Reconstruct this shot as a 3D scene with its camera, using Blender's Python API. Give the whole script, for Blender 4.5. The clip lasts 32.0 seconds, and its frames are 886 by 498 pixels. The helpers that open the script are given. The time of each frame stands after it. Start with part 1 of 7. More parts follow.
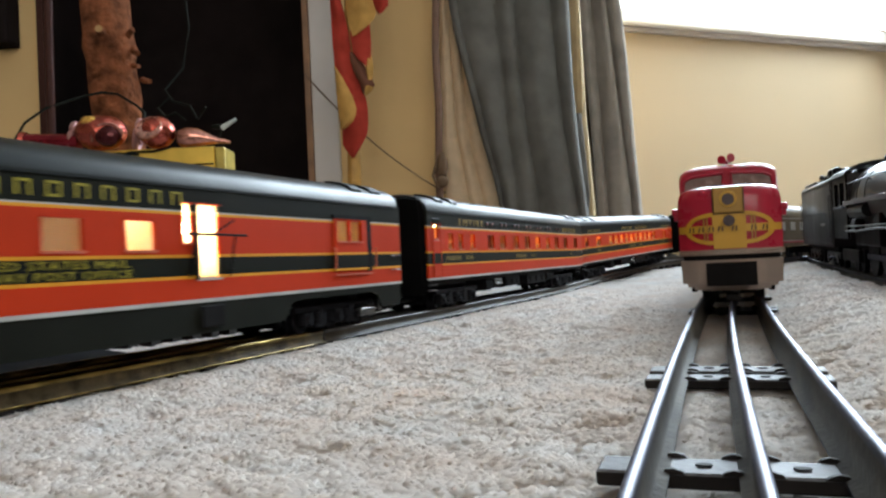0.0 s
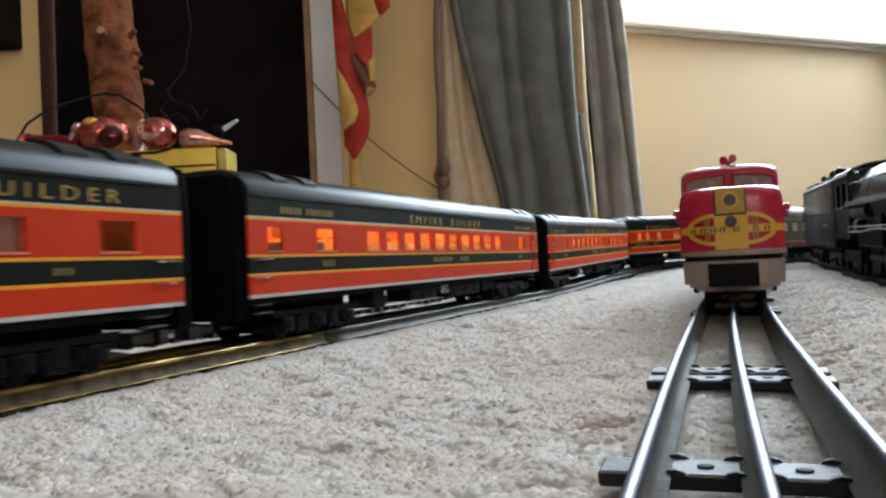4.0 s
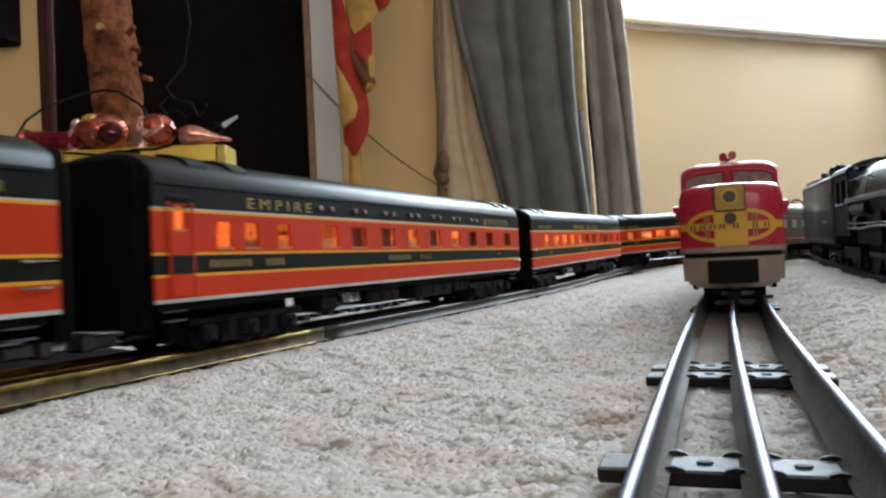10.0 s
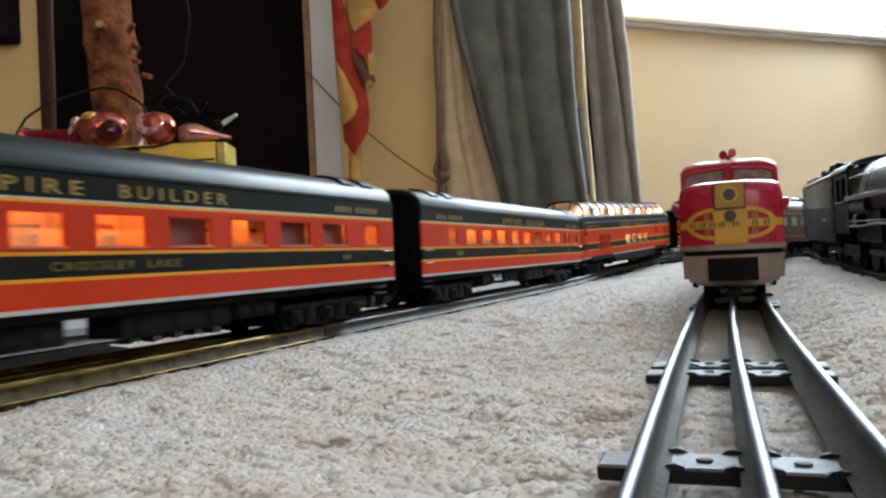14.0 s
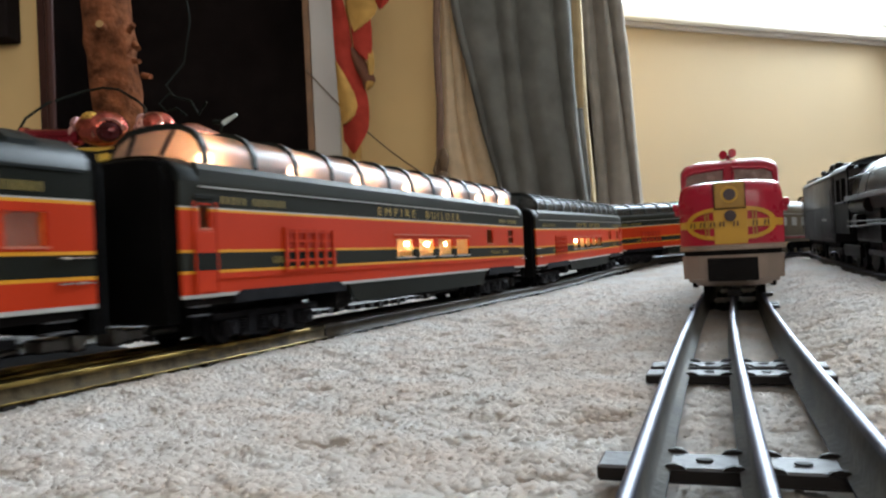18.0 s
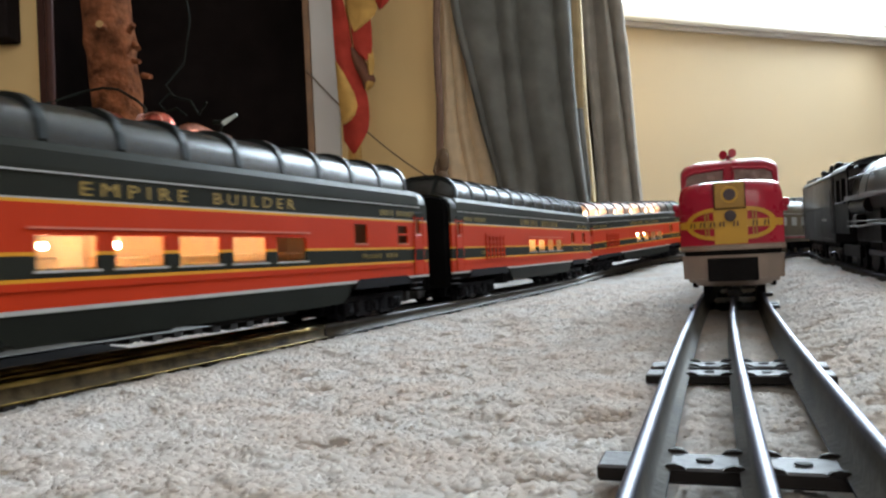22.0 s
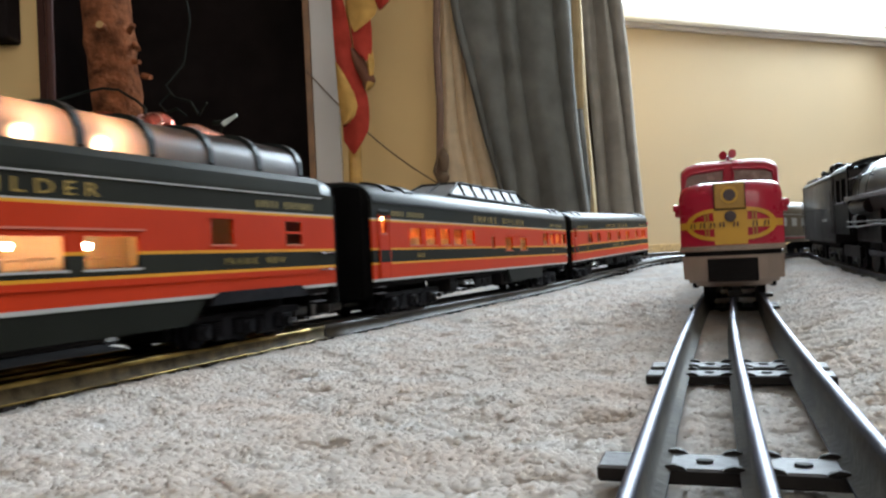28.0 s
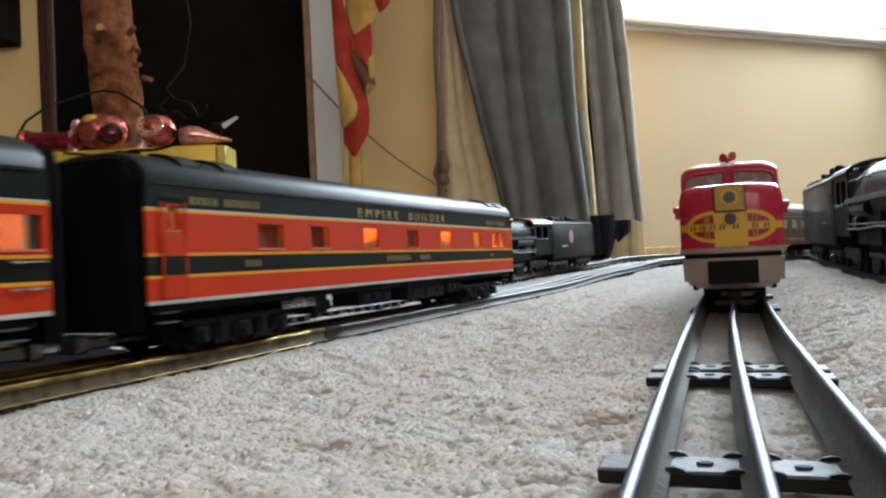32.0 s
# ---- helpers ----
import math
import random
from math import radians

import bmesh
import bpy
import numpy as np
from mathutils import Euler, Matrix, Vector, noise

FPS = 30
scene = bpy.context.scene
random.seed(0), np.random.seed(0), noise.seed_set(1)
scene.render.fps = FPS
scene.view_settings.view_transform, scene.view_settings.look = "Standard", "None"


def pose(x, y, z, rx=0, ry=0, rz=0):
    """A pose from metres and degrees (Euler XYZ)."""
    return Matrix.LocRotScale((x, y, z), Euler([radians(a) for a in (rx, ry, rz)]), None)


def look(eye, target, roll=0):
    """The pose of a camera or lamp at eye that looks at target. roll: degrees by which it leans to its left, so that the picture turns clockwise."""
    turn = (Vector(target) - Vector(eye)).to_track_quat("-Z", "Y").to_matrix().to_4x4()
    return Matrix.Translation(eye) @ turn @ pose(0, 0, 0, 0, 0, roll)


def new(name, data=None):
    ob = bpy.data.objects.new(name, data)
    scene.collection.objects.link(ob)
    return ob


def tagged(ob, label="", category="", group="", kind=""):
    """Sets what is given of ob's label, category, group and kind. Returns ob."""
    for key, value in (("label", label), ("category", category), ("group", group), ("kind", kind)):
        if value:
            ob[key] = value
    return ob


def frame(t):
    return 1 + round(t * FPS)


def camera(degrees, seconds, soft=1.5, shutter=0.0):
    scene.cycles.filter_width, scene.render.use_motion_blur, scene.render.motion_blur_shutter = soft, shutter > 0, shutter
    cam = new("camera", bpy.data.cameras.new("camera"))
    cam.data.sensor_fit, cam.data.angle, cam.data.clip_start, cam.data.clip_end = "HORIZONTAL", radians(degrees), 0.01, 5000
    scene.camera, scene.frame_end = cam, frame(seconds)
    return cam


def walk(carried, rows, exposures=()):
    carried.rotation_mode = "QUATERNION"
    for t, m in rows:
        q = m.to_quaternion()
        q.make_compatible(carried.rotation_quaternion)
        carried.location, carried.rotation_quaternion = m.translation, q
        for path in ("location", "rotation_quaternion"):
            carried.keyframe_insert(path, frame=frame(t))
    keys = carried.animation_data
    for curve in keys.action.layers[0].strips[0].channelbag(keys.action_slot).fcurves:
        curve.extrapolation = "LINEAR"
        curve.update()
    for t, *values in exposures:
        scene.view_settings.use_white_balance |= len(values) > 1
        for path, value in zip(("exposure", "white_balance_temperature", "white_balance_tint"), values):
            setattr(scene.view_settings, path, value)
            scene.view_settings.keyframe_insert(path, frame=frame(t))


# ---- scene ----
cam = camera(60.0, 32.0, soft=2.4, shutter=0.5)
EYE = (0.0, 0.0, 0.0482)
PITCH, LEAN = 0.907, 2.74


def gaze(up, side):
    """Camera pose: tilt and turn in degrees about the reference pose."""
    turn = Euler((radians(90 + PITCH + up), 0, radians(-side))).to_matrix().to_4x4()
    return Matrix.Translation(EYE) @ turn @ pose(0, 0, 0, 0, 0, -LEAN)


# slow settling of the camera: seconds, tilt, turn (degrees)
SWAY = ((0.0, 0.13, 0.10), (1.0, 0.135, 0.06), (2.0, 0.15, 0.04), (3.0, 0.19, -0.01), (5.5, 0.21, -0.02),
        (6.5, 0.19, -0.02), (8.0, 0.105, 0.0), (9.0, 0.02, 0.0), (10.0, -0.045, 0.0), (11.0, -0.095, 0.0),
        (12.0, -0.14, 0.0), (13.0, -0.185, 0.0), (14.5, -0.21, 0.0), (20.0, -0.21, 0.0), (24.0, -0.19, 0.0),
        (27.5, -0.17, 0.0), (29.5, -0.16, 0.0), (30.5, -0.105, 0.0), (31.5, -0.045, 0.0), (32.0, 0.0, 0.0))
walk(cam, [(t, gaze(u, s)) for t, u, s in SWAY])

# ---- light ----
world = bpy.data.worlds.new("sky")
scene.world = world
world.use_nodes = True
wn, wl = world.node_tree.nodes, world.node_tree.links
sky = wn.new("ShaderNodeTexSky")
sky.sky_type, sky.sun_disc = "NISHITA", False
sky.sun_elevation, sky.sun_rotation = radians(32), radians(60)
wn["Background"].inputs["Strength"].default_value = 0.15
wl.new(sky.outputs[0], wn["Background"].inputs[0])
scene.view_settings.exposure = 0.0


def sun_lamp():
    data = bpy.data.lights.new("sun", "SUN")
    data.energy, data.angle, data.color = 1.2, radians(12), (1.0, 0.96, 0.9)
    ob = new("sun", data)
    ob.matrix_world = look((4, 6, 5), (0, 0.6, 0))


def window_light(name, at, toward, w, h, power, color):
    data = bpy.data.lights.new(name, "AREA")
    data.shape, data.size, data.size_y, data.energy, data.color = "RECTANGLE", w, h, power, color
    ob = new(name, data)
    ob.matrix_world = look(at, toward)


# ---- materials ----
def mat(name, col, rough=0.5, metal=0.0, var=0.12, scale=60.0, bump=0.0, bscale=400.0, emit=0.0, ecol=None, coat=0.0,
        alpha=1.0, spec=0.5):
    m = bpy.data.materials.new(name)
    m.use_nodes = True
    n, l = m.node_tree.nodes, m.node_tree.links
    b = n["Principled BSDF"]
    b.inputs["Roughness"].default_value = rough
    b.inputs["Metallic"].default_value = metal
    b.inputs["Coat Weight"].default_value = coat
    b.inputs["Alpha"].default_value = alpha
    b.inputs["Specular IOR Level"].default_value = spec
    tc = n.new("ShaderNodeTexCoord")
    tex = n.new("ShaderNodeTexNoise")
    tex.inputs["Scale"].default_value = scale
    tex.inputs["Detail"].default_value = 6
    l.new(tc.outputs["Object"], tex.inputs["Vector"])
    ramp = n.new("ShaderNodeMapRange")
    ramp.inputs[1].default_value, ramp.inputs[2].default_value = 0.3, 0.7
    ramp.inputs[3].default_value, ramp.inputs[4].default_value = 1 - var, 1 + var
    l.new(tex.outputs[0], ramp.inputs[0])
    mul = n.new("ShaderNodeVectorMath")
    mul.operation = "SCALE"
    mul.inputs[0].default_value = col
    l.new(ramp.outputs[0], mul.inputs["Scale"])
    l.new(mul.outputs[0], b.inputs["Base Color"])
    rr = n.new("ShaderNodeMapRange")
    rr.inputs[3].default_value, rr.inputs[4].default_value = max(0.02, rough - 0.08), min(1, rough + 0.1)
    l.new(tex.outputs[0], rr.inputs[0])
    l.new(rr.outputs[0], b.inputs["Roughness"])
    if bump:
        fine = n.new("ShaderNodeTexNoise")
        fine.inputs["Scale"].default_value, fine.inputs["Detail"].default_value = bscale, 4
        l.new(tc.outputs["Object"], fine.inputs["Vector"])
        bp = n.new("ShaderNodeBump")
        bp.inputs["Strength"].default_value, bp.inputs["Distance"].default_value = bump, 1.0 / bscale
        l.new(fine.outputs[0], bp.inputs["Height"])
        l.new(bp.outputs[0], b.inputs["Normal"])
    if emit:
        b.inputs["Emission Color"].default_value = (*(ecol or col), 1)
        b.inputs["Emission Strength"].default_value = emit
    return m


ORANGE = mat("orange_paint", (0.40, 0.0305, 0.0075), 0.42, var=0.07, scale=25, spec=0.05, bump=0.04, bscale=900)
GREEN = mat("dark_green_paint", (0.0105, 0.0110, 0.0086), 0.42, var=0.15, scale=25, spec=0.03)
ROOFGREEN = mat("roof_grey_green_paint", (0.0095, 0.0115, 0.0112), 0.42, var=0.2, scale=25, spec=0.085, bump=0.05, bscale=700)
DOMEGREEN = mat("grey_green_paint", (0.0200, 0.0200, 0.0160), 0.42, var=0.12, scale=25, spec=0.02)
YELLOW = mat("yellow_line_paint", (0.55, 0.24, 0.010), 0.42, var=0.08, spec=0.15)
LETTER = mat("dim_gold_lettering", (0.26, 0.17, 0.03), 0.45, var=0.2, scale=300, spec=0.2)
FAINT = mat("faint_gold_lettering", (0.15, 0.11, 0.025), 0.45, var=0.3, scale=300, spec=0.15)
OLIVE = mat("olive_yellow_lettering", (0.26, 0.22, 0.02), 0.45, var=0.25, scale=300, spec=0.15)
SILVERLINE = mat("silver_line_paint", (0.34, 0.335, 0.32), 0.45, var=0.12, spec=0.2)
# orange edges made paler, their highlight put into the colour
PINKEDGE = mat("highlit_pink_orange_edge", (0.46, 0.12, 0.07), 0.42, var=0.1, spec=0.2)
BLACK = mat("black_plastic", (0.010, 0.009, 0.009), 0.6, var=0.3, spec=0.02)
FOAM = mat("matt_black_end_plate", (0.0035, 0.0033, 0.0033), 0.8, var=0.3, spec=0.02)
COUPLER = mat("bare_coupler_metal", (0.10, 0.097, 0.094), 0.38, 0.9, var=0.4, scale=150)
BOGIE = mat("dark_bogie_plastic", (0.009, 0.0085, 0.010), 0.5, var=0.4, scale=120, spec=0.03)
STEEL = mat("worn_steel", (0.038, 0.040, 0.060), 0.5, 1.0, var=0.3, scale=90, bump=0.06, bscale=700)
DULLSTEEL = mat("dull_grey_rail_steel", (0.050, 0.047, 0.045), 0.45, 0.0, var=0.4, scale=80, bump=0.06, bscale=700, spec=0.3)
CHROME = mat("bright_chrome", (0.42, 0.41, 0.39), 0.25, 1.0, var=0.15, scale=120)
OLDSTEEL = mat("tarnished_rail_steel", (0.22, 0.155, 0.05), 0.3, 1.0, var=0.7, scale=60, bump=0.1, bscale=500)
DULLPIPE = mat("dull_grey_pipe", (0.06, 0.06, 0.066), 0.45, 0.2, var=0.3, spec=0.3)
RAILSIDE = mat("dull_rail_side", (0.05, 0.042, 0.031), 0.55, 0.0, var=0.5, scale=70, bump=0.1, spec=0.12)
RUSTWEB = mat("tarnished_brown_rail_web", (0.074, 0.055, 0.029), 0.6, 0.0, var=0.7, scale=130, bump=0.2, bscale=900, spec=0.08)
WEBGREY = mat("grey_beige_rail_web", (0.078, 0.071, 0.060), 0.55, 0.2, var=0.55, scale=60, bump=0.15, spec=0.2)
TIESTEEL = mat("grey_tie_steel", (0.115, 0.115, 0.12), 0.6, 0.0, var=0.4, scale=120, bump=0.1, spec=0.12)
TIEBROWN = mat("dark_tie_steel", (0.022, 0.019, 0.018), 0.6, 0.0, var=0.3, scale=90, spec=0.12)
INSIDE = mat("orange_interior_plastic", (0.75, 0.33, 0.14), 0.55, var=0.1)
CREAM_IN = mat("cream_interior_plastic", (0.75, 0.62, 0.42), 0.55, var=0.1)
DOMEFLOOR = mat("tan_dome_floor_plastic", (0.34, 0.27, 0.20), 0.6, var=0.2)
BLIND = mat("orange_blind_plastic", (0.42, 0.075, 0.03), 0.6, var=0.15)
# dark sheet for windows that show no light inside
DARKSHEET = mat("dark_red_window_sheet", (0.24, 0.036, 0.02), 0.6, var=0.25)
SEAT = mat("seat_plastic", (0.55, 0.42, 0.3), 0.6, var=0.2)
LAMP = mat("warm_lamp", (1, 0.6, 0.25), 0.5, emit=44.0, ecol=(1.0, 0.53, 0.22))
LAMPSOFT = mat("soft_warm_lamp", (1, 0.75, 0.5), 0.5, emit=27.0, ecol=(1.0, 0.76, 0.56))
DOMEGLOW = mat("added_pinkish_glow", (1, 0.8, 0.7), 0.5, emit=19.0, ecol=(1.0, 0.78, 0.68))
BULB = mat("bulb_glow", (1, 0.8, 0.5), 0.5, emit=150.0, ecol=(1.0, 0.60, 0.32))
DOORBULB = mat("strong_bulb_glow", (1, 0.85, 0.6), 0.5, emit=150.0, ecol=(1.0, 0.66, 0.30))
RED = mat("red_paint", (0.30, 0.007, 0.026), 0.28, var=0.06, coat=0.22, spec=0.3)
GOLDYELLOW = mat("warm_yellow_paint", (0.44, 0.235, 0.018), 0.35, var=0.06)
PILOT = mat("tan_silver_paint", (0.25, 0.192, 0.155), 0.34, 0.45, var=0.12, spec=0.35)
SILVERCAR = mat("silver_plastic", (0.13, 0.105, 0.075), 0.5, 0.0, var=0.12, spec=0.05)
IRON = mat("black_engine_paint", (0.008, 0.0074, 0.0078), 0.42, var=0.35, scale=70, spec=0.04)
IRONLIGHT = mat("worn_grey_black_paint", (0.0125, 0.0106, 0.0118), 0.40, var=0.35, scale=50, spec=0.22)
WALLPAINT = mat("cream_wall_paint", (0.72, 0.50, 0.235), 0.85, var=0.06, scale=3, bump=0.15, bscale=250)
# cream of the window wall, darkened in colour to offset the light on it
WALLDIM = mat("darkened_cream_wall_paint", (0.335, 0.247, 0.147), 0.85, var=0.07, scale=1.2, bump=0.12, bscale=250)
# brown of the unseen walls, set by how much light they bounce back
CLOSEWALL = mat("closing_wall_brown", (0.30, 0.235, 0.175), 0.6, var=0.2, scale=4)
WHITEPAINT = mat("white_wood_paint", (0.8, 0.79, 0.76), 0.5, var=0.04, scale=6)
SILLPAINT = mat("off_white_sill_paint", (0.60, 0.55, 0.48), 0.6, var=0.08, scale=5)
GREYPAINT = mat("grey_white_panel_paint", (0.55, 0.52, 0.5), 0.6, var=0.06, scale=5)
SILLSHADE = mat("grey_brown_sill_shadow", (0.30, 0.255, 0.225), 0.6, var=0.1, scale=5)
DARKVOID = mat("near_black_panel", (0.0155, 0.0115, 0.0115), 0.9, var=0.4, scale=6, spec=0.05)
WOODEDGE = mat("brown_wood_trim", (0.22, 0.11, 0.05), 0.5, var=0.25, scale=20)
CURTAIN = mat("slate_grey_curtain_cloth", (0.125, 0.121, 0.110), 0.95, var=0.25, scale=14, bump=0.4, bscale=700, spec=0.1)
# paler copy for the drape by the window, daylight put into the colour
CURTAINLIT = mat("window_lit_curtain_cloth", (0.245, 0.218, 0.186), 0.95, var=0.2, scale=18, bump=0.4, bscale=700, spec=0.1)
LINING = mat("beige_curtain_cloth", (0.62, 0.47, 0.31), 0.9, var=0.12, scale=30, bump=0.3, bscale=900)
BARK = mat("pine_bark", (0.185, 0.068, 0.032), 0.95, var=0.7, scale=38, bump=0.7, bscale=130, spec=0.1)
GOLDPAPER = mat("gold_wrapping_paper", (0.75, 0.5, 0.08), 0.3, 0.35, var=0.15, scale=20)
ORNAMENT = mat("red_foil_glass", (0.38, 0.085, 0.062), 0.12, 0.9, var=0.6, scale=60, bump=0.35, bscale=150)
PINKGLASS = mat("pink_silvered_glass", (0.52, 0.24, 0.19), 0.16, 0.9, var=0.4, scale=120)
PINKFOIL = mat("mottled_pink_foil", (0.55, 0.30, 0.25), 0.22, 0.85, var=0.7, scale=170, bump=0.6, bscale=220)
FLAGRED = mat("red_cloth", (0.36, 0.042, 0.028), 0.9, var=0.2, scale=30, bump=0.3, bscale=700, spec=0.1)
FLAGDARK = mat("shaded_fold_cloth", (0.13, 0.045, 0.022), 0.85, var=0.12, scale=30)
FLAGGOLD = mat("mustard_cloth", (0.50, 0.29, 0.085), 0.9, var=0.2, scale=30, bump=0.3, bscale=700, spec=0.1)
VENTRED = mat("dark_red_vent", (0.12, 0.02, 0.012), 0.5)
GRILLERED = mat("shaded_orange_louvre", (0.30, 0.025, 0.012), 0.5, spec=0.05)
# opaque brown-grey in place of see-through glass
WINDSCREEN = mat("brown_grey_windscreen", (0.19, 0.13, 0.115), 0.25, var=0.3, scale=200)
HEADBOX = mat("dark_mustard_paint", (0.28, 0.15, 0.02), 0.4, var=0.15)
HEADRING = mat("mustard_ring_paint", (0.42, 0.23, 0.02), 0.4, var=0.1)
LETTERBROWN = mat("dark_brown_lettering", (0.06, 0.028, 0.014), 0.5, var=0.2)
LENS = mat("grey_lens", (0.055, 0.042, 0.045), 0.15, var=0.3)
SILVERWIN = mat("grey_window_strip", (0.3, 0.3, 0.29), 0.3)
BOILER = mat("grey_boiler_paint", (0.05, 0.056, 0.052), 0.36, var=0.3, scale=50, spec=0.12)
EDGEGREY = mat("grey_edge_paint", (0.035, 0.034, 0.037), 0.45, 0.1, spec=0.2)
EMBLEM = mat("faded_pink_paint", (0.20, 0.10, 0.09), 0.6, var=0.4, scale=300)
ROOFRED = mat("dull_red_roof_paint", (0.3, 0.03, 0.025), 0.5)
LININGGOLD = mat("yellow_beige_curtain_cloth", (0.42, 0.31, 0.165), 0.9, var=0.12, scale=30)
NAVY = mat("dark_navy_cloth", (0.012, 0.013, 0.017), 0.9, var=0.3, scale=40, spec=0.1)
# near black of the sheet that imitates shade beyond the track
SHADEBLACK = mat("black_shade_sheet", (0.0055, 0.0052, 0.0055), 0.95, var=0.4, scale=60, bump=0.2, spec=0.03)
STRAP = mat("brown_strap_cloth", (0.17, 0.10, 0.07), 0.9, var=0.15)
STAFF = mat("mustard_staff_wood", (0.5, 0.28, 0.07), 0.5, var=0.15)
GOLDFOIL = mat("crinkled_gold_foil", (0.70, 0.42, 0.10), 0.2, 0.9, var=0.6, scale=200, bump=0.7, bscale=260)
GOLDDULL = mat("olive_gold_paper", (0.4, 0.3, 0.06), 0.35, 0.3, var=0.25, scale=60)
DARKRED = mat("dark_red_glass", (0.07, 0.01, 0.012), 0.1, 0.6)
DARKFOIL = mat("dark_red_foil", (0.2, 0.01, 0.02), 0.15, 0.7, var=0.3)
PINKDULL = mat("dull_pink_metal", (0.35, 0.18, 0.17), 0.4, 0.5)
CUTWOOD = mat("pale_cut_wood", (0.45, 0.28, 0.12), 0.8)
POLEBROWN = mat("red_brown_metal", (0.05, 0.02, 0.016), 0.5, 0.0, spec=0.12)
MINIBULB = mat("pale_bulb_glass", (0.55, 0.6, 0.58), 0.2)
OVERCAST = mat("overcast_sky_glow", (1, 1, 1), 1.0, var=0.0, emit=2.0, ecol=(0.93, 0.97, 1.0))
CABLE = mat("dark_green_cable", (0.008, 0.010, 0.008), 0.6, spec=0.1)
FLOORCORD = mat("tan_cord", (0.30, 0.20, 0.09), 0.85, var=0.3, scale=90)
CORD = mat("brown_cord", (0.13, 0.08, 0.045), 0.8)


def glass(name, col=(0.9, 0.9, 0.9), rough=0.05):
    m = bpy.data.materials.new(name)
    m.use_nodes = True
    n, l = m.node_tree.nodes, m.node_tree.links
    out = n["Material Output"]
    n.remove(n["Principled BSDF"])
    tr, gl, mx = n.new("ShaderNodeBsdfTransparent"), n.new("ShaderNodeBsdfGlossy"), n.new("ShaderNodeMixShader")
    tr.inputs[0].default_value = (*col, 1)
    gl.inputs["Roughness"].default_value = rough
    mx.inputs[0].default_value = 0.06
    l.new(tr.outputs[0], mx.inputs[1])
    l.new(gl.outputs[0], mx.inputs[2])
    l.new(mx.outputs[0], out.inputs[0])
    return m


PANE = glass("clear_plastic_pane")


def frosted(name, through_col, body_col, clear, body, sheen, rough):
    """Translucent dome plastic with a soft sheen."""
    m = bpy.data.materials.new(name)
    m.use_nodes = True
    n, l = m.node_tree.nodes, m.node_tree.links
    out = n["Material Output"]
    n.remove(n["Principled BSDF"])
    tl, tp, gl = n.new("ShaderNodeBsdfTranslucent"), n.new("ShaderNodeBsdfTransparent"), n.new("ShaderNodeBsdfGlossy")
    df = n.new("ShaderNodeBsdfDiffuse")
    m1, m2, m3 = n.new("ShaderNodeMixShader"), n.new("ShaderNodeMixShader"), n.new("ShaderNodeMixShader")
    tl.inputs[0].default_value = (*through_col, 1)
    tp.inputs[0].default_value = (0.85, 0.85, 0.85, 1)
    df.inputs[0].default_value = (*body_col, 1)
    gl.inputs["Roughness"].default_value = rough
    m1.inputs[0].default_value, m3.inputs[0].default_value, m2.inputs[0].default_value = clear, body, sheen
    l.new(tl.outputs[0], m1.inputs[1])
    l.new(tp.outputs[0], m1.inputs[2])
    l.new(m1.outputs[0], m3.inputs[1])
    l.new(df.outputs[0], m3.inputs[2])
    l.new(m3.outputs[0], m2.inputs[1])
    l.new(gl.outputs[0], m2.inputs[2])
    l.new(m2.outputs[0], out.inputs[0])
    return m


MILKY = frosted("milky_dome_plastic", (0.32, 0.25, 0.22), (0.03, 0.028, 0.027), 0.38, 0.2, 0.05, 0.28)
PALEDOME = frosted("pale_dome_plastic", (0.20, 0.20, 0.20), (0.30, 0.30, 0.31), 0.3, 0.55, 0.05, 0.3)
# darker copy of the dome plastic, the unlit look put into its colour
DIMDOME = frosted("dimmed_dome_plastic", (0.07, 0.066, 0.062), (0.030, 0.029, 0.028), 0.26, 0.45, 0.06, 0.26)


# ---- mesh tools ----
def link(name, me, mats, parent=None, label=""):
    for m in mats if isinstance(mats, (list, tuple)) else (mats,):
        me.materials.append(m)
    ob = new(name, me)
    if parent:
        ob.parent = parent
    if label:
        tagged(ob, label)
    return ob


def part(name, bm, mats, parent=None, label="", smooth=False):
    me = bpy.data.meshes.new(name)
    bm.normal_update()
    bm.to_mesh(me)
    bm.free()
    if smooth:
        for p in me.polygons:
            p.use_smooth = True
        me.set_sharp_from_angle(angle=radians(38))
    return link(name, me, mats, parent, label)


def thing(name, m, label, category, group="", kind=""):
    ob = new(name)
    ob.empty_display_size = 0.02
    ob.matrix_world = m
    return tagged(ob, label, category, group, kind)


def block(bm, x0, x1, y0, y1, z0, z1, bevel=0.0, mi=0, seg=2):
    r = bmesh.ops.create_cube(bm, size=1.0)
    v = r["verts"]
    for q in v:
        q.co = Vector(((x0 + x1) / 2 + q.co.x * (x1 - x0), (y0 + y1) / 2 + q.co.y * (y1 - y0), (z0 + z1) / 2 + q.co.z * (z1 - z0)))
    fs = {f for q in v for f in q.link_faces}
    for f in fs:
        f.material_index = mi
    if bevel:
        es = {e for q in v for e in q.link_edges}
        bmesh.ops.bevel(bm, geom=list(es), offset=bevel, segments=seg, affect="EDGES", profile=0.5)
    return bm


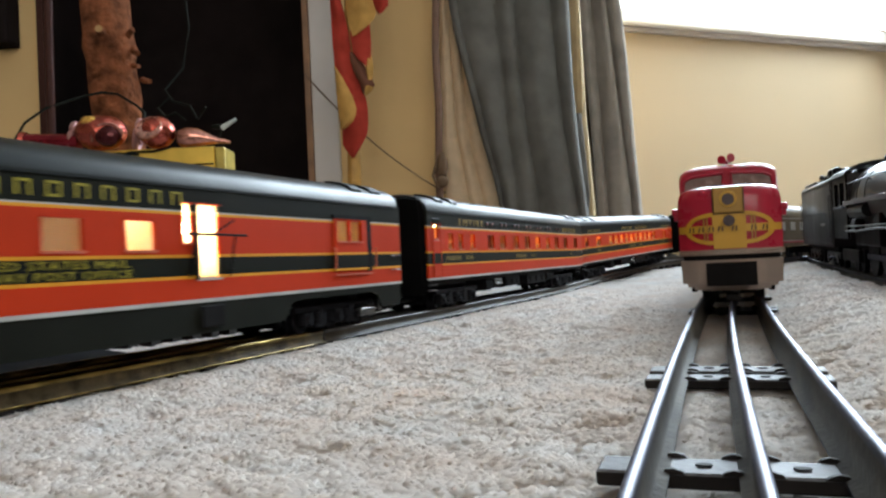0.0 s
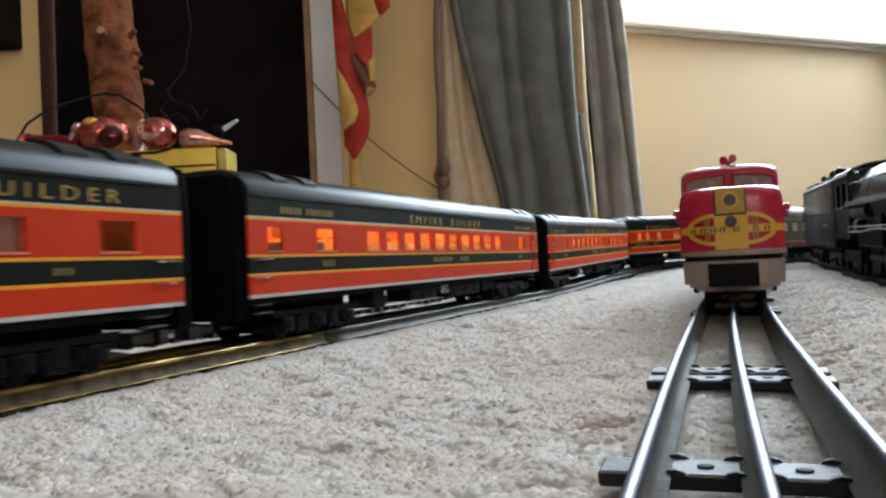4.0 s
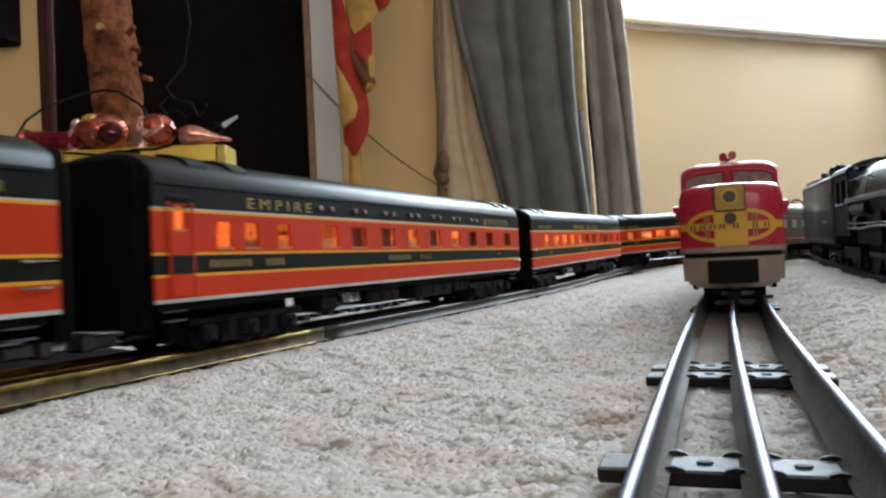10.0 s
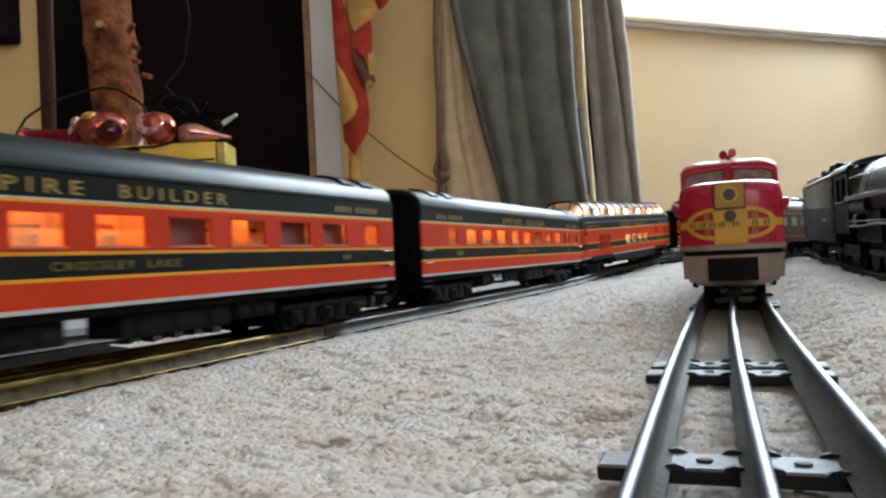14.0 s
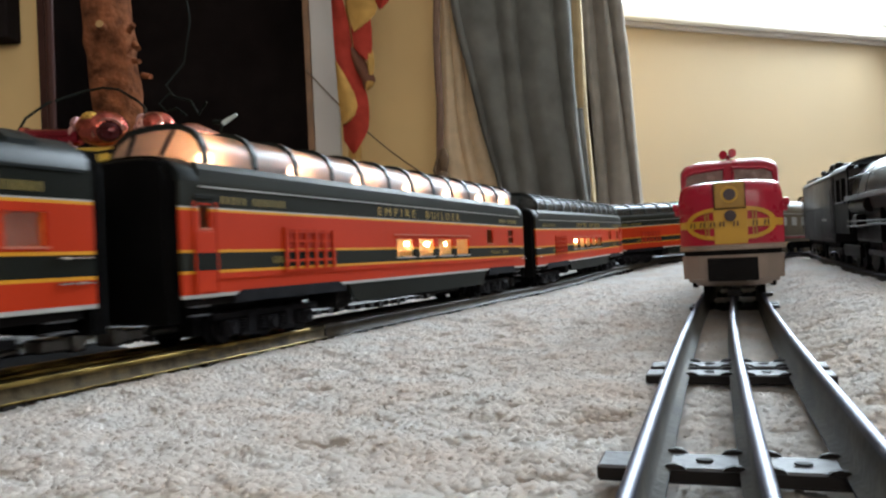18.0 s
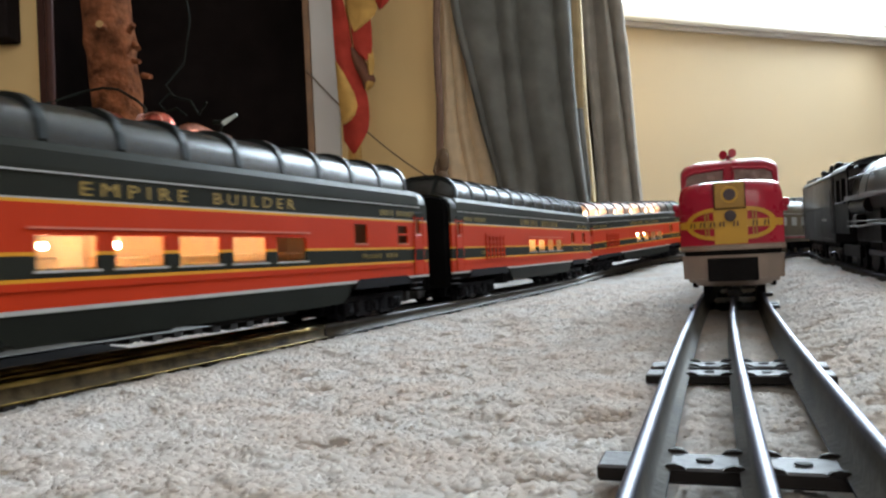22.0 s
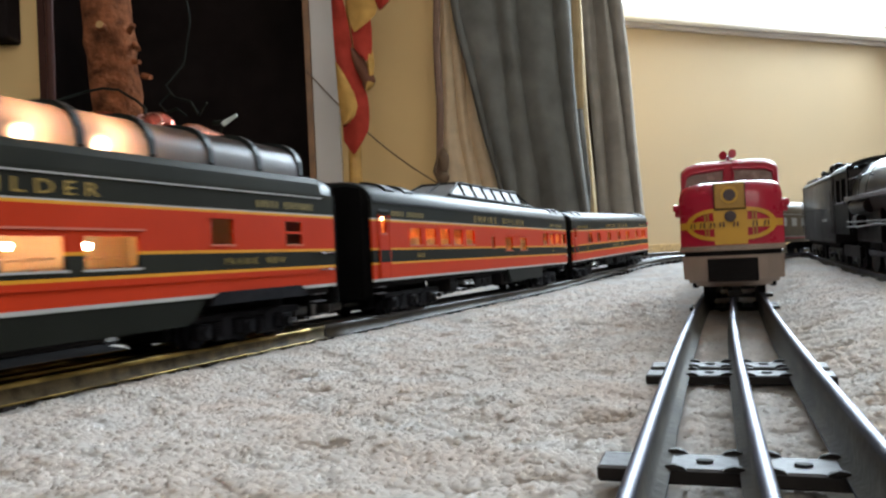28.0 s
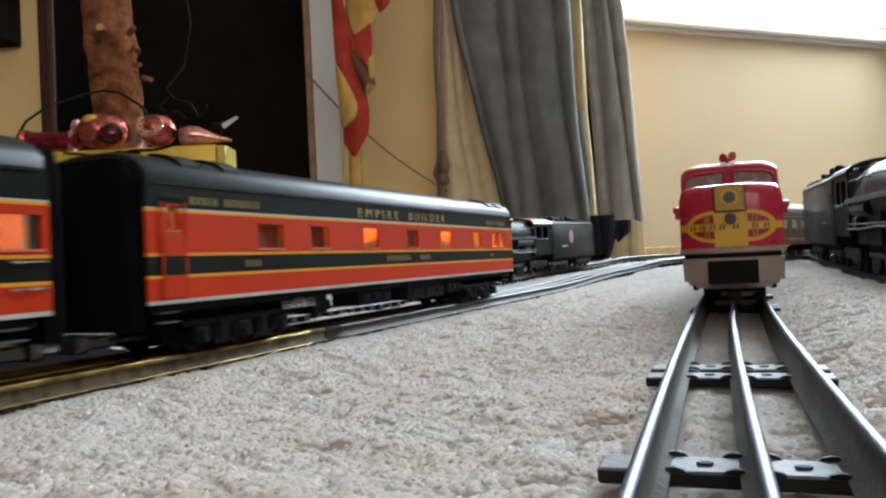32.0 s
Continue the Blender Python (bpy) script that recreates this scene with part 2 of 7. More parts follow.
def rod(bm, a, b, r0, r1=None, seg=10, mi=0):
    a, b = Vector(a), Vector(b)
    r1 = r0 if r1 is None else r1
    d = b - a
    q = d.to_track_quat("Z", "Y").to_matrix().to_4x4()
    r = bmesh.ops.create_cone(bm, cap_ends=True, segments=seg, radius1=r0, radius2=max(r1, 1e-5), depth=d.length,
                              matrix=Matrix.Translation((a + b) / 2) @ q)
    for f in {f for v in r["verts"] for f in v.link_faces}:
        f.material_index = mi
    return bm


def ball(bm, c, r, scale=(1, 1, 1), seg=12):
    bmesh.ops.create_uvsphere(bm, u_segments=seg, v_segments=max(6, seg * 2 // 3), radius=r,
                              matrix=Matrix.Translation(c) @ Matrix.Diagonal((*scale, 1)))
    return bm


def tube(bm, pts, r, seg=6):
    """A round tube along points."""
    pts = [Vector(p) for p in pts]
    rings = []
    for i, p in enumerate(pts):
        d = (pts[min(i + 1, len(pts) - 1)] - pts[max(i - 1, 0)]).normalized()
        u = d.cross(Vector((0.13, 0.2, 1))).normalized()
        w = u.cross(d)
        rr = r[i] if isinstance(r, (list, tuple)) else r
        rings.append([bm.verts.new(p + (u * math.cos(a) + w * math.sin(a)) * rr) for a in
                      [2 * math.pi * k / seg for k in range(seg)]])
    for a, b in zip(rings, rings[1:]):
        for k in range(seg):
            bm.faces.new((a[k], a[(k + 1) % seg], b[(k + 1) % seg], b[k]))
    bm.faces.new(rings[0]), bm.faces.new(rings[-1][::-1])
    return bm


def loft(bm, rings, closed=True, caps=True, mi=0):
    """Skin rings of equal length."""
    vs = [[bm.verts.new(p) for p in r] for r in rings]
    n = len(vs[0])
    for a, b in zip(vs, vs[1:]):
        for k in range(n if closed else n - 1):
            f = bm.faces.new((a[k], a[(k + 1) % n], b[(k + 1) % n], b[k]))
            f.material_index = mi
    if caps and closed:
        bm.faces.new(vs[0][::-1]).material_index = mi
        bm.faces.new(vs[-1]).material_index = mi
    return bm


def raw(name, verts, faces, mats, parent=None, label="", mi=None, smooth=False):
    me = bpy.data.meshes.new(name)
    me.from_pydata([tuple(v) for v in verts], [], faces)
    if mi is not None:
        me.polygons.foreach_set("material_index", mi)
    if smooth:
        me.polygons.foreach_set("use_smooth", [True] * len(faces))
    me.validate()
    return link(name, me, mats, parent, label)


def words(text, size, parent, at, material, name="lettering", spread=1.0, width=None, side=-1):
    """Raised lettering on a wall that faces -y (side -1) or +y."""
    c = bpy.data.curves.new(name, "FONT")
    c.body, c.size, c.extrude, c.space_character, c.align_x, c.resolution_u = text, size, 0.00012, spread, "CENTER", 2
    tmp = bpy.data.objects.new(name, c)
    me = bpy.data.meshes.new_from_object(tmp)
    bpy.data.objects.remove(tmp)
    bpy.data.curves.remove(c)
    k = 1.0
    if width:
        xs = [v.co.x for v in me.vertices]
        k = width / max(1e-6, max(xs) - min(xs))
    for v in me.vertices:
        x, y, z = v.co
        v.co = (at[0] - side * x * k, at[1] + side * z, at[2] + y)
    if side > 0:
        me.flip_normals()
    return link(name, me, material, parent)


def bars(n, h, width, parent, at, material, name="lettering_bar", gap=0.35, side=-1):
    """A row of plain bars as long as the writing."""
    bm = bmesh.new()
    w = width / n
    for k in range(n):
        x = at[0] - width / 2 + w * (k + 0.5)
        y0, y1 = sorted((at[1], at[1] + side * 0.00015))
        block(bm, x - w * (1 - gap) / 2, x + w * (1 - gap) / 2, y0, y1, at[2], at[2] + h)
    return part(name, bm, material, parent)


# ---- tracks: paths of straights and arcs ----
class Route:
    """Pieces of (length, curvature to the right) from a place and a heading east of north."""

    def __init__(self, x, y, heading, pieces):
        self.nodes = []
        s, h = 0.0, radians(heading)
        for length, k in pieces:
            self.nodes.append((s, x, y, h, k))
            x, y, h = self.step(x, y, h, k, length)
            s += length
        self.length = s

    @staticmethod
    def step(x, y, h, k, d):
        if abs(k) < 1e-9:
            return x + math.sin(h) * d, y + math.cos(h) * d, h
        g = h + k * d
        return x + (math.cos(h) - math.cos(g)) / k, y + (math.sin(g) - math.sin(h)) / k, g

    def at(self, s, off=0.0):
        """Place and heading; off is to the right."""
        node = self.nodes[0]
        for q in self.nodes:
            if q[0] <= s + 1e-9:
                node = q
        x, y, h = self.step(node[1], node[2], node[3], node[4], s - node[0])
        return x + math.cos(h) * off, y - math.sin(h) * off, h


def ease(v, a, b):
    k = np.clip((v - a) / (b - a), 0.0, 1.0)
    return k * k * (3 - 2 * k)


def swell(x, y):
    """The carpet rises a little towards the far side of the room."""
    d = np.clip(y - 0.86, 0.0, 0.95)
    return 0.019 * d * np.minimum(1.0, d / 0.25) + 0.009 * ease(y, 0.58, 1.05) * ease(x, 0.27, 0.42)


def loop_pieces(lead, run, r, east, first):
    """A closed loop of four bends with a straight of given heading first."""
    h = radians(first)
    pieces = [(lead + run, 0), ((math.pi / 2 - h) * r, 1 / r), (east, 0), (math.pi / 2 * r, 1 / r), (0, 0),
              (math.pi / 2 * r, 1 / r), (0, 0), ((math.pi / 2 + h) * r, 1 / r)]
    x, y, g = 0.0, 0.0, h
    for length, k in pieces:
        x, y, g = Route.step(x, y, g, k, length)
    pieces[4], pieces[6] = (y, 0), (x, 0)
    return pieces


HEAD = 23.7
LEADIN = 1.3
MAIN_X, MAIN_Y = -0.2791, 0.0125
main = Route(MAIN_X - LEADIN * math.sin(radians(HEAD)), MAIN_Y - LEADIN * math.cos(radians(HEAD)), HEAD,
             loop_pieces(LEADIN, 1.30, 0.55, 1.25, HEAD))
RAIL_MAIN, RAIL_TALL = 0.012, 0.0175
LOW_RAIL, LOW_BASE = 0.0079, 0.0057       # rail height and foot of the low tracks


def main_at(s, off=0.0):
    return main.at((s + LEADIN) % main.length, off)


def ribbon(route, s0, s1, step, profile, zbase, off=0.0):
    """Verts and faces of a profile (across, up) swept along a route."""
    n = max(2, int((s1 - s0) / step) + 1)
    vs, fs, m = [], [], len(profile)
    for i in range(n):
        s = s0 + (s1 - s0) * i / (n - 1)
        x, y, h = route.at(s % route.length if s1 > route.length else s, off)
        z = zbase + float(swell(x, y))
        for a, u in profile:
            vs.append((x + math.cos(h) * a, y - math.sin(h) * a, z + u))
    for i in range(n - 1):
        for k in range(m):
            a, b = i * m + k, i * m + (k + 1) % m
            fs.append((a, b, b + m, a + m))
    fs.append(tuple(range(m - 1, -1, -1)))
    fs.append(tuple((n - 1) * m + k for k in range(m)))
    return vs, fs


def rail_profile(h, head, foot, web):
    """A tubular rail: round head, thin web, flat foot."""
    arc = [(head * math.sin(a), h - head + head * math.cos(a)) for a in [radians(-120 + 24 * k) for k in range(11)]]
    pts = [(-foot, 0), (-foot, 0.0008), (-web, 0.0016), (-web, h - head * 1.9)] + arc + [(web, h - head * 1.9), (web, 0.0016), (foot, 0.0008), (foot, 0)]
    return pts[::-1]


def build_track(route, s0, s1, label, rail_h, zbase, ties, off=0.0, step=0.02, clips=False, web=0.0007, foot=0.0036, sink=0.0, joint=0.0, metal=None):
    """Three rails on metal cross ties."""
    top = thing("model_track", Matrix.Identity(4), label, "toy track", "model tracks on the carpet")
    prof = rail_profile(rail_h, 0.0012 if clips else 0.0016, foot, web)
    m = len(prof)
    for a in (-0.0176, 0.0, 0.0176):
        for sa, sb, shine in (((s0, joint - 0.0013, OLDSTEEL), (joint + 0.0013, s1, DULLSTEEL)) if joint else ((s0, s1, metal or STEEL),)):
            vs, fs = ribbon(route, sa, sb, step, [(p + a, q) for p, q in prof], zbase, off)
            head = [0 if 4 <= k % m <= 13 or k % m in (0, 17) else 1 for k in range(len(fs))]
            raw("rail", vs, fs, [shine, RUSTWEB if shine is OLDSTEEL else RAILSIDE if route is main or metal else WEBGREY], top, mi=head, smooth=True)
    bm = block(bmesh.new(), *((-0.0290, 0.0290, -0.0058, 0.0058, -0.0028) if route not in (main, outer) else (-0.0207, 0.0207, -0.0046, 0.0046, -0.0060)), 0.0004, 0.0005, seg=1)
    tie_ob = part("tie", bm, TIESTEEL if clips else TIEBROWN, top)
    tie_me = tie_ob.data
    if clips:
        # dark metal on all but the top faces: side shade put into the colour
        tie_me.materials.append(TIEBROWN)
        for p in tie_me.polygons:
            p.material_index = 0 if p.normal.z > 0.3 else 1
    clip_me = slot_me = None
    for i, s in enumerate(ties):
        x, y, h = route.at(s % route.length, off)
        ob = tie_ob if i == 0 else new("tie", tie_me)
        ob.parent = top
        ob.matrix_local = pose(x, y, zbase + float(swell(x, y)) + 0.0004 - sink, 0, 0, -math.degrees(h))
        if not clips:
            continue
        if clip_me is None:
            bm = bmesh.new()
            for ya, yb in ((-0.0066, -0.0054), (0.0054, 0.0066)):
                loft(bm, [[(0.0010, yy, 0.0003), (0.0020, yy, 0.0012), (0.0034, yy, 0.0014), (0.0048, yy, 0.0010), (0.0056, yy, 0.0003)] for yy in (ya, yb)])
            bmesh.ops.recalc_face_normals(bm, faces=bm.faces)
            c = part("clip", bm, TIEBROWN)
            clip_me = c.data
            bpy.data.objects.remove(c)
            bm = bmesh.new()
            bmesh.ops.create_cone(bm, cap_ends=True, segments=14, radius1=0.0011, radius2=0.0011, depth=0.0003,
                                  matrix=Matrix.Translation((0, 0, 0.00075)) @ Matrix.Diagonal((1.5, 1, 1, 1)))
            c = part("slot", bm, BLACK)
            slot_me = c.data
            bpy.data.objects.remove(c)
        for a in (-0.0176, 0.0, 0.0176):
            for turn in (0, 180):
                c = new("clip", clip_me)
                c.parent = ob
                c.matrix_local = pose(a, 0, 0, 0, 0, turn)
        for a in (-0.0088, 0.0088):
            c = new("slot", slot_me)
            c.parent = ob
            c.matrix_local = pose(a, -0.0005, 0)
    return top


# ---- room ----
def lattice(x, y, size, seed):
    """Smooth value noise, 0 to 1."""
    rng = np.random.RandomState(seed)
    tab = rng.rand(256, 256)
    u, v = x / size, y / size
    i, j = np.floor(u).astype(int), np.floor(v).astype(int)
    a, b = u - i, v - j
    a, b = a * a * (3 - 2 * a), b * b * (3 - 2 * b)
    g = lambda p, q: tab[p % 256, q % 256]
    return (g(i, j) * (1 - a) + g(i + 1, j) * a) * (1 - b) + (g(i, j + 1) * (1 - a) + g(i + 1, j + 1) * a) * b


def graded(lo, hi, a, b, fine, grow):
    """Grid lines, fine between a and b and coarser outwards."""
    mid = list(np.arange(a, b, fine))
    out, p, d = [], b, fine
    while p < hi:
        out.append(p)
        d *= grow
        p += d
    left, p, d = [], a, fine
    while p > lo:
        d *= grow
        p -= d
        left.append(max(p, lo))
    return np.array(left[::-1] + mid + out + [hi])


def carpet_material():
    m = bpy.data.materials.new("cut_pile_carpet")
    m.use_nodes = True
    n, l = m.node_tree.nodes, m.node_tree.links
    b = n["Principled BSDF"]
    b.inputs["Roughness"].default_value = 1.0
    b.inputs["Specular IOR Level"].default_value = 0.0
    tc = n.new("ShaderNodeTexCoord")
    big, fine = n.new("ShaderNodeTexNoise"), n.new("ShaderNodeTexNoise")
    big.inputs["Scale"].default_value, big.inputs["Detail"].default_value = 30, 3
    fine.inputs["Scale"].default_value, fine.inputs["Detail"].default_value = 420, 5
    for t in (big, fine):
        l.new(tc.outputs["Object"], t.inputs["Vector"])
    r1, r2 = n.new("ShaderNodeValToRGB"), n.new("ShaderNodeMapRange")
    r1.color_ramp.elements[0].position, r1.color_ramp.elements[1].position = 0.3, 0.72
    r1.color_ramp.elements[0].color = (0.78, 0.70, 0.64, 1)
    r1.color_ramp.elements[1].color = (0.81, 0.79, 0.77, 1)
    r2.inputs[1].default_value, r2.inputs[2].default_value = 0.3, 0.7
    r2.inputs[3].default_value, r2.inputs[4].default_value = 0.93, 1.05
    l.new(big.outputs[0], r1.inputs[0])
    l.new(fine.outputs[0], r2.inputs[0])
    mu = n.new("ShaderNodeVectorMath")
    mu.operation = "SCALE"
    l.new(r1.outputs[0], mu.inputs[0])
    l.new(r2.outputs[0], mu.inputs["Scale"])
    l.new(mu.outputs[0], b.inputs["Base Color"])
    tl, mx = n.new("ShaderNodeBsdfTranslucent"), n.new("ShaderNodeMixShader")
    mx.inputs[0].default_value = 0.66
    l.new(mu.outputs[0], tl.inputs[0])
    l.new(b.outputs[0], mx.inputs[1])
    l.new(tl.outputs[0], mx.inputs[2])
    l.new(mx.outputs[0], n["Material Output"].inputs[0])
    bp = n.new("ShaderNodeBump")
    bp.inputs["Strength"].default_value, bp.inputs["Distance"].default_value = 0.25, 0.0010
    l.new(fine.outputs[0], bp.inputs["Height"])
    l.new(bp.outputs[0], b.inputs["Normal"])
    return m


CARPETMAT = carpet_material()


def pile_height(x, y):
    """Carpet surface: swells, dents and tufts."""
    pit = 0.0
    rng = np.random.RandomState(12)
    for px, py, pr in zip(rng.uniform(-0.2, 0.55, 80), rng.uniform(0.2, 1.0, 80), rng.uniform(0.003, 0.007, 80)):
        pit = pit - 0.0056 * np.exp(-((x - px) / (2.2 * pr)) ** 2 - ((y - py) / pr) ** 2)
    dent = 0.0
    for px, py, pr in zip(rng.uniform(-0.1, 0.5, 46), 0.16 + 0.75 * rng.rand(46) ** 1.4, rng.uniform(0.0022, 0.0042, 46)):
        dent = dent - 0.0038 * np.exp(-((x - px) / (3.2 * pr)) ** 2 - ((y - py - 0.25 * (x - px)) / pr) ** 2)
    o = (y - 1.015) * 0.3264 - (x - 0.5135) * 0.9452
    bank = 0.0130 * ease(o, 0.018, 0.027) * (1 - ease(o, 0.06, 0.13)) * (1 - ease(y, 1.0, 1.3))
    d = np.abs((x - MAIN_X) * math.cos(radians(HEAD)) - (y - MAIN_Y) * math.sin(radians(HEAD)))
    near = (1 - ease(d, 0.022, 0.060)) * (1 - ease(y, 1.0, 1.25))
    rough = pit + 0.0042 * (lattice(x, y, 0.023, 3) - 0.6) + 0.0029 * (lattice(x + 4, y + 9, 0.010, 6) - 0.5) + 0.0018 * (lattice(x + 7, y + 3, 0.0056, 5) - 0.5) + 0.0013 * (lattice(x + 5, y + 2, 0.0031, 8) - 0.5)
    seam = -0.0035 * np.exp(-((y - 0.475 - 0.10 * x - 0.012 * (lattice(x + 2, y * 0, 0.05, 31) - 0.5)) / 0.0035) ** 2) * ease(x, -0.02, 0.02) * (1 - ease(x, 0.10, 0.15))
    return 0.0014 + swell(x, y) + bank + 0.0034 * near + (0.72 * rough + dent) * (1 - 0.6 * near) + seam + 0.003 * (lattice(x, y, 0.07, 9) - 0.5) * (1 - near)


def carpet_pile():
    """Single leaning tufts where the carpet is seen from close by."""
    rng = np.random.RandomState(21)
    n = 170000
    y = 0.10 + 0.95 * rng.rand(n) ** 1.35
    x = rng.uniform(-0.34, 0.62, n) * (0.55 + 0.75 * (y - 0.1))
    x = x + 0.09 * y
    d = np.abs(x - (0.0069 + 0.3374 * y + 0.0489 * y * y))
    keep = ((d > 0.0225) | (d < 0.0145)) & (d > 0.0035)
    keep &= np.abs((x - MAIN_X) * math.cos(radians(HEAD)) - (y - MAIN_Y) * math.sin(radians(HEAD))) > 0.0225
    x, y = x[keep], y[keep]
    n = len(x)
    z = pile_height(x, y) - 0.0003
    tall = rng.uniform(0.0006, 0.0012, n)
    wide = rng.uniform(0.0012, 0.0024, n)
    tip = rng.normal(0, 0.0007, (n, 2))
    a0 = rng.uniform(0, 6.28, n)
    vs = np.zeros((n, 5, 3))
    for k in range(4):
        a = a0 + k * math.pi / 2
        vs[:, k, 0], vs[:, k, 1] = x + wide * np.cos(a) + tip[:, 0] * 0.3, y + wide * np.sin(a) + tip[:, 1] * 0.3
        vs[:, k, 2] = z + tall * (0.14 if k % 2 else 0.06)
    vs[:, 4, 0], vs[:, 4, 1], vs[:, 4, 2] = x + tip[:, 0], y + tip[:, 1], z + tall
    base = np.arange(n)[:, None] * 5
    tri = np.concatenate([base + np.array([[k, (k + 1) % 4, 4]]) for k in range(4)], 1).reshape(-1, 3)
    me = bpy.data.meshes.new("carpet_pile")
    me.vertices.add(n * 5)
    me.vertices.foreach_set("co", vs.ravel())
    me.loops.add(len(tri) * 3)
    me.loops.foreach_set("vertex_index", tri.ravel().astype(np.int32))
    me.polygons.add(len(tri))
    me.polygons.foreach_set("loop_start", np.arange(len(tri), dtype=np.int32) * 3)
    me.polygons.foreach_set("use_smooth", np.ones(len(tri), dtype=bool))
    me.update()
    ob = link("carpet_pile", me, CARPETMAT)
    tagged(ob, "soft pale grey-beige tufts standing up from the carpet", "carpet pile", kind="stuff")


def carpet():
    xs = graded(-2.6, 3.6, -0.26, 0.46, 0.0014, 1.06)
    ys = graded(-2.6, 4.2, 0.12, 0.55, 0.0014, 1.014)
    gx, gy = np.meshgrid(xs, ys)
    z = pile_height(gx, gy)
    ny, nx = gx.shape
    co = np.stack([gx, gy, z], -1).reshape(-1, 3)
    idx = np.arange(nx * ny).reshape(ny, nx)
    fs = np.stack([idx[:-1, :-1], idx[:-1, 1:], idx[1:, 1:], idx[1:, :-1]], -1).reshape(-1, 4)
    me = bpy.data.meshes.new("floor")
    me.vertices.add(len(co))
    me.vertices.foreach_set("co", co.ravel())
    me.loops.add(len(fs) * 4)
    me.loops.foreach_set("vertex_index", fs.ravel().astype(np.int32))
    me.polygons.add(len(fs))
    me.polygons.foreach_set("loop_start", np.arange(len(fs), dtype=np.int32) * 4)
    me.polygons.foreach_set("use_smooth", np.ones(len(fs), dtype=bool))
    me.update()
    ob = link("floor", me, CARPETMAT)
    tagged(ob, "pale grey-beige cut-pile carpet with tufts and dents", "carpet", kind="structure")


def wall_piece(name, a, b, z0, z1, thick, material, label=""):
    """An upright wall from plan point a to b, thickened to its left."""
    ax, ay = a
    bx, by = b
    L = math.hypot(bx - ax, by - ay)
    bm = block(bmesh.new(), 0, L, 0, thick, z0, z1)
    ob = part(name, bm, material)
    ob.matrix_world = pose(ax, ay, 0, 0, 0, math.degrees(math.atan2(by - ay, bx - ax)))
    return tagged(ob, label or "painted plaster wall", "wall", kind="structure")


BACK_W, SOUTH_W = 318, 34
BACK = ((0.45, 2.5), (3.6, 3.72))          # wall under the bright window
SILL_Z = 0.815


def room():
    carpet()
    carpet_pile()
    (ax, ay), (bx, by) = BACK
    wall_piece("wall_back", BACK[0], BACK[1], -0.05, SILL_Z, 0.14, WALLDIM, "cream wall under a bright window, colour darkened")
    L = math.hypot(bx - ax, by - ay)
    ob = part("baseboard", block(bmesh.new(), 0.0, L, -0.013, -0.0005, -0.02, 0.062, 0.003), FLOORCORD)
    ob.matrix_world = pose(ax, ay, 0, 0, 0, math.degrees(math.atan2(by - ay, bx - ax)))
    tagged(ob, "low tan wooden baseboard along the cream wall", "baseboard", kind="structure")
    ang = math.degrees(math.atan2(by - ay, bx - ax))
    base = pose(ax, ay, 0, 0, 0, ang)
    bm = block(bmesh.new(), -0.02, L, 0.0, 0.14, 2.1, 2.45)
    ob = part("wall_back_head", bm, WALLDIM)
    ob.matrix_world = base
    tagged(ob, "cream wall above the window, colour darkened", "wall", kind="structure")
    # window in the back wall
    win = thing("window_1", base, "wide white-framed window full of bright daylight", "window", kind="structure")
    part("window_sill", block(bmesh.new(), -0.02, L, -0.045, 0.14, SILL_Z, SILL_Z + 0.048, 0.006), SILLPAINT, win)
    # grey-brown strip: the sill's shadow line made as a part
    part("sill_moulding", block(bmesh.new(), -0.02, L, -0.022, -0.001, SILL_Z - 0.018, SILL_Z - 0.001, 0.003), SILLSHADE, win)
    part("window_frame", block(bmesh.new(), 0, L, 0.05, 0.1, SILL_Z + 0.048, SILL_Z + 0.09, 0.004), WHITEPAINT, win)
    part("window_frame", block(bmesh.new(), 0, L, 0.05, 0.1, 2.04, 2.1, 0.004), WHITEPAINT, win)
    for x in (0.03, 1.75, 2.55, L - 0.03):
        part("window_frame", block(bmesh.new(), x - 0.025, x + 0.025, 0.05, 0.1, SILL_Z + 0.09, 2.04, 0.004), WHITEPAINT, win)
    # side wall behind curtain and flag
    x0, x1, z1 = hearth()
    wall_piece("wall_left", (-2.6, 2.0), (x0, 2.0), -0.05, 2.45, 0.14, WALLPAINT, "warm cream painted wall")
    wall_piece("wall_left_head", (x0, 2.0), (x1, 2.0), z1, 2.45, 0.14, WALLPAINT, "warm cream wall over the recess")
    wall_piece("wall_left_end", (x1, 2.0), (0.45, 2.0), -0.05, 2.45, 0.14, WALLPAINT, "warm cream painted wall")
    wall_piece("wall_return", (0.45, 2.0), (0.45, 2.5), -0.05, 2.45, 0.12, WALLPAINT, "warm cream painted wall")
    # unseen walls that close the room and hold down bounced light
    wall_piece("wall_west", (-2.6, -2.6), (-2.6, 2.0), -0.05, 2.45, 0.14, CLOSEWALL, "unseen brown wall closing the room")
    wall_piece("wall_east", (3.6, 3.72), (3.6, -2.6), -0.05, 2.45, 0.14, CLOSEWALL, "unseen brown wall closing the room")
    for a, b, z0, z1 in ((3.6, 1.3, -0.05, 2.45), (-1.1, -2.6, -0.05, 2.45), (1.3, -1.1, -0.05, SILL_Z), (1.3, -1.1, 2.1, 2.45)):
        wall_piece("wall_south", (a, -2.6), (b, -2.6), z0, z1, 0.14, CLOSEWALL, "unseen brown wall closing the room")
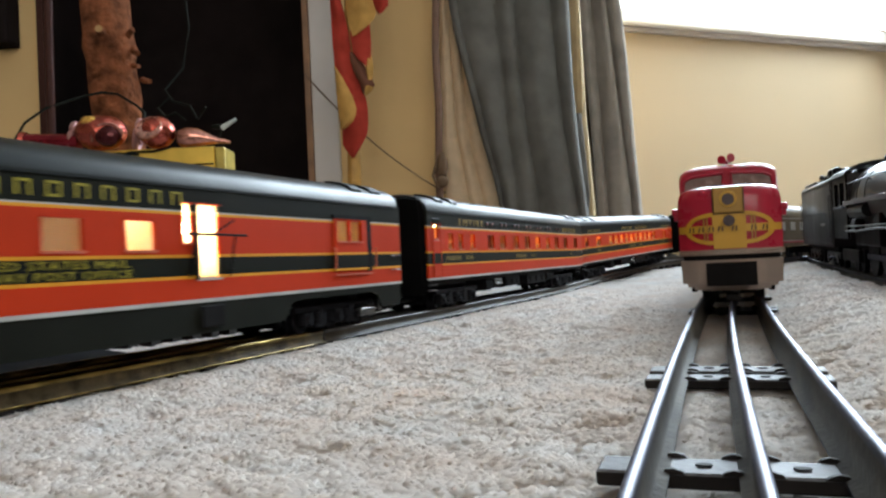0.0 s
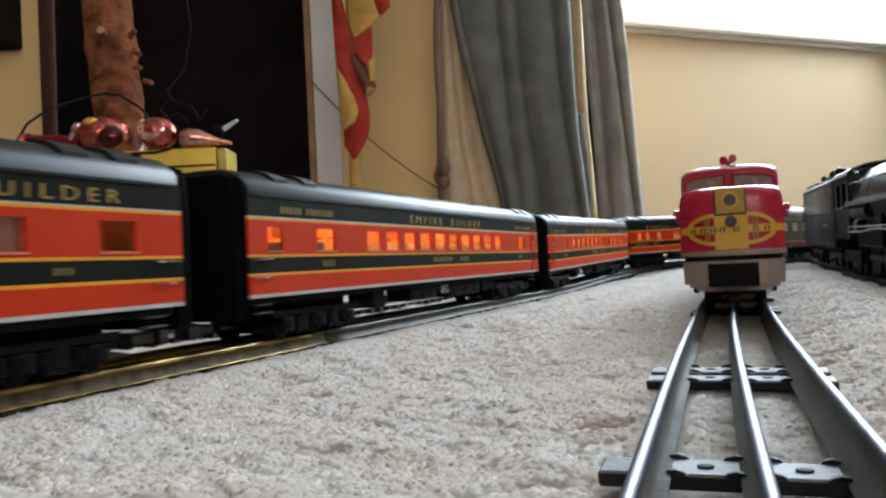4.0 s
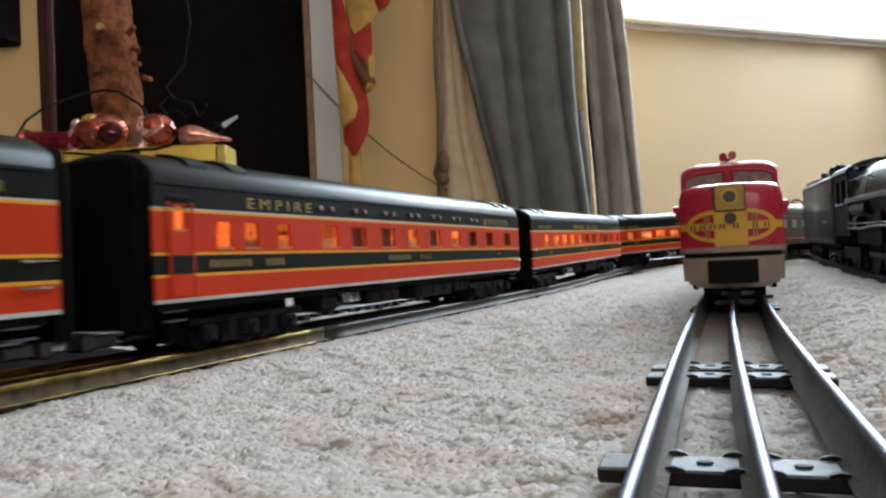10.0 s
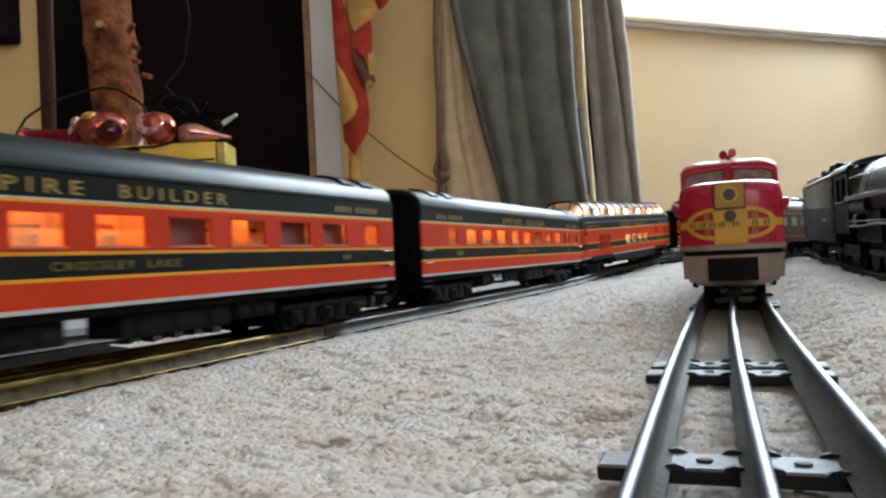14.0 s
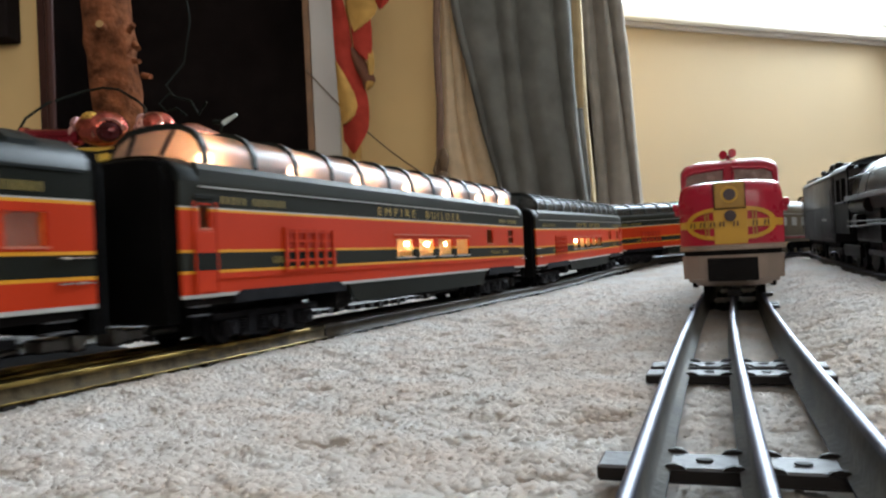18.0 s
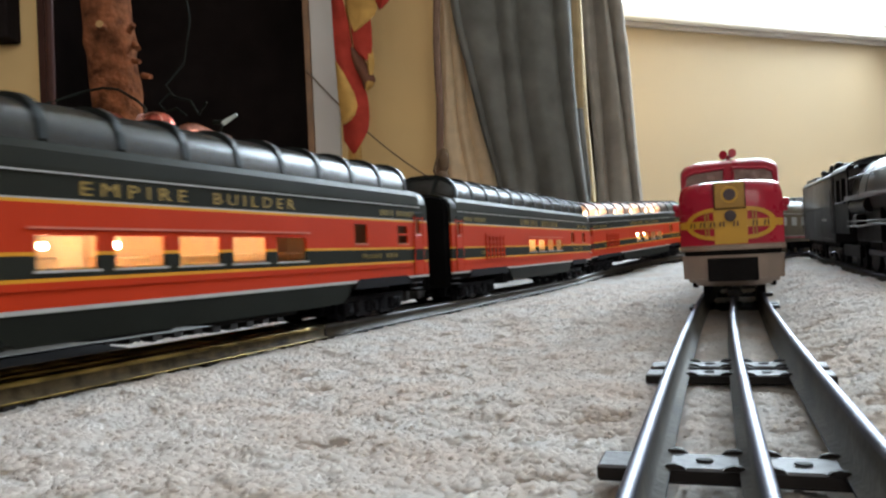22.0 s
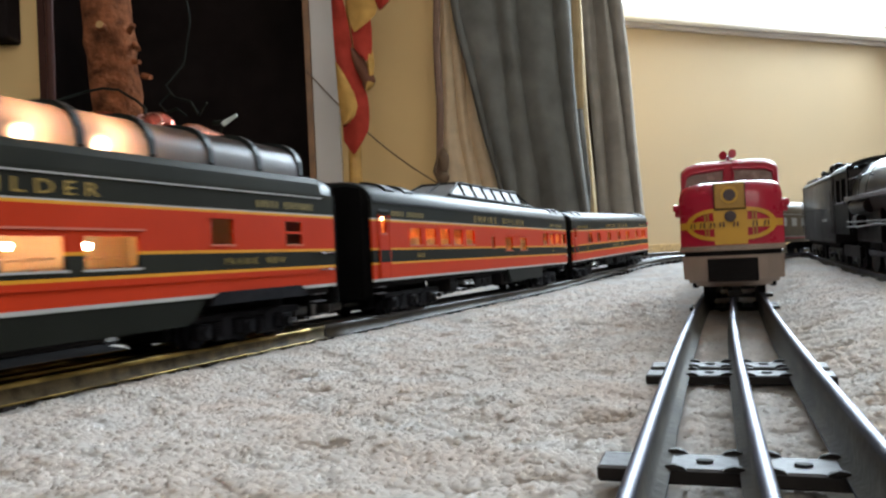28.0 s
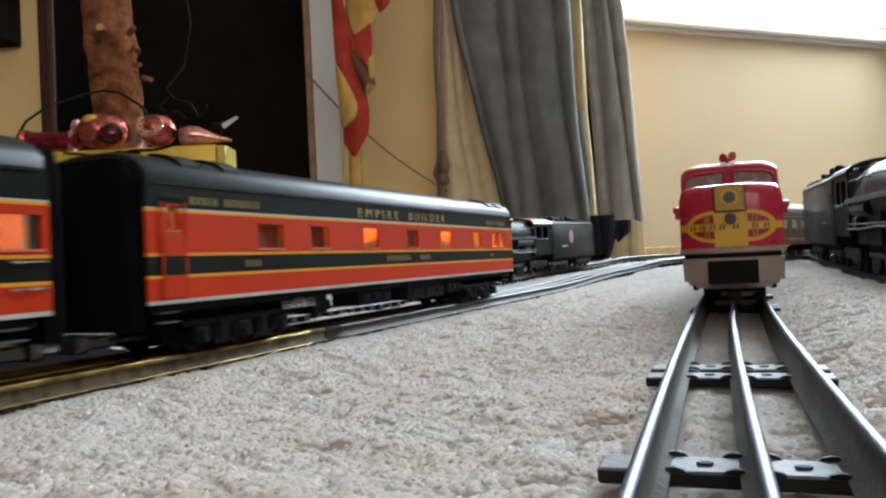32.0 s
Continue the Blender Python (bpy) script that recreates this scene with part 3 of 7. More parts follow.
    # unseen window, added to give the fill lamp an opening
    win = thing("window_2", pose(1.3, -2.6, 0, 0, 0, 180), "unseen white-framed window added for fill light", "window", kind="structure")
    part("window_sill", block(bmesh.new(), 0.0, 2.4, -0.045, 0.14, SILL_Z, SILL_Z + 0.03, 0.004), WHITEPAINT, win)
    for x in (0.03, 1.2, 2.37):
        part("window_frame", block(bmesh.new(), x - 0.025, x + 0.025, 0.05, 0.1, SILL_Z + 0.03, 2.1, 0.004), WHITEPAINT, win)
    # warm fill lamp for the south-facing sides, set in that added window
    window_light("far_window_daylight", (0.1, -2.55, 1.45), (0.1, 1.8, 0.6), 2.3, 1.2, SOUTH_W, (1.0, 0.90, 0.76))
    ob = part("ceiling", block(bmesh.new(), -2.75, 3.75, -2.75, 4.2, 2.45, 2.55), WHITEPAINT)
    tagged(ob, "white painted ceiling", "ceiling", kind="structure")
    window_light("window_daylight", (1.36, 2.76, 1.45), (0.55, 0.35, 0.10), 1.75, 1.2, BACK_W, (0.731, 0.875, 0.996))


# ---- passenger cars ----
LEN, WIDE = 0.4695, 0.062
PITCHLEN, CENTRE = 0.514, 0.237
Z_SILL, Z_EAVE, Z_TOP = 0.0240, 0.0745, 0.0880


def shell_side(name, windows, parent, side, bands, x0=-LEN / 2, x1=LEN / 2, z0=Z_SILL, z1=Z_EAVE):
    """A side wall with real openings; bands: (top z, material index)."""
    xs = sorted({x0, x1, *[w[0] for w in windows], *[w[1] for w in windows]})
    zs = sorted({z0, z1, *[w[2] for w in windows], *[w[3] for w in windows], *[b[0] for b in bands if z0 < b[0] < z1]})
    hole = lambda x, z: any(w[0] < x < w[1] and w[2] < z < w[3] for w in windows)
    vs, fs, mi = [], [], []
    yo, yi = side * WIDE / 2, side * (WIDE / 2 - 0.0016)

    def quad(p, m):
        k = len(vs)
        vs.extend(p)
        fs.append((k, k + 1, k + 2, k + 3))
        mi.append(m)

    for xa, xb in zip(xs, xs[1:]):
        for za, zb in zip(zs, zs[1:]):
            xm, zm = (xa + xb) / 2, (za + zb) / 2
            if hole(xm, zm):
                continue
            m = next(b[1] for b in bands if zm <= b[0])
            quad([(xa, yo, za), (xb, yo, za), (xb, yo, zb), (xa, yo, zb)][::-side], m)
            quad([(xa, yi, za), (xb, yi, za), (xb, yi, zb), (xa, yi, zb)][::side], 4)
            for cx, cz, p, q in ((xa - 1e-4, zm, (xa, za), (xa, zb)), (xb + 1e-4, zm, (xb, zb), (xb, za)),
                                 (xm, za - 1e-4, (xb, za), (xa, za)), (xm, zb + 1e-4, (xa, zb), (xb, zb))):
                if hole(cx, cz) or not (x0 < cx < x1 and z0 < cz < z1):
                    quad([(p[0], yo, p[1]), (q[0], yo, q[1]), (q[0], yi, q[1]), (p[0], yi, p[1])][::-side], m)
    return raw(name, vs, fs, [ORANGE, GREEN, YELLOW, SILVERLINE, INSIDE, DOMEGREEN], parent, mi=mi)


BANDS = ((0.0256, 3), (0.0345, 0), (0.0358, 2), (0.0436, 1), (0.0449, 2), (0.0618, 0), (0.0630, 2), (0.0636, 3), (1.0, 1))


def roof_ring(x, top=Z_TOP, eave=Z_EAVE, w=WIDE / 2, n=14):
    out = []
    for k in range(n + 1):
        a = math.pi * k / n
        c, s = math.cos(a), math.sin(a)
        out.append((x, -w * math.copysign(abs(c) ** 0.75, c), eave + (top - eave) * s ** 0.8))
    return out


ROW_COACH = [(-0.121 + 0.0253 * k, -0.1035 + 0.0253 * k) for k in range(10)]
ROW_CHAIR = [(-0.130 + 0.0254 * k, -0.1125 + 0.0254 * k) for k in range(11)]
OPENINGS = {
    "sleeper": [(-0.197, -0.187), (-0.177, -0.167), (-0.151, -0.141), (-0.111, -0.094), (-0.079, -0.062), (-0.042, -0.024), (-0.005, 0.012),
                (0.031, 0.049), (0.071, 0.087), (0.106, 0.123), (0.145, 0.162), (0.193, 0.210)],
    "coach": [(-0.220, -0.208), (-0.176, -0.158)] + ROW_COACH + [(0.175, 0.193)],
    "chair": [(-0.165, -0.155)] + ROW_CHAIR + [(0.189, 0.202)],
    "diner": [(-0.187, -0.171), (-0.151, -0.126), (-0.114, -0.090), (-0.077, -0.053), (-0.036, -0.015), (-0.001, 0.023), (0.036, 0.061),
              (0.075, 0.100), (0.113, 0.139), (0.152, 0.177), (0.199, 0.215)],
    "last": [(-0.161, -0.140), (-0.114, -0.096), (-0.055, -0.036), (0.006, 0.024), (0.064, 0.085), (0.133, 0.150), (0.180, 0.194), (0.198, 0.212)],
}
# bright battery trays: x from, x to, z from, z to
RACK = {"sleeper": (-0.0855, -0.0665, 0.0145, 0.0205), "coach": (-0.0065, 0.0105, 0.0145, 0.0205), "chair": (-0.0875, -0.0695, 0.0145, 0.0205),
        "diner": (-0.0795, -0.0605, 0.0140, 0.0200), "lounge": (-0.0780, -0.0595, 0.0145, 0.0190), "last": (-0.1370, -0.1070, 0.0155, 0.0205)}
Z_WIN = (0.0468, 0.0585)


def coach_windows(kind):
    """Openings of one side: (x0, x1, z0, z1)."""
    if kind in OPENINGS:
        return [(a, b, *Z_WIN) for a, b in OPENINGS[kind]]
    low, high = 0.0385, 0.0496
    if kind in ("dome_four", "dome_five"):
        n, x = (4, -0.037) if kind == "dome_four" else (5, -0.080)
        return [(x + 0.034 * k, x + 0.034 * k + 0.026, low, high + 0.001) for k in range(n)] + [(0.133, 0.148, 0.0475, 0.0590), (0.189, 0.203, 0.0475, 0.0590)]
    if kind == "lounge":
        return [(-0.182 + 0.0255 * k, -0.164 + 0.0255 * k, *Z_WIN) for k in range(5)] + \
               [(-0.021, -0.013, 0.0440, 0.0535), (0.016, 0.036, 0.0415, 0.0535), (0.059, 0.080, 0.0415, 0.0535)] + \
               [(0.138 + 0.0253 * k, 0.156 + 0.0253 * k, *Z_WIN) for k in range(4)]
    if kind == "mail":
        return [(-0.190, -0.172, *Z_WIN), (-0.100, -0.082, *Z_WIN), (-0.035, -0.018, *Z_WIN), (0.002, 0.017, *Z_WIN),
                (0.0335, 0.0385, 0.0500, 0.0665), (0.0415, 0.0555, 0.0345, 0.0665), (0.1550, 0.1835, 0.0515, 0.0630)]
    return []


def bogie(parent, x):
    """A six-wheel bogie: side frames with journal boxes, springs and equaliser bars."""
    b = part("bogie", block(bmesh.new(), x - 0.044, x + 0.044, -0.0128, 0.0128, 0.0050, 0.0205, 0.001), BOGIE, parent)
    for side in (-1, 1):
        y = side * 0.0220
        bm = block(bmesh.new(), x - 0.043, x + 0.043, y - 0.0016, y + 0.0016, 0.0125, 0.0160, 0.0006, seg=1)
        for dx in (-0.0155, 0.0155):
            block(bm, x + dx - 0.0035, x + dx + 0.0035, y - 0.0022, y + 0.0022, 0.0050, 0.0150, 0.0006, seg=1)
            block(bm, x + dx - 0.0075, x + dx + 0.0075, y - 0.0018, y + 0.0018, 0.0035, 0.0056, 0.0006, seg=1)
        part("side_frame", bm, BOGIE, b)
        for dx in (-0.031, 0.0, 0.031):
            bm = block(bmesh.new(), x + dx - 0.0048, x + dx + 0.0048, y - 0.0028, y + 0.0028, 0.0048, 0.0125, 0.0009, seg=1)
            rod(bm, (x + dx, y + side * 0.0026, 0.0082), (x + dx, y + side * 0.0040, 0.0082), 0.0030, 0.0024, seg=12)
            part("journal_box", bm, BOGIE, b)
            bm = rod(bmesh.new(), (x + dx, side * 0.0150, 0.0085), (x + dx, side * 0.0188, 0.0085), 0.0074, seg=20)
            rod(bm, (x + dx, side * 0.0135, 0.0085), (x + dx, side * 0.0150, 0.0085), 0.0092, seg=20)
            part("wheel", bm, BOGIE, b)
        for dx in (-0.0225, -0.0085, 0.0085, 0.0225):
            bm = bmesh.new()
            for k in range(5):
                rod(bm, (x + dx, y + side * 0.0016, 0.0060 + 0.0013 * k), (x + dx, y + side * 0.0016, 0.0068 + 0.0013 * k), 0.0021, seg=10)
            part("spring", bm, BOGIE, b)


def underframe(parent, kind):
    part("floor_pan", block(bmesh.new(), -LEN / 2 + 0.004, LEN / 2 - 0.004, -0.028, 0.028, 0.0205, 0.0240), BLACK, parent)
    for x0, x1, z0 in ((-0.106, -0.092, 0.0105), (-0.055, -0.012, 0.0115), (0.014, 0.078, 0.0105), (0.083, 0.112, 0.0120)):
        bm = bmesh.new()
        block(bm, x0, x1, -0.026, -0.006, z0, 0.0208, 0.001)
        for k in range(3):
            xx = x0 + (x1 - x0) * (k + 0.5) / 3
            block(bm, xx - 0.004, xx + 0.004, -0.0268, -0.0255, z0 + 0.002, 0.018, 0.0004, seg=1)
        part("equipment_box", bm, BLACK, parent)
    if kind in RACK:
        xa, xb, za, zb = RACK[kind]
        for k in range(3):
            zk = za + (zb - za) * k / 3
            bm = block(bmesh.new(), xa, xb, -0.0275 + 0.0004 * k, -0.012, zk, zk + (zb - za) / 3 - 0.0003, 0.0004, seg=1)
            part("battery_tray", bm, CHROME, parent, "bright metal battery tray")
    bogie(parent, -0.165)
    bogie(parent, 0.165)
    for e in (-1, 1):
        bm = bmesh.new()
        block(bm, e * (LEN / 2 - 0.03) - 0.02, e * (LEN / 2 - 0.03) + 0.02, -0.004, 0.004, 0.008, 0.0105, 0.001)
        block(bm, e * (LEN / 2 + 0.0045) - 0.008, e * (LEN / 2 + 0.0045) + 0.008, -0.005, 0.005, 0.007, 0.0125, 0.001)
        block(bm, e * (LEN / 2 + 0.0125) - 0.003, e * (LEN / 2 + 0.0125) + 0.003, -0.0075, 0.0035, 0.0062, 0.0140, 0.0012)
        part("coupler", bm, COUPLER, parent, "bare metal knuckle coupler")
        x = e * (LEN / 2 - 0.0135)
        for side in (-1, 1):
            ya, yb = side * 0.0265 - 0.0022, side * 0.0265 + 0.0022
            st = part("step_frame", block(bmesh.new(), x - 0.0065, x + 0.0065, -0.001 + side * 0.0245, 0.001 + side * 0.0245, 0.0155, 0.0240), FOAM, parent)
            for z in (0.0160, 0.0200):
                part("tread", block(bmesh.new(), x - 0.0058, x + 0.0058, ya, yb, z, z + 0.0007), DULLPIPE, st)


def diaphragms(parent, top=0.0845):
    for e in (-1, 1):
        bm = bmesh.new()
        prof = [(0.0, 0.0), (0.0016, -0.0008), (0.0028, 0.0), (0.0044, -0.0008), (0.0058, 0.0), (0.0072, -0.0006)]
        rings = []
        for dx, g in prof:
            w, zt, zb, c = 0.0285 + g, top - 0.0005 + g, 0.0140, 0.009
            rings.append([(e * (LEN / 2 + dx), a, z) for a, z in ((w, zb), (w, zt - c), (w - 0.0018, zt - 0.0018), (w - c, zt), (-w + c, zt), (-w + 0.0018, zt - 0.0018),
                                                                  (-w, zt - c), (-w, zb))])
        loft(bm, rings)
        bmesh.ops.recalc_face_normals(bm, faces=bm.faces)
        part("diaphragm", bm, FOAM, parent, "black folded end diaphragm")
        bm = bmesh.new()
        ring = [(0, -WIDE / 2 + 0.001, 0.0235)] + [(0, q[1] * 0.985, q[2] - 0.001) for q in roof_ring(0)] + [(0, WIDE / 2 - 0.001, 0.0235)]
        x0, x1 = sorted((e * (LEN / 2 - 0.0018), e * (LEN / 2 - 0.0002)))
        loft(bm, [[(x0, b, c) for a, b, c in ring], [(x1, b, c) for a, b, c in ring]])
        part("end_wall", bm, FOAM, parent)


def panes(parent, windows):
    for side in (-1, 1):
        for w in windows:
            y0, y1 = sorted((side * (WIDE / 2 - 0.0019), side * (WIDE / 2 - 0.0024)))
            ob = part("pane", block(bmesh.new(), w[0] - 0.0005, w[1] + 0.0005, y0, y1, w[2] - 0.0005, w[3] + 0.0005), PANE, parent)
            ob.visible_shadow = False


def ledges(parent, windows):
    """A thin bright lip above and under each opening on the side."""
    for side in (-1, 1):
        for w in windows:
            y0, y1 = sorted((side * (WIDE / 2 - 0.0004), side * (WIDE / 2 + 0.0005)))
            # lower lips in silver and pink carry a painted daylight highlight
            part("window_lip", block(bmesh.new(), w[0] - 0.0009, w[1] + 0.0009, y0, y1, w[2] - 0.0009, w[2]), SILVERLINE if w[2] < 0.04 else PINKEDGE, parent)
            part("window_lip", block(bmesh.new(), w[0] - 0.0009, w[1] + 0.0009, y0, y1, w[3], w[3] + 0.0007), ORANGE, parent)


def interior(parent, lit, seats=True, lamp=None, cream=False):
    """Floor, ceiling, seats, partitions and the glowing tubes over the given places."""
    half = LEN / 2 - 0.006
    part("interior_floor", block(bmesh.new(), -half, half, -0.0285, 0.0285, 0.0345 if not seats else 0.0385, 0.0355 if not seats else 0.0397), CREAM_IN, parent)
    part("interior_ceiling", block(bmesh.new(), -half, half, -0.0285, 0.0285, 0.0690, 0.0700), CREAM_IN, parent)
    for k in range(12 if seats else 0):
        x = -0.2 + 0.0345 * k
        bm = bmesh.new()
        block(bm, x - 0.005, x + 0.005, -0.026, -0.009, 0.0397, 0.0455, 0.001, seg=1)
        block(bm, x + 0.004, x + 0.0072, -0.026, -0.009, 0.0397, 0.0520, 0.001, seg=1)
        part("seat", bm, SEAT, parent)
    for x in (-0.206, -0.135, -0.05, 0.027, 0.066, 0.127, 0.17):
        part("partition", block(bmesh.new(), x - 0.0006, x + 0.0006, 0.0 if seats else -0.02, 0.0285, 0.0397, 0.0690), CREAM_IN if cream else INSIDE, parent)
    for x in (-half + 0.001, half - 0.001):
        part("partition", block(bmesh.new(), x - 0.0006, x + 0.0006, -0.0285, 0.0285, 0.0397, 0.0690), CREAM_IN if cream else INSIDE, parent)
    part("inner_wall", block(bmesh.new(), -half, half, 0.0125, 0.0133, 0.0397, 0.0560), CREAM_IN if cream else INSIDE, parent)
    for x in lit:
        bm = bmesh.new()
        rod(bm, (x - 0.014, 0.004, 0.0679), (x + 0.014, 0.004, 0.0679), 0.0011, seg=8)
        part("lamp_tube", bm, lamp or LAMP, parent, "warm glowing lamp tube")


def grab_irons(parent, end):
    for e in (end,):
        for side in (-1, 1):
            for z in (0.0335, 0.0425):
                y = side * (WIDE / 2 + 0.0012)
                x = e * (LEN / 2 - 0.009)
                bm = bmesh.new()
                rod(bm, (x - 0.007, y, z), (x + 0.007, y, z), 0.00045, seg=6)
                for d in (-0.007, 0.007):
                    rod(bm, (x + d, y, z), (x + d, side * (WIDE / 2 - 0.0002), z), 0.0004, seg=6)
                part("grab_iron", bm, CHROME, parent)


def vestibule(parent, x):
    """Door leaf and step recess near one end."""
    for side in (-1, 1):
        y = side * WIDE / 2
        y0, y1 = sorted((y, y + side * 0.0007))
        d = part("door", block(bmesh.new(), x - 0.0062, x + 0.0062, y0, y1, 0.0262, 0.0530, 0.0003, seg=1), ORANGE, parent)
        part("door_band", block(bmesh.new(), x - 0.0064, x + 0.0064, y0 - 0.0001, y1 + 0.0001, 0.0358, 0.0436), GREEN, d)
        part("door_head", block(bmesh.new(), x - 0.0062, x + 0.0062, y0, y1, 0.0670, 0.0690, 0.0003, seg=1), GREEN, d)
        bm = bmesh.new()
        block(bm, x - 0.0075, x - 0.0066, y0, y1 + 0.0003 * side, 0.0262, 0.066)
        block(bm, x + 0.0066, x + 0.0075, y0, y1 + 0.0003 * side, 0.0262, 0.066)
        part("door_post", bm, ORANGE, d)


def roof(parent, x0=-LEN / 2, x1=LEN / 2):
    rings = [[(x0, q[1] * 0.97, Z_EAVE + (q[2] - Z_EAVE) * 0.9) for q in roof_ring(x0)]]
    rings += [roof_ring(x0 + 0.003), roof_ring(x1 - 0.003)]
    rings += [[(x1, q[1] * 0.97, Z_EAVE + (q[2] - Z_EAVE) * 0.9) for q in roof_ring(x1)]]
    r = part("roof", loft(bmesh.new(), rings), ROOFGREEN, parent, smooth=True)
    for side in (-1, 1):
        y0, y1 = sorted((side * (WIDE / 2 - 0.0002), side * (WIDE / 2 + 0.0005)))
        part("rain_strip", block(bmesh.new(), x0 + 0.004, x1 - 0.004, y0, y1, Z_EAVE - 0.0012, Z_EAVE - 0.0004), ROOFGREEN, r)
    return r


def roof_vents(parent):
    for e, xs in ((-1, (0.030, 0.058)), (1, (0.026, 0.05))):
        for d in xs:
            x = e * (LEN / 2 - d)
            bm = bmesh.new()
            for side in (-1, 1):
                pts = roof_ring(0, Z_TOP + 0.0016, Z_EAVE + 0.002)
                seg = [q for q in pts if 0.2 < (q[1] * side) / (WIDE / 2) < 0.93]
                loft(bm, [[(x - 0.006, q[1], q[2]) for q in seg] + [(x - 0.006, q[1], q[2] - 0.003) for q in seg[::-1]],
                          [(x + 0.006, q[1], q[2]) for q in seg] + [(x + 0.006, q[1], q[2] - 0.003) for q in seg[::-1]]])
            part("roof_vent", bm, ROOFGREEN, parent)


def titles(parent, middle=True, name_bar=True):
    for side in (-1, 1):
        y = side * (WIDE / 2 + 0.0001)
        words("E M P I R E", 0.0074, parent, (side * 0.034, y, 0.0652), LETTER, "title_lettering", 1.0, 0.054, side)
        if middle:
            words("B U I L D E R", 0.0074, parent, (-side * 0.041, y, 0.0652), LETTER, "title_lettering", 1.0, 0.062, side)
        for e in (-1, 1):
            bars(5, 0.0034, 0.019, parent, (e * 0.187 - 0.013, y, 0.0655), FAINT, "small_lettering", 0.45, side)
            bars(8, 0.0034, 0.027, parent, (e * 0.187 + 0.014, y, 0.0655), FAINT, "small_lettering", 0.45, side)
        bars(4, 0.0032, 0.013, parent, (-0.166, y, 0.0380), FAINT, "small_lettering", 0.45, side)
        bars(3, 0.0026, 0.009, parent, (0.176, y, 0.0385), FAINT, "small_lettering", 0.45, side)
        if name_bar is True:
            bars(8, 0.0034, 0.036, parent, (-0.008, y, 0.0380), FAINT, "small_lettering", 0.45, side)
            bars(4, 0.0034, 0.018, parent, (0.034, y, 0.0380), FAINT, "small_lettering", 0.45, side)
        elif name_bar:
            words(name_bar, 0.0046, parent, (0.010, y, 0.0381), FAINT, "name_lettering", 1.3, 0.062, side)


def skirt(parent, x0, x1, z0=0.0125):
    """A deep dark green side skirt with sloped ends."""
    for side in (-1, 1):
        y0, y1 = side * (WIDE / 2 - 0.0018), side * (WIDE / 2 - 0.0004)
        bm = bmesh.new()
        ring = [(x0, 0.0241), (x0 + 0.006, z0 + 0.003), (x0 + 0.012, z0), (x1 - 0.012, z0), (x1 - 0.006, z0 + 0.003), (x1, 0.0241)]
        loft(bm, [[(a, y0, c) for a, c in ring], [(a, y1, c) for a, c in ring]])
        bmesh.ops.recalc_face_normals(bm, faces=bm.faces)
        part("skirt", bm, GREEN, parent, "deep dark green skirt")


def base_car(kind, label, lit, doors=(), grips=(), seats=True, roofed=True, eave=Z_EAVE, bands=None, lamp=None, dimmed=()):
    car = thing("passenger_car", Matrix.Identity(4), label, "toy train car", "cars of the orange passenger train")
    wins = coach_windows(kind) + [(x - 0.0032, x + 0.0032, 0.0545, 0.0645) for x in doors]
    for side in (-1, 1):
        shell_side("side_wall", wins, car, side, bands or BANDS, z1=eave)
    if roofed:
        roof(car)
        roof_vents(car)
    underframe(car, kind)
    diaphragms(car)
    panes(car, wins)
    ledges(car, wins)
    # sheets added behind some panes, the dim windows put into their colour
    for side in (-1, 1):
        for k, mt in dimmed:
            w = wins[k]
            y0, y1 = sorted((side * (WIDE / 2 - 0.0034), side * (WIDE / 2 - 0.0042)))
            part("blind", block(bmesh.new(), w[0] - 0.0018, w[1] + 0.0006, y0, y1, w[2] - 0.001, w[3] + 0.001), mt, car)
    interior(car, lit, seats, lamp, lamp is not None)
    for x in doors:
        vestibule(car, x)
    for e in grips:
        grab_irons(car, e)
    return car


NEAR_DOOR, FAR_DOOR = -LEN / 2 + 0.0150, LEN / 2 - 0.0150
ALL_LIT = (-0.150, -0.115, -0.075, -0.03, 0.015, 0.06, 0.105, 0.15, 0.2)


def small_vents(car):
    """Pairs of little square vents in the letterboard."""
    for side in (-1, 1):
        for k in range(7):
            for d in (0.0, 0.0115):
                x = -0.112 + 0.0373 * k + d
                y0, y1 = sorted((side * (WIDE / 2 - 0.0002), side * (WIDE / 2 + 0.0008)))
                v = part("small_vent", block(bmesh.new(), x - 0.0024, x + 0.0024, y0, y1, 0.0664, 0.0694, 0.0005, seg=1), ROOFGREEN, car)
                y2, y3 = sorted((side * (WIDE / 2 + 0.0007), side * (WIDE / 2 + 0.0011)))
                part("vent_mouth", block(bmesh.new(), x - 0.0016, x + 0.0016, y2, y3, 0.0668, 0.0688), VENTRED, v)


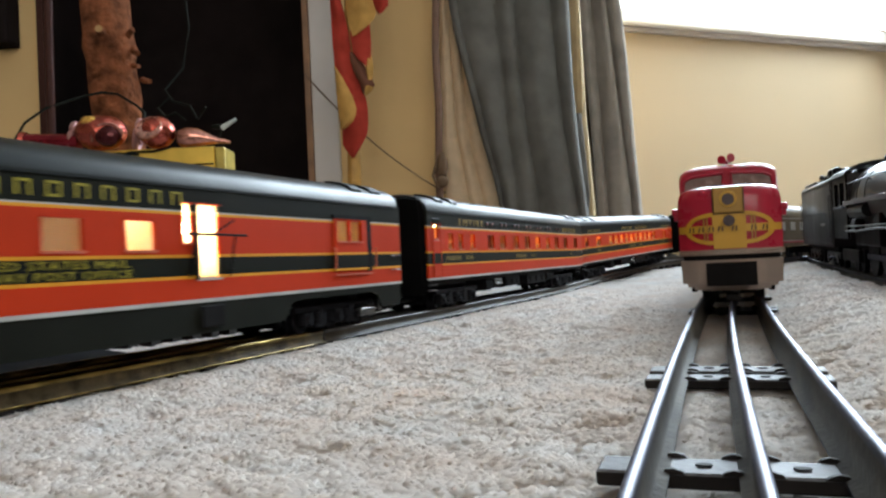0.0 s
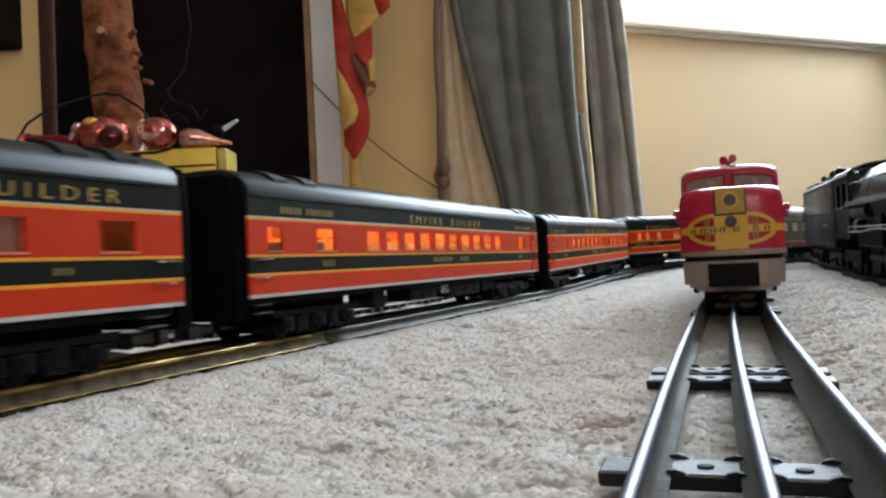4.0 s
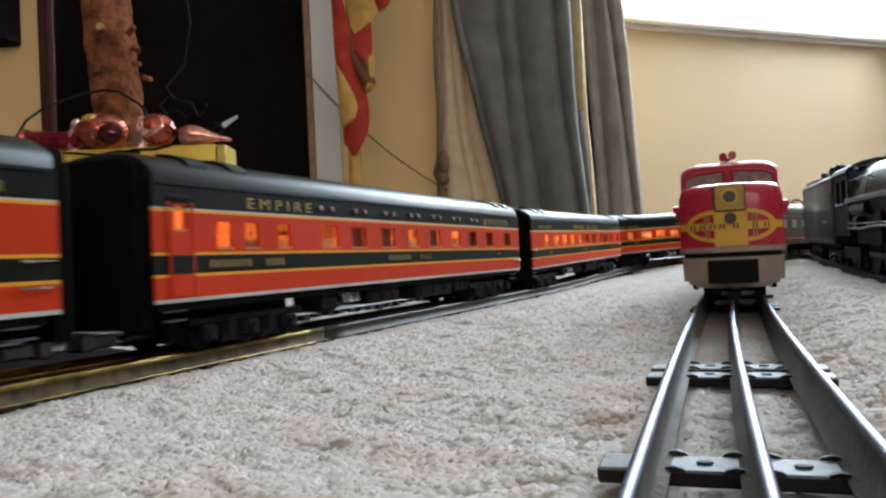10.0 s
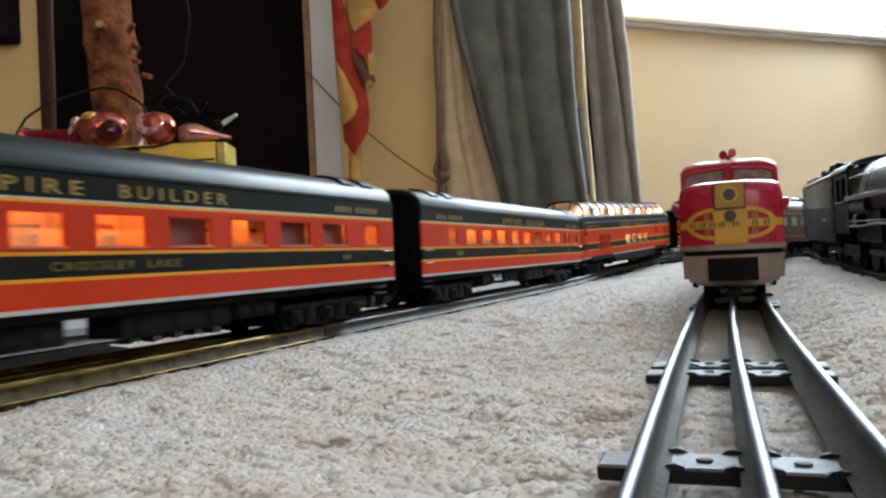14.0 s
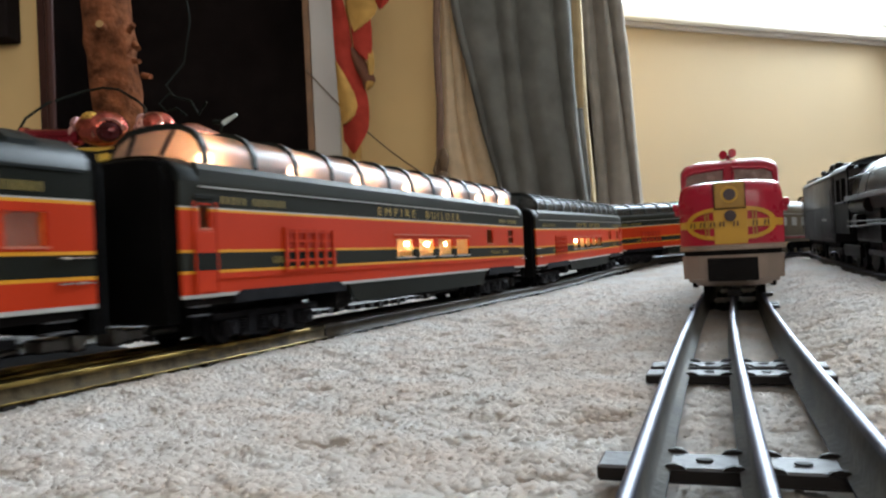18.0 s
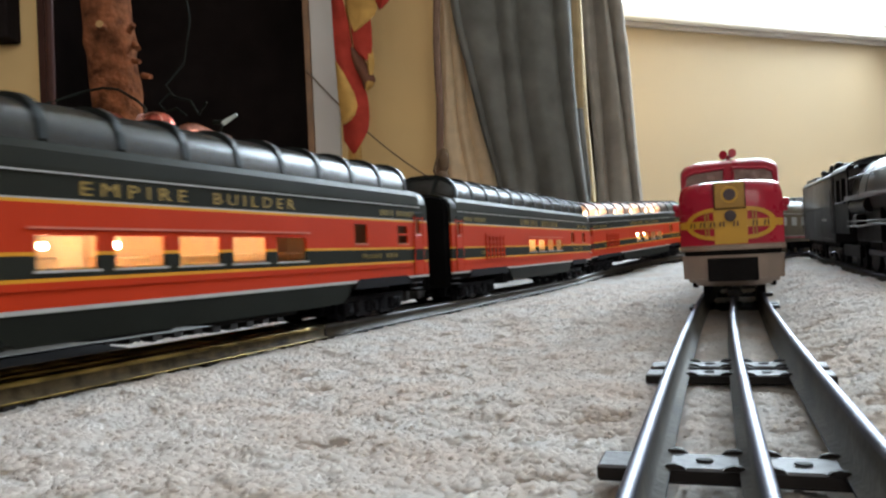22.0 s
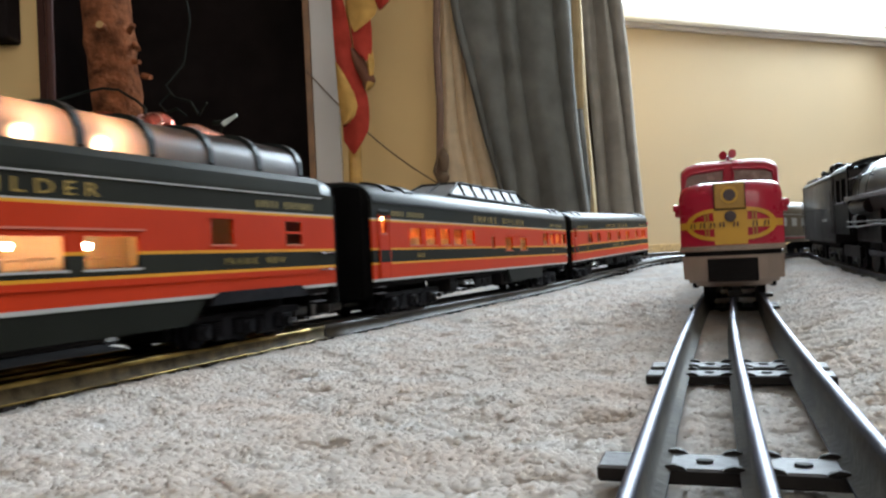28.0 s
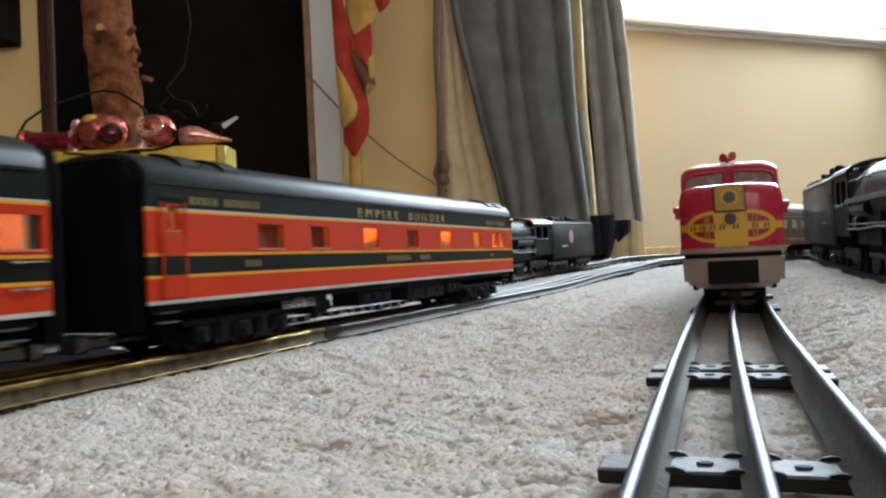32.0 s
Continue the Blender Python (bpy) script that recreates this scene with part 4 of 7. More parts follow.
def sleeper(dimmed):
    car = base_car("sleeper", "orange and dark green model sleeping car, some windows lit", (-0.150, -0.10, -0.03, 0.04, 0.08, 0.155),
                   (NEAR_DOOR,), (1,), dimmed=dimmed)
    small_vents(car)
    for side in (-1, 1):
        y = side * (WIDE / 2 + 0.0001)
        words("E M P I R E", 0.0074, car, (side * 0.148, y, 0.0652), LETTER, "title_lettering", 1.0, 0.054, side)
        words("B U I L D E R", 0.0074, car, (-side * 0.172, y, 0.0652), LETTER, "title_lettering", 1.0, 0.060, side)
        bars(7, 0.0034, 0.033, car, (-side * -0.018, y, 0.0380), FAINT, "small_lettering", 0.45, side)
        words("PASS", 0.0046, car, (-side * 0.022, y, 0.0381), FAINT, "name_lettering", 1.3, 0.018, side)
        bars(8, 0.0034, 0.030, car, (-0.188, y, 0.0380), FAINT, "small_lettering", 0.45, side)
        bars(4, 0.0034, 0.016, car, (-0.155, y, 0.0380), FAINT, "small_lettering", 0.45, side)
        bars(3, 0.0026, 0.009, car, (0.176, y, 0.0385), FAINT, "small_lettering", 0.45, side)
    return car


def coach():
    car = base_car("coach", "orange and dark green model coach, warmly lit windows and seats", ALL_LIT, (FAR_DOOR,), (-1,))
    titles(car)
    return car


def chair_car():
    car = base_car("chair", "orange and green model coach with a long lit window row", ALL_LIT, (NEAR_DOOR,), (1,), dimmed=((0, DARKSHEET), (9, DARKSHEET), (10, DARKSHEET)))
    titles(car)
    return car


def diner(dimmed):
    car = base_car("diner", "orange and dark green model dining car with wide lit windows", (-0.18, -0.135, -0.09, -0.06, -0.02, 0.02, 0.05, 0.12, 0.2),
                   (), (-1, 1), dimmed=dimmed)
    titles(car, name_bar="CROSSLEY  LAKE")
    return car


def last_car():
    car = base_car("last", "last orange and green model sleeping car with red tail lamp", (-0.13, -0.045, 0.015, 0.075, 0.15, 0.2), (NEAR_DOOR,), (), dimmed=((0, DARKSHEET), (1, DARKSHEET), (3, BLIND)))
    titles(car)
    for side in (-1, 1):
        bm = ball(bmesh.new(), (LEN / 2 - 0.003, side * 0.0315, 0.0705), 0.0024)
        part("tail_lamp", bm, RED, car, "small red tail lamp", smooth=True)
    # a little shorter than the other cars
    for ob in car.children_recursive:
        ob.data.transform(Matrix.Translation((-LEN / 2, 0, 0)) @ Matrix.Diagonal((0.965, 1, 1, 1)) @ Matrix.Translation((LEN / 2, 0, 0)))
    return car


def mail_car():
    """Baggage and mail car: few windows, an open lit sliding door, deep skirt."""
    car = base_car("mail", "orange and green model mail car, bright open sliding door", (-0.18, -0.09, -0.045), (), (1,), seats=False, lamp=LAMPSOFT)
    skirt(car, -LEN / 2 + 0.122, LEN / 2 - 0.122, 0.0105)
    for e in (-1, 1):
        for side in (-1, 1):
            y0, y1 = side * (WIDE / 2 - 0.0018), side * (WIDE / 2 - 0.0004)
            ring = [(0.1100, 0.0190), (0.1160, 0.0205), (0.1960, 0.0205), (0.2020, 0.0185), (0.2055, 0.0130), (0.2070, 0.0108),
                    (0.2325, 0.0108), (0.2325, 0.0241), (0.1100, 0.0241)]
            bm = loft(bmesh.new(), [[(e * a, y0, c) for a, c in ring], [(e * a, y1, c) for a, c in ring]])
            bmesh.ops.recalc_face_normals(bm, faces=bm.faces)
            part("end_skirt", bm, GREEN, car)
            bm = block(bmesh.new(), min(e * 0.186, e * 0.204), max(e * 0.186, e * 0.204), side * 0.0262 - 0.0016, side * 0.0262 + 0.0016, 0.0062, 0.0116, 0.0010)
            block(bm, min(e * 0.184, e * 0.206), max(e * 0.184, e * 0.206), side * 0.0262 - 0.0020, side * 0.0262 + 0.0020, 0.0096, 0.0106, 0.0003, seg=1)
            part("brake_cylinder", bm, COUPLER, car, "bare metal brake cylinder")
    bm = bmesh.new()
    for k in range(2):
        rod(bm, (0.036 + 0.012 * k, -0.006, 0.058), (0.048 + 0.012 * k, -0.006, 0.058), 0.0028, seg=10)
    part("lamp_tube", bm, DOORBULB, car, "bright bulbs inside the open door")
    # white plates added beside the openings to catch the bulbs' light
    for x in (0.0248, 0.0650):
        part("partition", block(bmesh.new(), x - 0.0006, x + 0.0006, -0.0285, 0.004, 0.0355, 0.069), WHITEPAINT, car)
    part("partition", block(bmesh.new(), -0.0065, -0.0053, -0.0285, 0.0285, 0.0355, 0.069), CREAM_IN, car)
    part("mail_bin", block(bmesh.new(), 0.152, 0.226, 0.014, 0.0155, 0.0355, 0.069), CREAM_IN, car)
    part("partition", block(bmesh.new(), 0.2050, 0.2062, -0.0285, 0.014, 0.0355, 0.069), CREAM_IN, car)
    # hidden bulb added so the far door window glows
    part("bulb", ball(bmesh.new(), (0.190, 0.004, 0.0672), 0.0011, seg=10), BULB, car, "small glowing bulb", smooth=True)
    part("bulb", ball(bmesh.new(), (0.010, -0.010, 0.0645), 0.0024, seg=10), DOORBULB, car, "small glowing bulb", smooth=True)
    # white panels added behind the openings as reflectors
    part("mail_bin", block(bmesh.new(), 0.028, 0.066, 0.004, 0.0055, 0.0355, 0.069), WHITEPAINT, car)
    part("mail_bin", block(bmesh.new(), 0.0, 0.0245, 0.0, 0.0015, 0.0355, 0.069), WHITEPAINT, car)
    for side in (-1, 1):
        y = side * (WIDE / 2 + 0.0001)
        y0, y1 = sorted((y, y + side * 0.00015))
        for k in range(13):
            xk = -0.116 + 0.0119 * k - (0.010 if k < 5 else 0.0)
            bm = bmesh.new()
            strokes = ((0, 0.0010, 0, 0.0055), (0.0050, 0.0060, 0, 0.0055), (0.0010, 0.0050, 0.0047, 0.0055), (0.0010, 0.0050, 0.0, 0.0008))
            for xa, xb, za, zb in strokes[:4 if k % 3 == 1 else 3]:
                block(bm, xk + xa, xk + xb, y0, y1, 0.0657 + za, 0.0657 + zb)
            part("title_bar", bm, OLIVE, car)
        words("UNITED STATES MAIL", 0.0041, car, (-0.034, y, 0.0402), OLIVE, "lettering", 1.1, 0.074, side)
        words("RAILWAY POST OFFICE", 0.0041, car, (-0.034, y, 0.0364), OLIVE, "lettering", 1.1, 0.076, side)
        # door posts, catcher arm and far sliding door
        bm = bmesh.new()
        y0, y1 = sorted((y, y + side * 0.0014))
        block(bm, 0.0392, 0.0408, y0, y1, 0.034, 0.0668)
        part("door_post", bm, GREEN, car)
        bm = bmesh.new()
        yy = y + side * 0.004
        rod(bm, (0.031, yy, 0.0535), (0.070, yy, 0.0532), 0.0006, seg=6)
        rod(bm, (0.047, yy, 0.0535), (0.060, yy + side * 0.001, 0.0600), 0.0005, seg=6)
        for xx in (0.036, 0.062):
            rod(bm, (xx, yy, 0.0535), (xx, y, 0.0350), 0.0005, seg=6)
        part("catcher_arm", bm, IRON, car, "thin dark catcher arm across the door")
        y0, y1 = sorted((y, y + side * 0.0008))
        leaf = block(bmesh.new(), 0.1525, 0.1890, y0, y1, 0.0345, 0.0512)
        for xa, xb, za, zb in ((0.1525, 0.1890, 0.0633, 0.0642), (0.1525, 0.1552, 0.0512, 0.0633), (0.1832, 0.1890, 0.0512, 0.0633)):
            block(leaf, xa, xb, y0, y1, za, zb)
        d = part("sliding_door", leaf, ORANGE, car)
        ya, yb = sorted((y + side * 0.0002, y + side * 0.0010))
        for za, zb, mt in ((0.0345, 0.0358, YELLOW), (0.0358, 0.0436, GREEN), (0.0436, 0.0449, YELLOW)):
            part("door_band", block(bmesh.new(), 0.1523, 0.1892, ya, yb, za, zb), mt, d)
        part("glazing_bar", block(bmesh.new(), 0.1672, 0.1700, y0 - 0.0004, y1 + 0.0004, 0.0514, 0.0631), ORANGE, d)
        part("window_sill", block(bmesh.new(), 0.1552, 0.1832, y0 - 0.0005, y1 + 0.0005, 0.0506, 0.0514), PINKEDGE, d)
        part("door_sill", block(bmesh.new(), 0.1535, 0.1945, y0 - 0.0005, y1 + 0.0005, 0.0318, 0.0325), PINKEDGE, d)
        for xx in (0.1515, 0.1985):
            bm = rod(bmesh.new(), (xx, y + side * 0.0016, 0.0360), (xx, y + side * 0.0016, 0.0475), 0.0005, seg=6)
            for zz in (0.0362, 0.0473):
                rod(bm, (xx, y, zz), (xx, y + side * 0.0016, zz), 0.0004, seg=6)
            part("grab_rail", bm, PINKEDGE, car)
        part("skirt_hatch", block(bmesh.new(), 0.042, 0.056, y0 - 0.0002, y1, 0.0130, 0.0225, 0.0004, seg=1), BLACK, car)
        part("door_rail", block(bmesh.new(), 0.1515, 0.1945, y0 - 0.0003, y1 + 0.0003, 0.0642, 0.0664), BLACK, d)
        part("door_shadow_gap", block(bmesh.new(), 0.1890, 0.1945, y0, y1, 0.0335, 0.0642), BLACK, d)
    return car


DOME_BANDS = tuple((z, 5 if k == 1 else k) for z, k in BANDS)


def dome_ring(x, base=0.0832, top=0.1025, w=0.0285, n=12):
    return [(x, -w * math.copysign(abs(math.cos(math.pi * k / n)) ** 0.7, math.cos(math.pi * k / n)), base + (top - base) * math.sin(math.pi * k / n) ** 0.75)
            for k in range(n + 1)]


def dome_car(kind, label, bulbs, doors, grips):
    """Full-length dome: raised sides, ribs and bowed panes over the whole roof."""
    car = base_car(kind, label, (-0.02, 0.03, 0.08) if kind == "dome_four" else (-0.06, -0.02, 0.03, 0.06), doors, grips, seats=False, roofed=False, lamp=LAMPSOFT, bands=DOME_BANDS)
    half = LEN / 2
    # shoulders from the eave to the dome's foot
    x0, x1 = -half + 0.012, half - 0.012
    for side in (-1, 1):
        bm = bmesh.new()
        prof = [(WIDE / 2, Z_EAVE), (WIDE / 2 - 0.0004, 0.0802), (0.0287, 0.0834), (0.0270, 0.0834), (0.0285, 0.0760), (0.0290, Z_EAVE)]
        loft(bm, [[(x, side * a, z) for a, z in prof] for x in (x0, x1)])
        bmesh.ops.recalc_face_normals(bm, faces=bm.faces)
        sh = part("shoulder", bm, DOMEGREEN, car)
        y0, y1 = sorted((side * (WIDE / 2 - 0.0001), side * (WIDE / 2 + 0.0006)))
        part("rain_strip", block(bmesh.new(), x0, x1, y0, y1, 0.0722, 0.0728), SILVERLINE, sh)
    for e in (-1, 1):
        rings = [[(e * (half - 0.016), q[1], q[2]) for q in roof_ring(0, 0.0872)], [(e * (half - 0.002), q[1], q[2]) for q in roof_ring(0, 0.0872)],
                 [(e * half, q[1] * 0.97, Z_EAVE + (q[2] - Z_EAVE) * 0.88) for q in roof_ring(0, 0.0872)]]
        bm = loft(bmesh.new(), rings)
        bmesh.ops.recalc_face_normals(bm, faces=bm.faces)
        part("roof_end", bm, ROOFGREEN, car, smooth=True)
    # ribs every 35 mm, panes between
    xs = [-0.214 + 0.0352 * k for k in range(13)]
    for i, x in enumerate(xs):
        bm = bmesh.new()
        a, b = dome_ring(0), dome_ring(0, 0.0832, 0.1012, 0.0272)
        for xa, xb in ((x - 0.0017, x + 0.0017),):
            ring = [[(xx, q[1], q[2] + 0.0013) for q in a] + [(xx, q[1], q[2]) for q in b[::-1]] for xx in (xa, xb)]
            loft(bm, ring)
        bmesh.ops.recalc_face_normals(bm, faces=bm.faces)
        part("rib", bm, ROOFGREEN, car)
    for xa, xb in zip(xs, xs[1:]):
        bm = bmesh.new()
        outer = dome_ring(0, 0.0832, 0.1017, 0.0281)
        inner = dome_ring(0, 0.0832, 0.1011, 0.0275)
        loft(bm, [[(xx, q[1], q[2]) for q in outer] + [(xx, q[1], q[2]) for q in inner[::-1]] for xx in (xa + 0.0016, xb - 0.0016)])
        bmesh.ops.recalc_face_normals(bm, faces=bm.faces)
        part("dome_pane", bm, MILKY if bulbs else DIMDOME, car, "bowed milky dome pane" if bulbs else "bowed dome pane, darker copy for an unlit dome", smooth=True)
    for e in (-1, 1):
        bm = bmesh.new()
        q = dome_ring(0, 0.0832, 0.1017, 0.0281)
        xe = xs[0] if e < 0 else xs[-1]
        loft(bm, [[(xe, a[1], a[2]) for a in q], [(xe + e * 0.008, a[1] * 0.86, 0.0832 + (a[2] - 0.0832) * 0.28) for a in q]])
        bmesh.ops.recalc_face_normals(bm, faces=bm.faces)
        end = part("dome_end", bm, MILKY if bulbs else DIMDOME, car, smooth=True)
        for yy in (-0.012, 0.012):
            bm = rod(bmesh.new(), (xe + e * 0.0012, yy, 0.1010), (xe + e * 0.0086, yy * 0.86, 0.0880), 0.0009, seg=6)
            part("end_mullion", bm, ROOFGREEN, end)
    part("dome_floor", block(bmesh.new(), x0, x1, -0.027, 0.027, 0.0798, 0.0813), DOMEFLOOR, car)
    part("roof_ridge", block(bmesh.new(), xs[0], xs[-1], -0.0045, 0.0045, 0.1017, 0.1032, 0.0006), ROOFGREEN, car)
    if bulbs:
        # glowing strip added besides the bulbs to brighten the panes evenly
        bm = rod(bmesh.new(), (bulbs[0], 0.006, 0.0835), (bulbs[-1], 0.006, 0.0835), 0.0014, seg=8)
        part("lamp_tube", bm, DOMEGLOW, car, "added pinkish strip that evens the dome's glow")
    for x in bulbs:
        bm = ball(bmesh.new(), (x, -0.0195, 0.0872), 0.0036, seg=10)
        part("bulb", bm, BULB, car, "small glowing bulb", smooth=True)
    for w in coach_windows(kind)[:4]:
        part("bulb", ball(bmesh.new(), (w[0] + 0.017, -0.013, 0.0478), 0.0016, seg=10), BULB, car, "small glowing bulb", smooth=True)
    for k in range(6):
        x = -0.07 + 0.031 * k
        part("table", block(bmesh.new(), x - 0.006, x + 0.006, -0.022, 0.0, 0.0425, 0.0435, 0.0003, seg=1), CREAM_IN, car)
    skirt(car, -0.100, 0.128, 0.0130)
    for side in (-1, 1):
        y = side * WIDE / 2
        y0, y1 = sorted((y - side * 0.0003, y + side * 0.0007))
        # louvre grille: a raised lattice of bars before the paint bands
        ya, yb = sorted((y - side * 0.0003, y + side * 0.0010))
        g = part("grille", block(bmesh.new(), -0.1618, -0.1150, y0, y1 + 0.0004 * (side > 0), 0.0548, 0.0560), ORANGE, car)
        for c in range(6):
            xg = -0.1605 + 0.0090 * c
            part("grille_bar", block(bmesh.new(), xg - 0.0009, xg + 0.0009, ya, yb, 0.0335, 0.0548), ORANGE, g)
        for r in range(5):
            zg = 0.0338 + 0.0050 * r
            part("grille_bar", block(bmesh.new(), -0.1610, -0.1150, ya + 0.0002, yb - 0.0002, zg - 0.0006, zg + 0.0006), ORANGE, g)
        yc, yd = sorted((y - side * 0.0002, y + side * 0.0001))
        part("louvre", block(bmesh.new(), -0.1600, -0.1160, yc, yd, 0.0450, 0.0545), GRILLERED, g)
        ye, yf = sorted((y - side * 0.001, y + side * 0.0009))
        for xa, xb in ((-0.2030, -0.1050), (0.1300, 0.2050)):
            bm = bmesh.new()
            ring = [(xa, 0.0205), (xa + 0.0030, 0.0245), (xa + 0.0070, 0.0262), (xb - 0.0070, 0.0262), (xb - 0.0030, 0.0245), (xb, 0.0205)]
            loft(bm, [[(p, ye, q) for p, q in ring], [(p, yf, q) for p, q in ring]])
            bmesh.ops.recalc_face_normals(bm, faces=bm.faces)
            part("bogie_cutout", bm, BOGIE, car)
        # moulding over the lounge windows and along the side
        wins = coach_windows(kind)
        xa, xb = wins[0][0] - 0.003, wins[-3][1] + 0.003
        part("window_hood", block(bmesh.new(), xa, xb, y0, y1 + 0.0003 * (side > 0), 0.0528, 0.0536), PINKEDGE, car)
        part("moulding", block(bmesh.new(), -half + 0.02, half - 0.02, y0, y1, 0.0318, 0.0325), ORANGE, car)
    for side in (-1, 1):
        y0, y1 = sorted((side * (WIDE / 2 - 0.0014), side * (WIDE / 2 + 0.0002)))
        part("glazing_bar", block(bmesh.new(), 0.1885, 0.2035, y0, y1, 0.0528, 0.0540), ORANGE, car)
    titles(car, name_bar=False)
    for side in (-1, 1):
        y = side * (WIDE / 2 + 0.0001)
        words("PRAIRIE  VIEW", 0.0044, car, (0.164, y, 0.0382), FAINT, "name_lettering", 1.3, 0.046, side)
    return car


def lounge_car():
    """Car with a short angular dome amidships."""
    car = base_car("lounge", "orange and green model lounge car with a short dome", (-0.150, -0.12, -0.08, 0.03, 0.07, 0.15, 0.2), (NEAR_DOOR,), (1,))
    titles(car, name_bar=False)
    skirt(car, 0.02, 0.135, 0.0125)
    fr = part("dome_base", block(bmesh.new(), -0.075, 0.135, -0.0235, 0.0235, 0.0830, 0.0868, 0.001), ROOFGREEN, car)
    # section of the dome: foot, shoulder, crown
    sec = lambda x, k: [(x, -0.0232, 0.0862), (x, -0.0168, 0.0862 + 0.0128 * k), (x, 0.0168, 0.0862 + 0.0128 * k), (x, 0.0232, 0.0862)]
    body = bmesh.new()
    loft(body, [sec(-0.058, 0.98), sec(0.096, 0.98)])
    loft(body, [sec(-0.093, 0.05), sec(-0.0585, 0.96)])
    loft(body, [sec(0.0965, 0.96), sec(0.122, 0.05)])
    bmesh.ops.recalc_face_normals(body, faces=body.faces)
    part("dome_glass", body, PALEDOME, car, "translucent angular dome glass")
    for x in (-0.058, -0.032, -0.0065, 0.019, 0.045, 0.070, 0.096):
        bm = bmesh.new()
        pts = sec(x, 1.0)
        for a, b in zip(pts, pts[1:]):
            rod(bm, (a[0], a[1] * 1.01, a[2]), (b[0], b[1] * 1.01, b[2] + 0.0003), 0.0011, seg=6)
        part("dome_frame", bm, ROOFGREEN, car)
    bm = bmesh.new()
    for side in (-1, 1):
        rod(bm, (-0.058, side * 0.0168, 0.0992), (0.096, side * 0.0168, 0.0992), 0.0012, seg=6)
        rod(bm, (-0.093, side * 0.0232, 0.0868), (-0.058, side * 0.0168, 0.0992), 0.0011, seg=6)
        rod(bm, (0.122, side * 0.0232, 0.0868), (0.096, side * 0.0168, 0.0992), 0.0011, seg=6)
        rod(bm, (-0.093, side * 0.0236, 0.0866), (0.122, side * 0.0236, 0.0866), 0.0012, seg=6)
    rod(bm, (-0.093, 0, 0.0872), (-0.058, 0, 0.0992), 0.0011, seg=6)
    part("dome_frame", bm, ROOFGREEN, car)
    part("dome_roof", block(bmesh.new(), -0.058, 0.096, -0.0165, 0.0165, 0.0988, 0.1000, 0.0004), ROOFGREEN, car)
    return car


def train():
    lit_dome = "orange and green model dome car, glowing ribbed dome"
    dim_dome = "orange and green model dome car, grey ribbed dome"
    dark = lambda *ks: tuple((k, DARKSHEET) for k in ks)
    return [mail_car(), sleeper(dark(3, 6, 10) + ((5, BLIND),)), coach(), chair_car(), sleeper(dark(4, 5, 7, 9, 10)), diner(dark(6, 8, 9)), diner(dark(9) + ((10, BLIND),)),
            dome_car("dome_four", lit_dome, (-0.205, -0.134, -0.064, 0.006, 0.076, 0.147, 0.205), (NEAR_DOOR,), (1,)),
            dome_car("dome_five", dim_dome, (), (FAR_DOOR,), (-1,)),
            dome_car("dome_four", dim_dome, (), (NEAR_DOOR,), (1,)),
            dome_car("dome_four", lit_dome, (-0.205, -0.16, -0.09, -0.02, 0.05, 0.085), (NEAR_DOOR,), (1,)),
            lounge_car(), last_car()]


# ---- red diesel ----
def nose_y(x, w=0.0305, sweep=0.011):
    """How far the nose face falls back at x."""
    return sweep * min(1.0, abs(x) / w) ** 3.2


def nose_outline(z, inset, back, w=0.0305, n=15):
    pts = [(w - inset, back, z)]
    for k in range(n + 1):
        x = (w - inset) * math.cos(math.pi * k / n)
        pts.append((x, inset * 0.9 + nose_y(x, w - inset) - 0.0004 + 0.0, z))
    pts.append((-(w - inset), back, z))
    return pts


def on_nose(bm, outline, z0, lift):
    """A flat figure (x, z) laid on the nose face, with thickness."""
    front = [bm.verts.new((x, nose_y(x) - lift, z)) for x, z in outline]
    rear = [bm.verts.new((x, nose_y(x) + 0.0006, z)) for x, z in outline]
    bm.faces.new(front[::-1])
    n = len(outline)
    for k in range(n):
        bm.faces.new((front[k], front[(k + 1) % n], rear[(k + 1) % n], rear[k]))


def nose_band(bm, outer, inner, lift):
    """A ring figure between two outlines on the nose face."""
    n = len(outer)
    a = [bm.verts.new((x, nose_y(x) - lift, z)) for x, z in outer]
    b = [bm.verts.new((x, nose_y(x) - lift, z)) for x, z in inner]
    c = [bm.verts.new((x, nose_y(x) + 0.0005, z)) for x, z in outer]
    d = [bm.verts.new((x, nose_y(x) + 0.0005, z)) for x, z in inner]
    for k in range(n):
        j = (k + 1) % n
        bm.faces.new((a[j], a[k], b[k], b[j]))
        bm.faces.new((a[k], a[j], c[j], c[k]))
        bm.faces.new((b[j], b[k], d[k], d[j]))


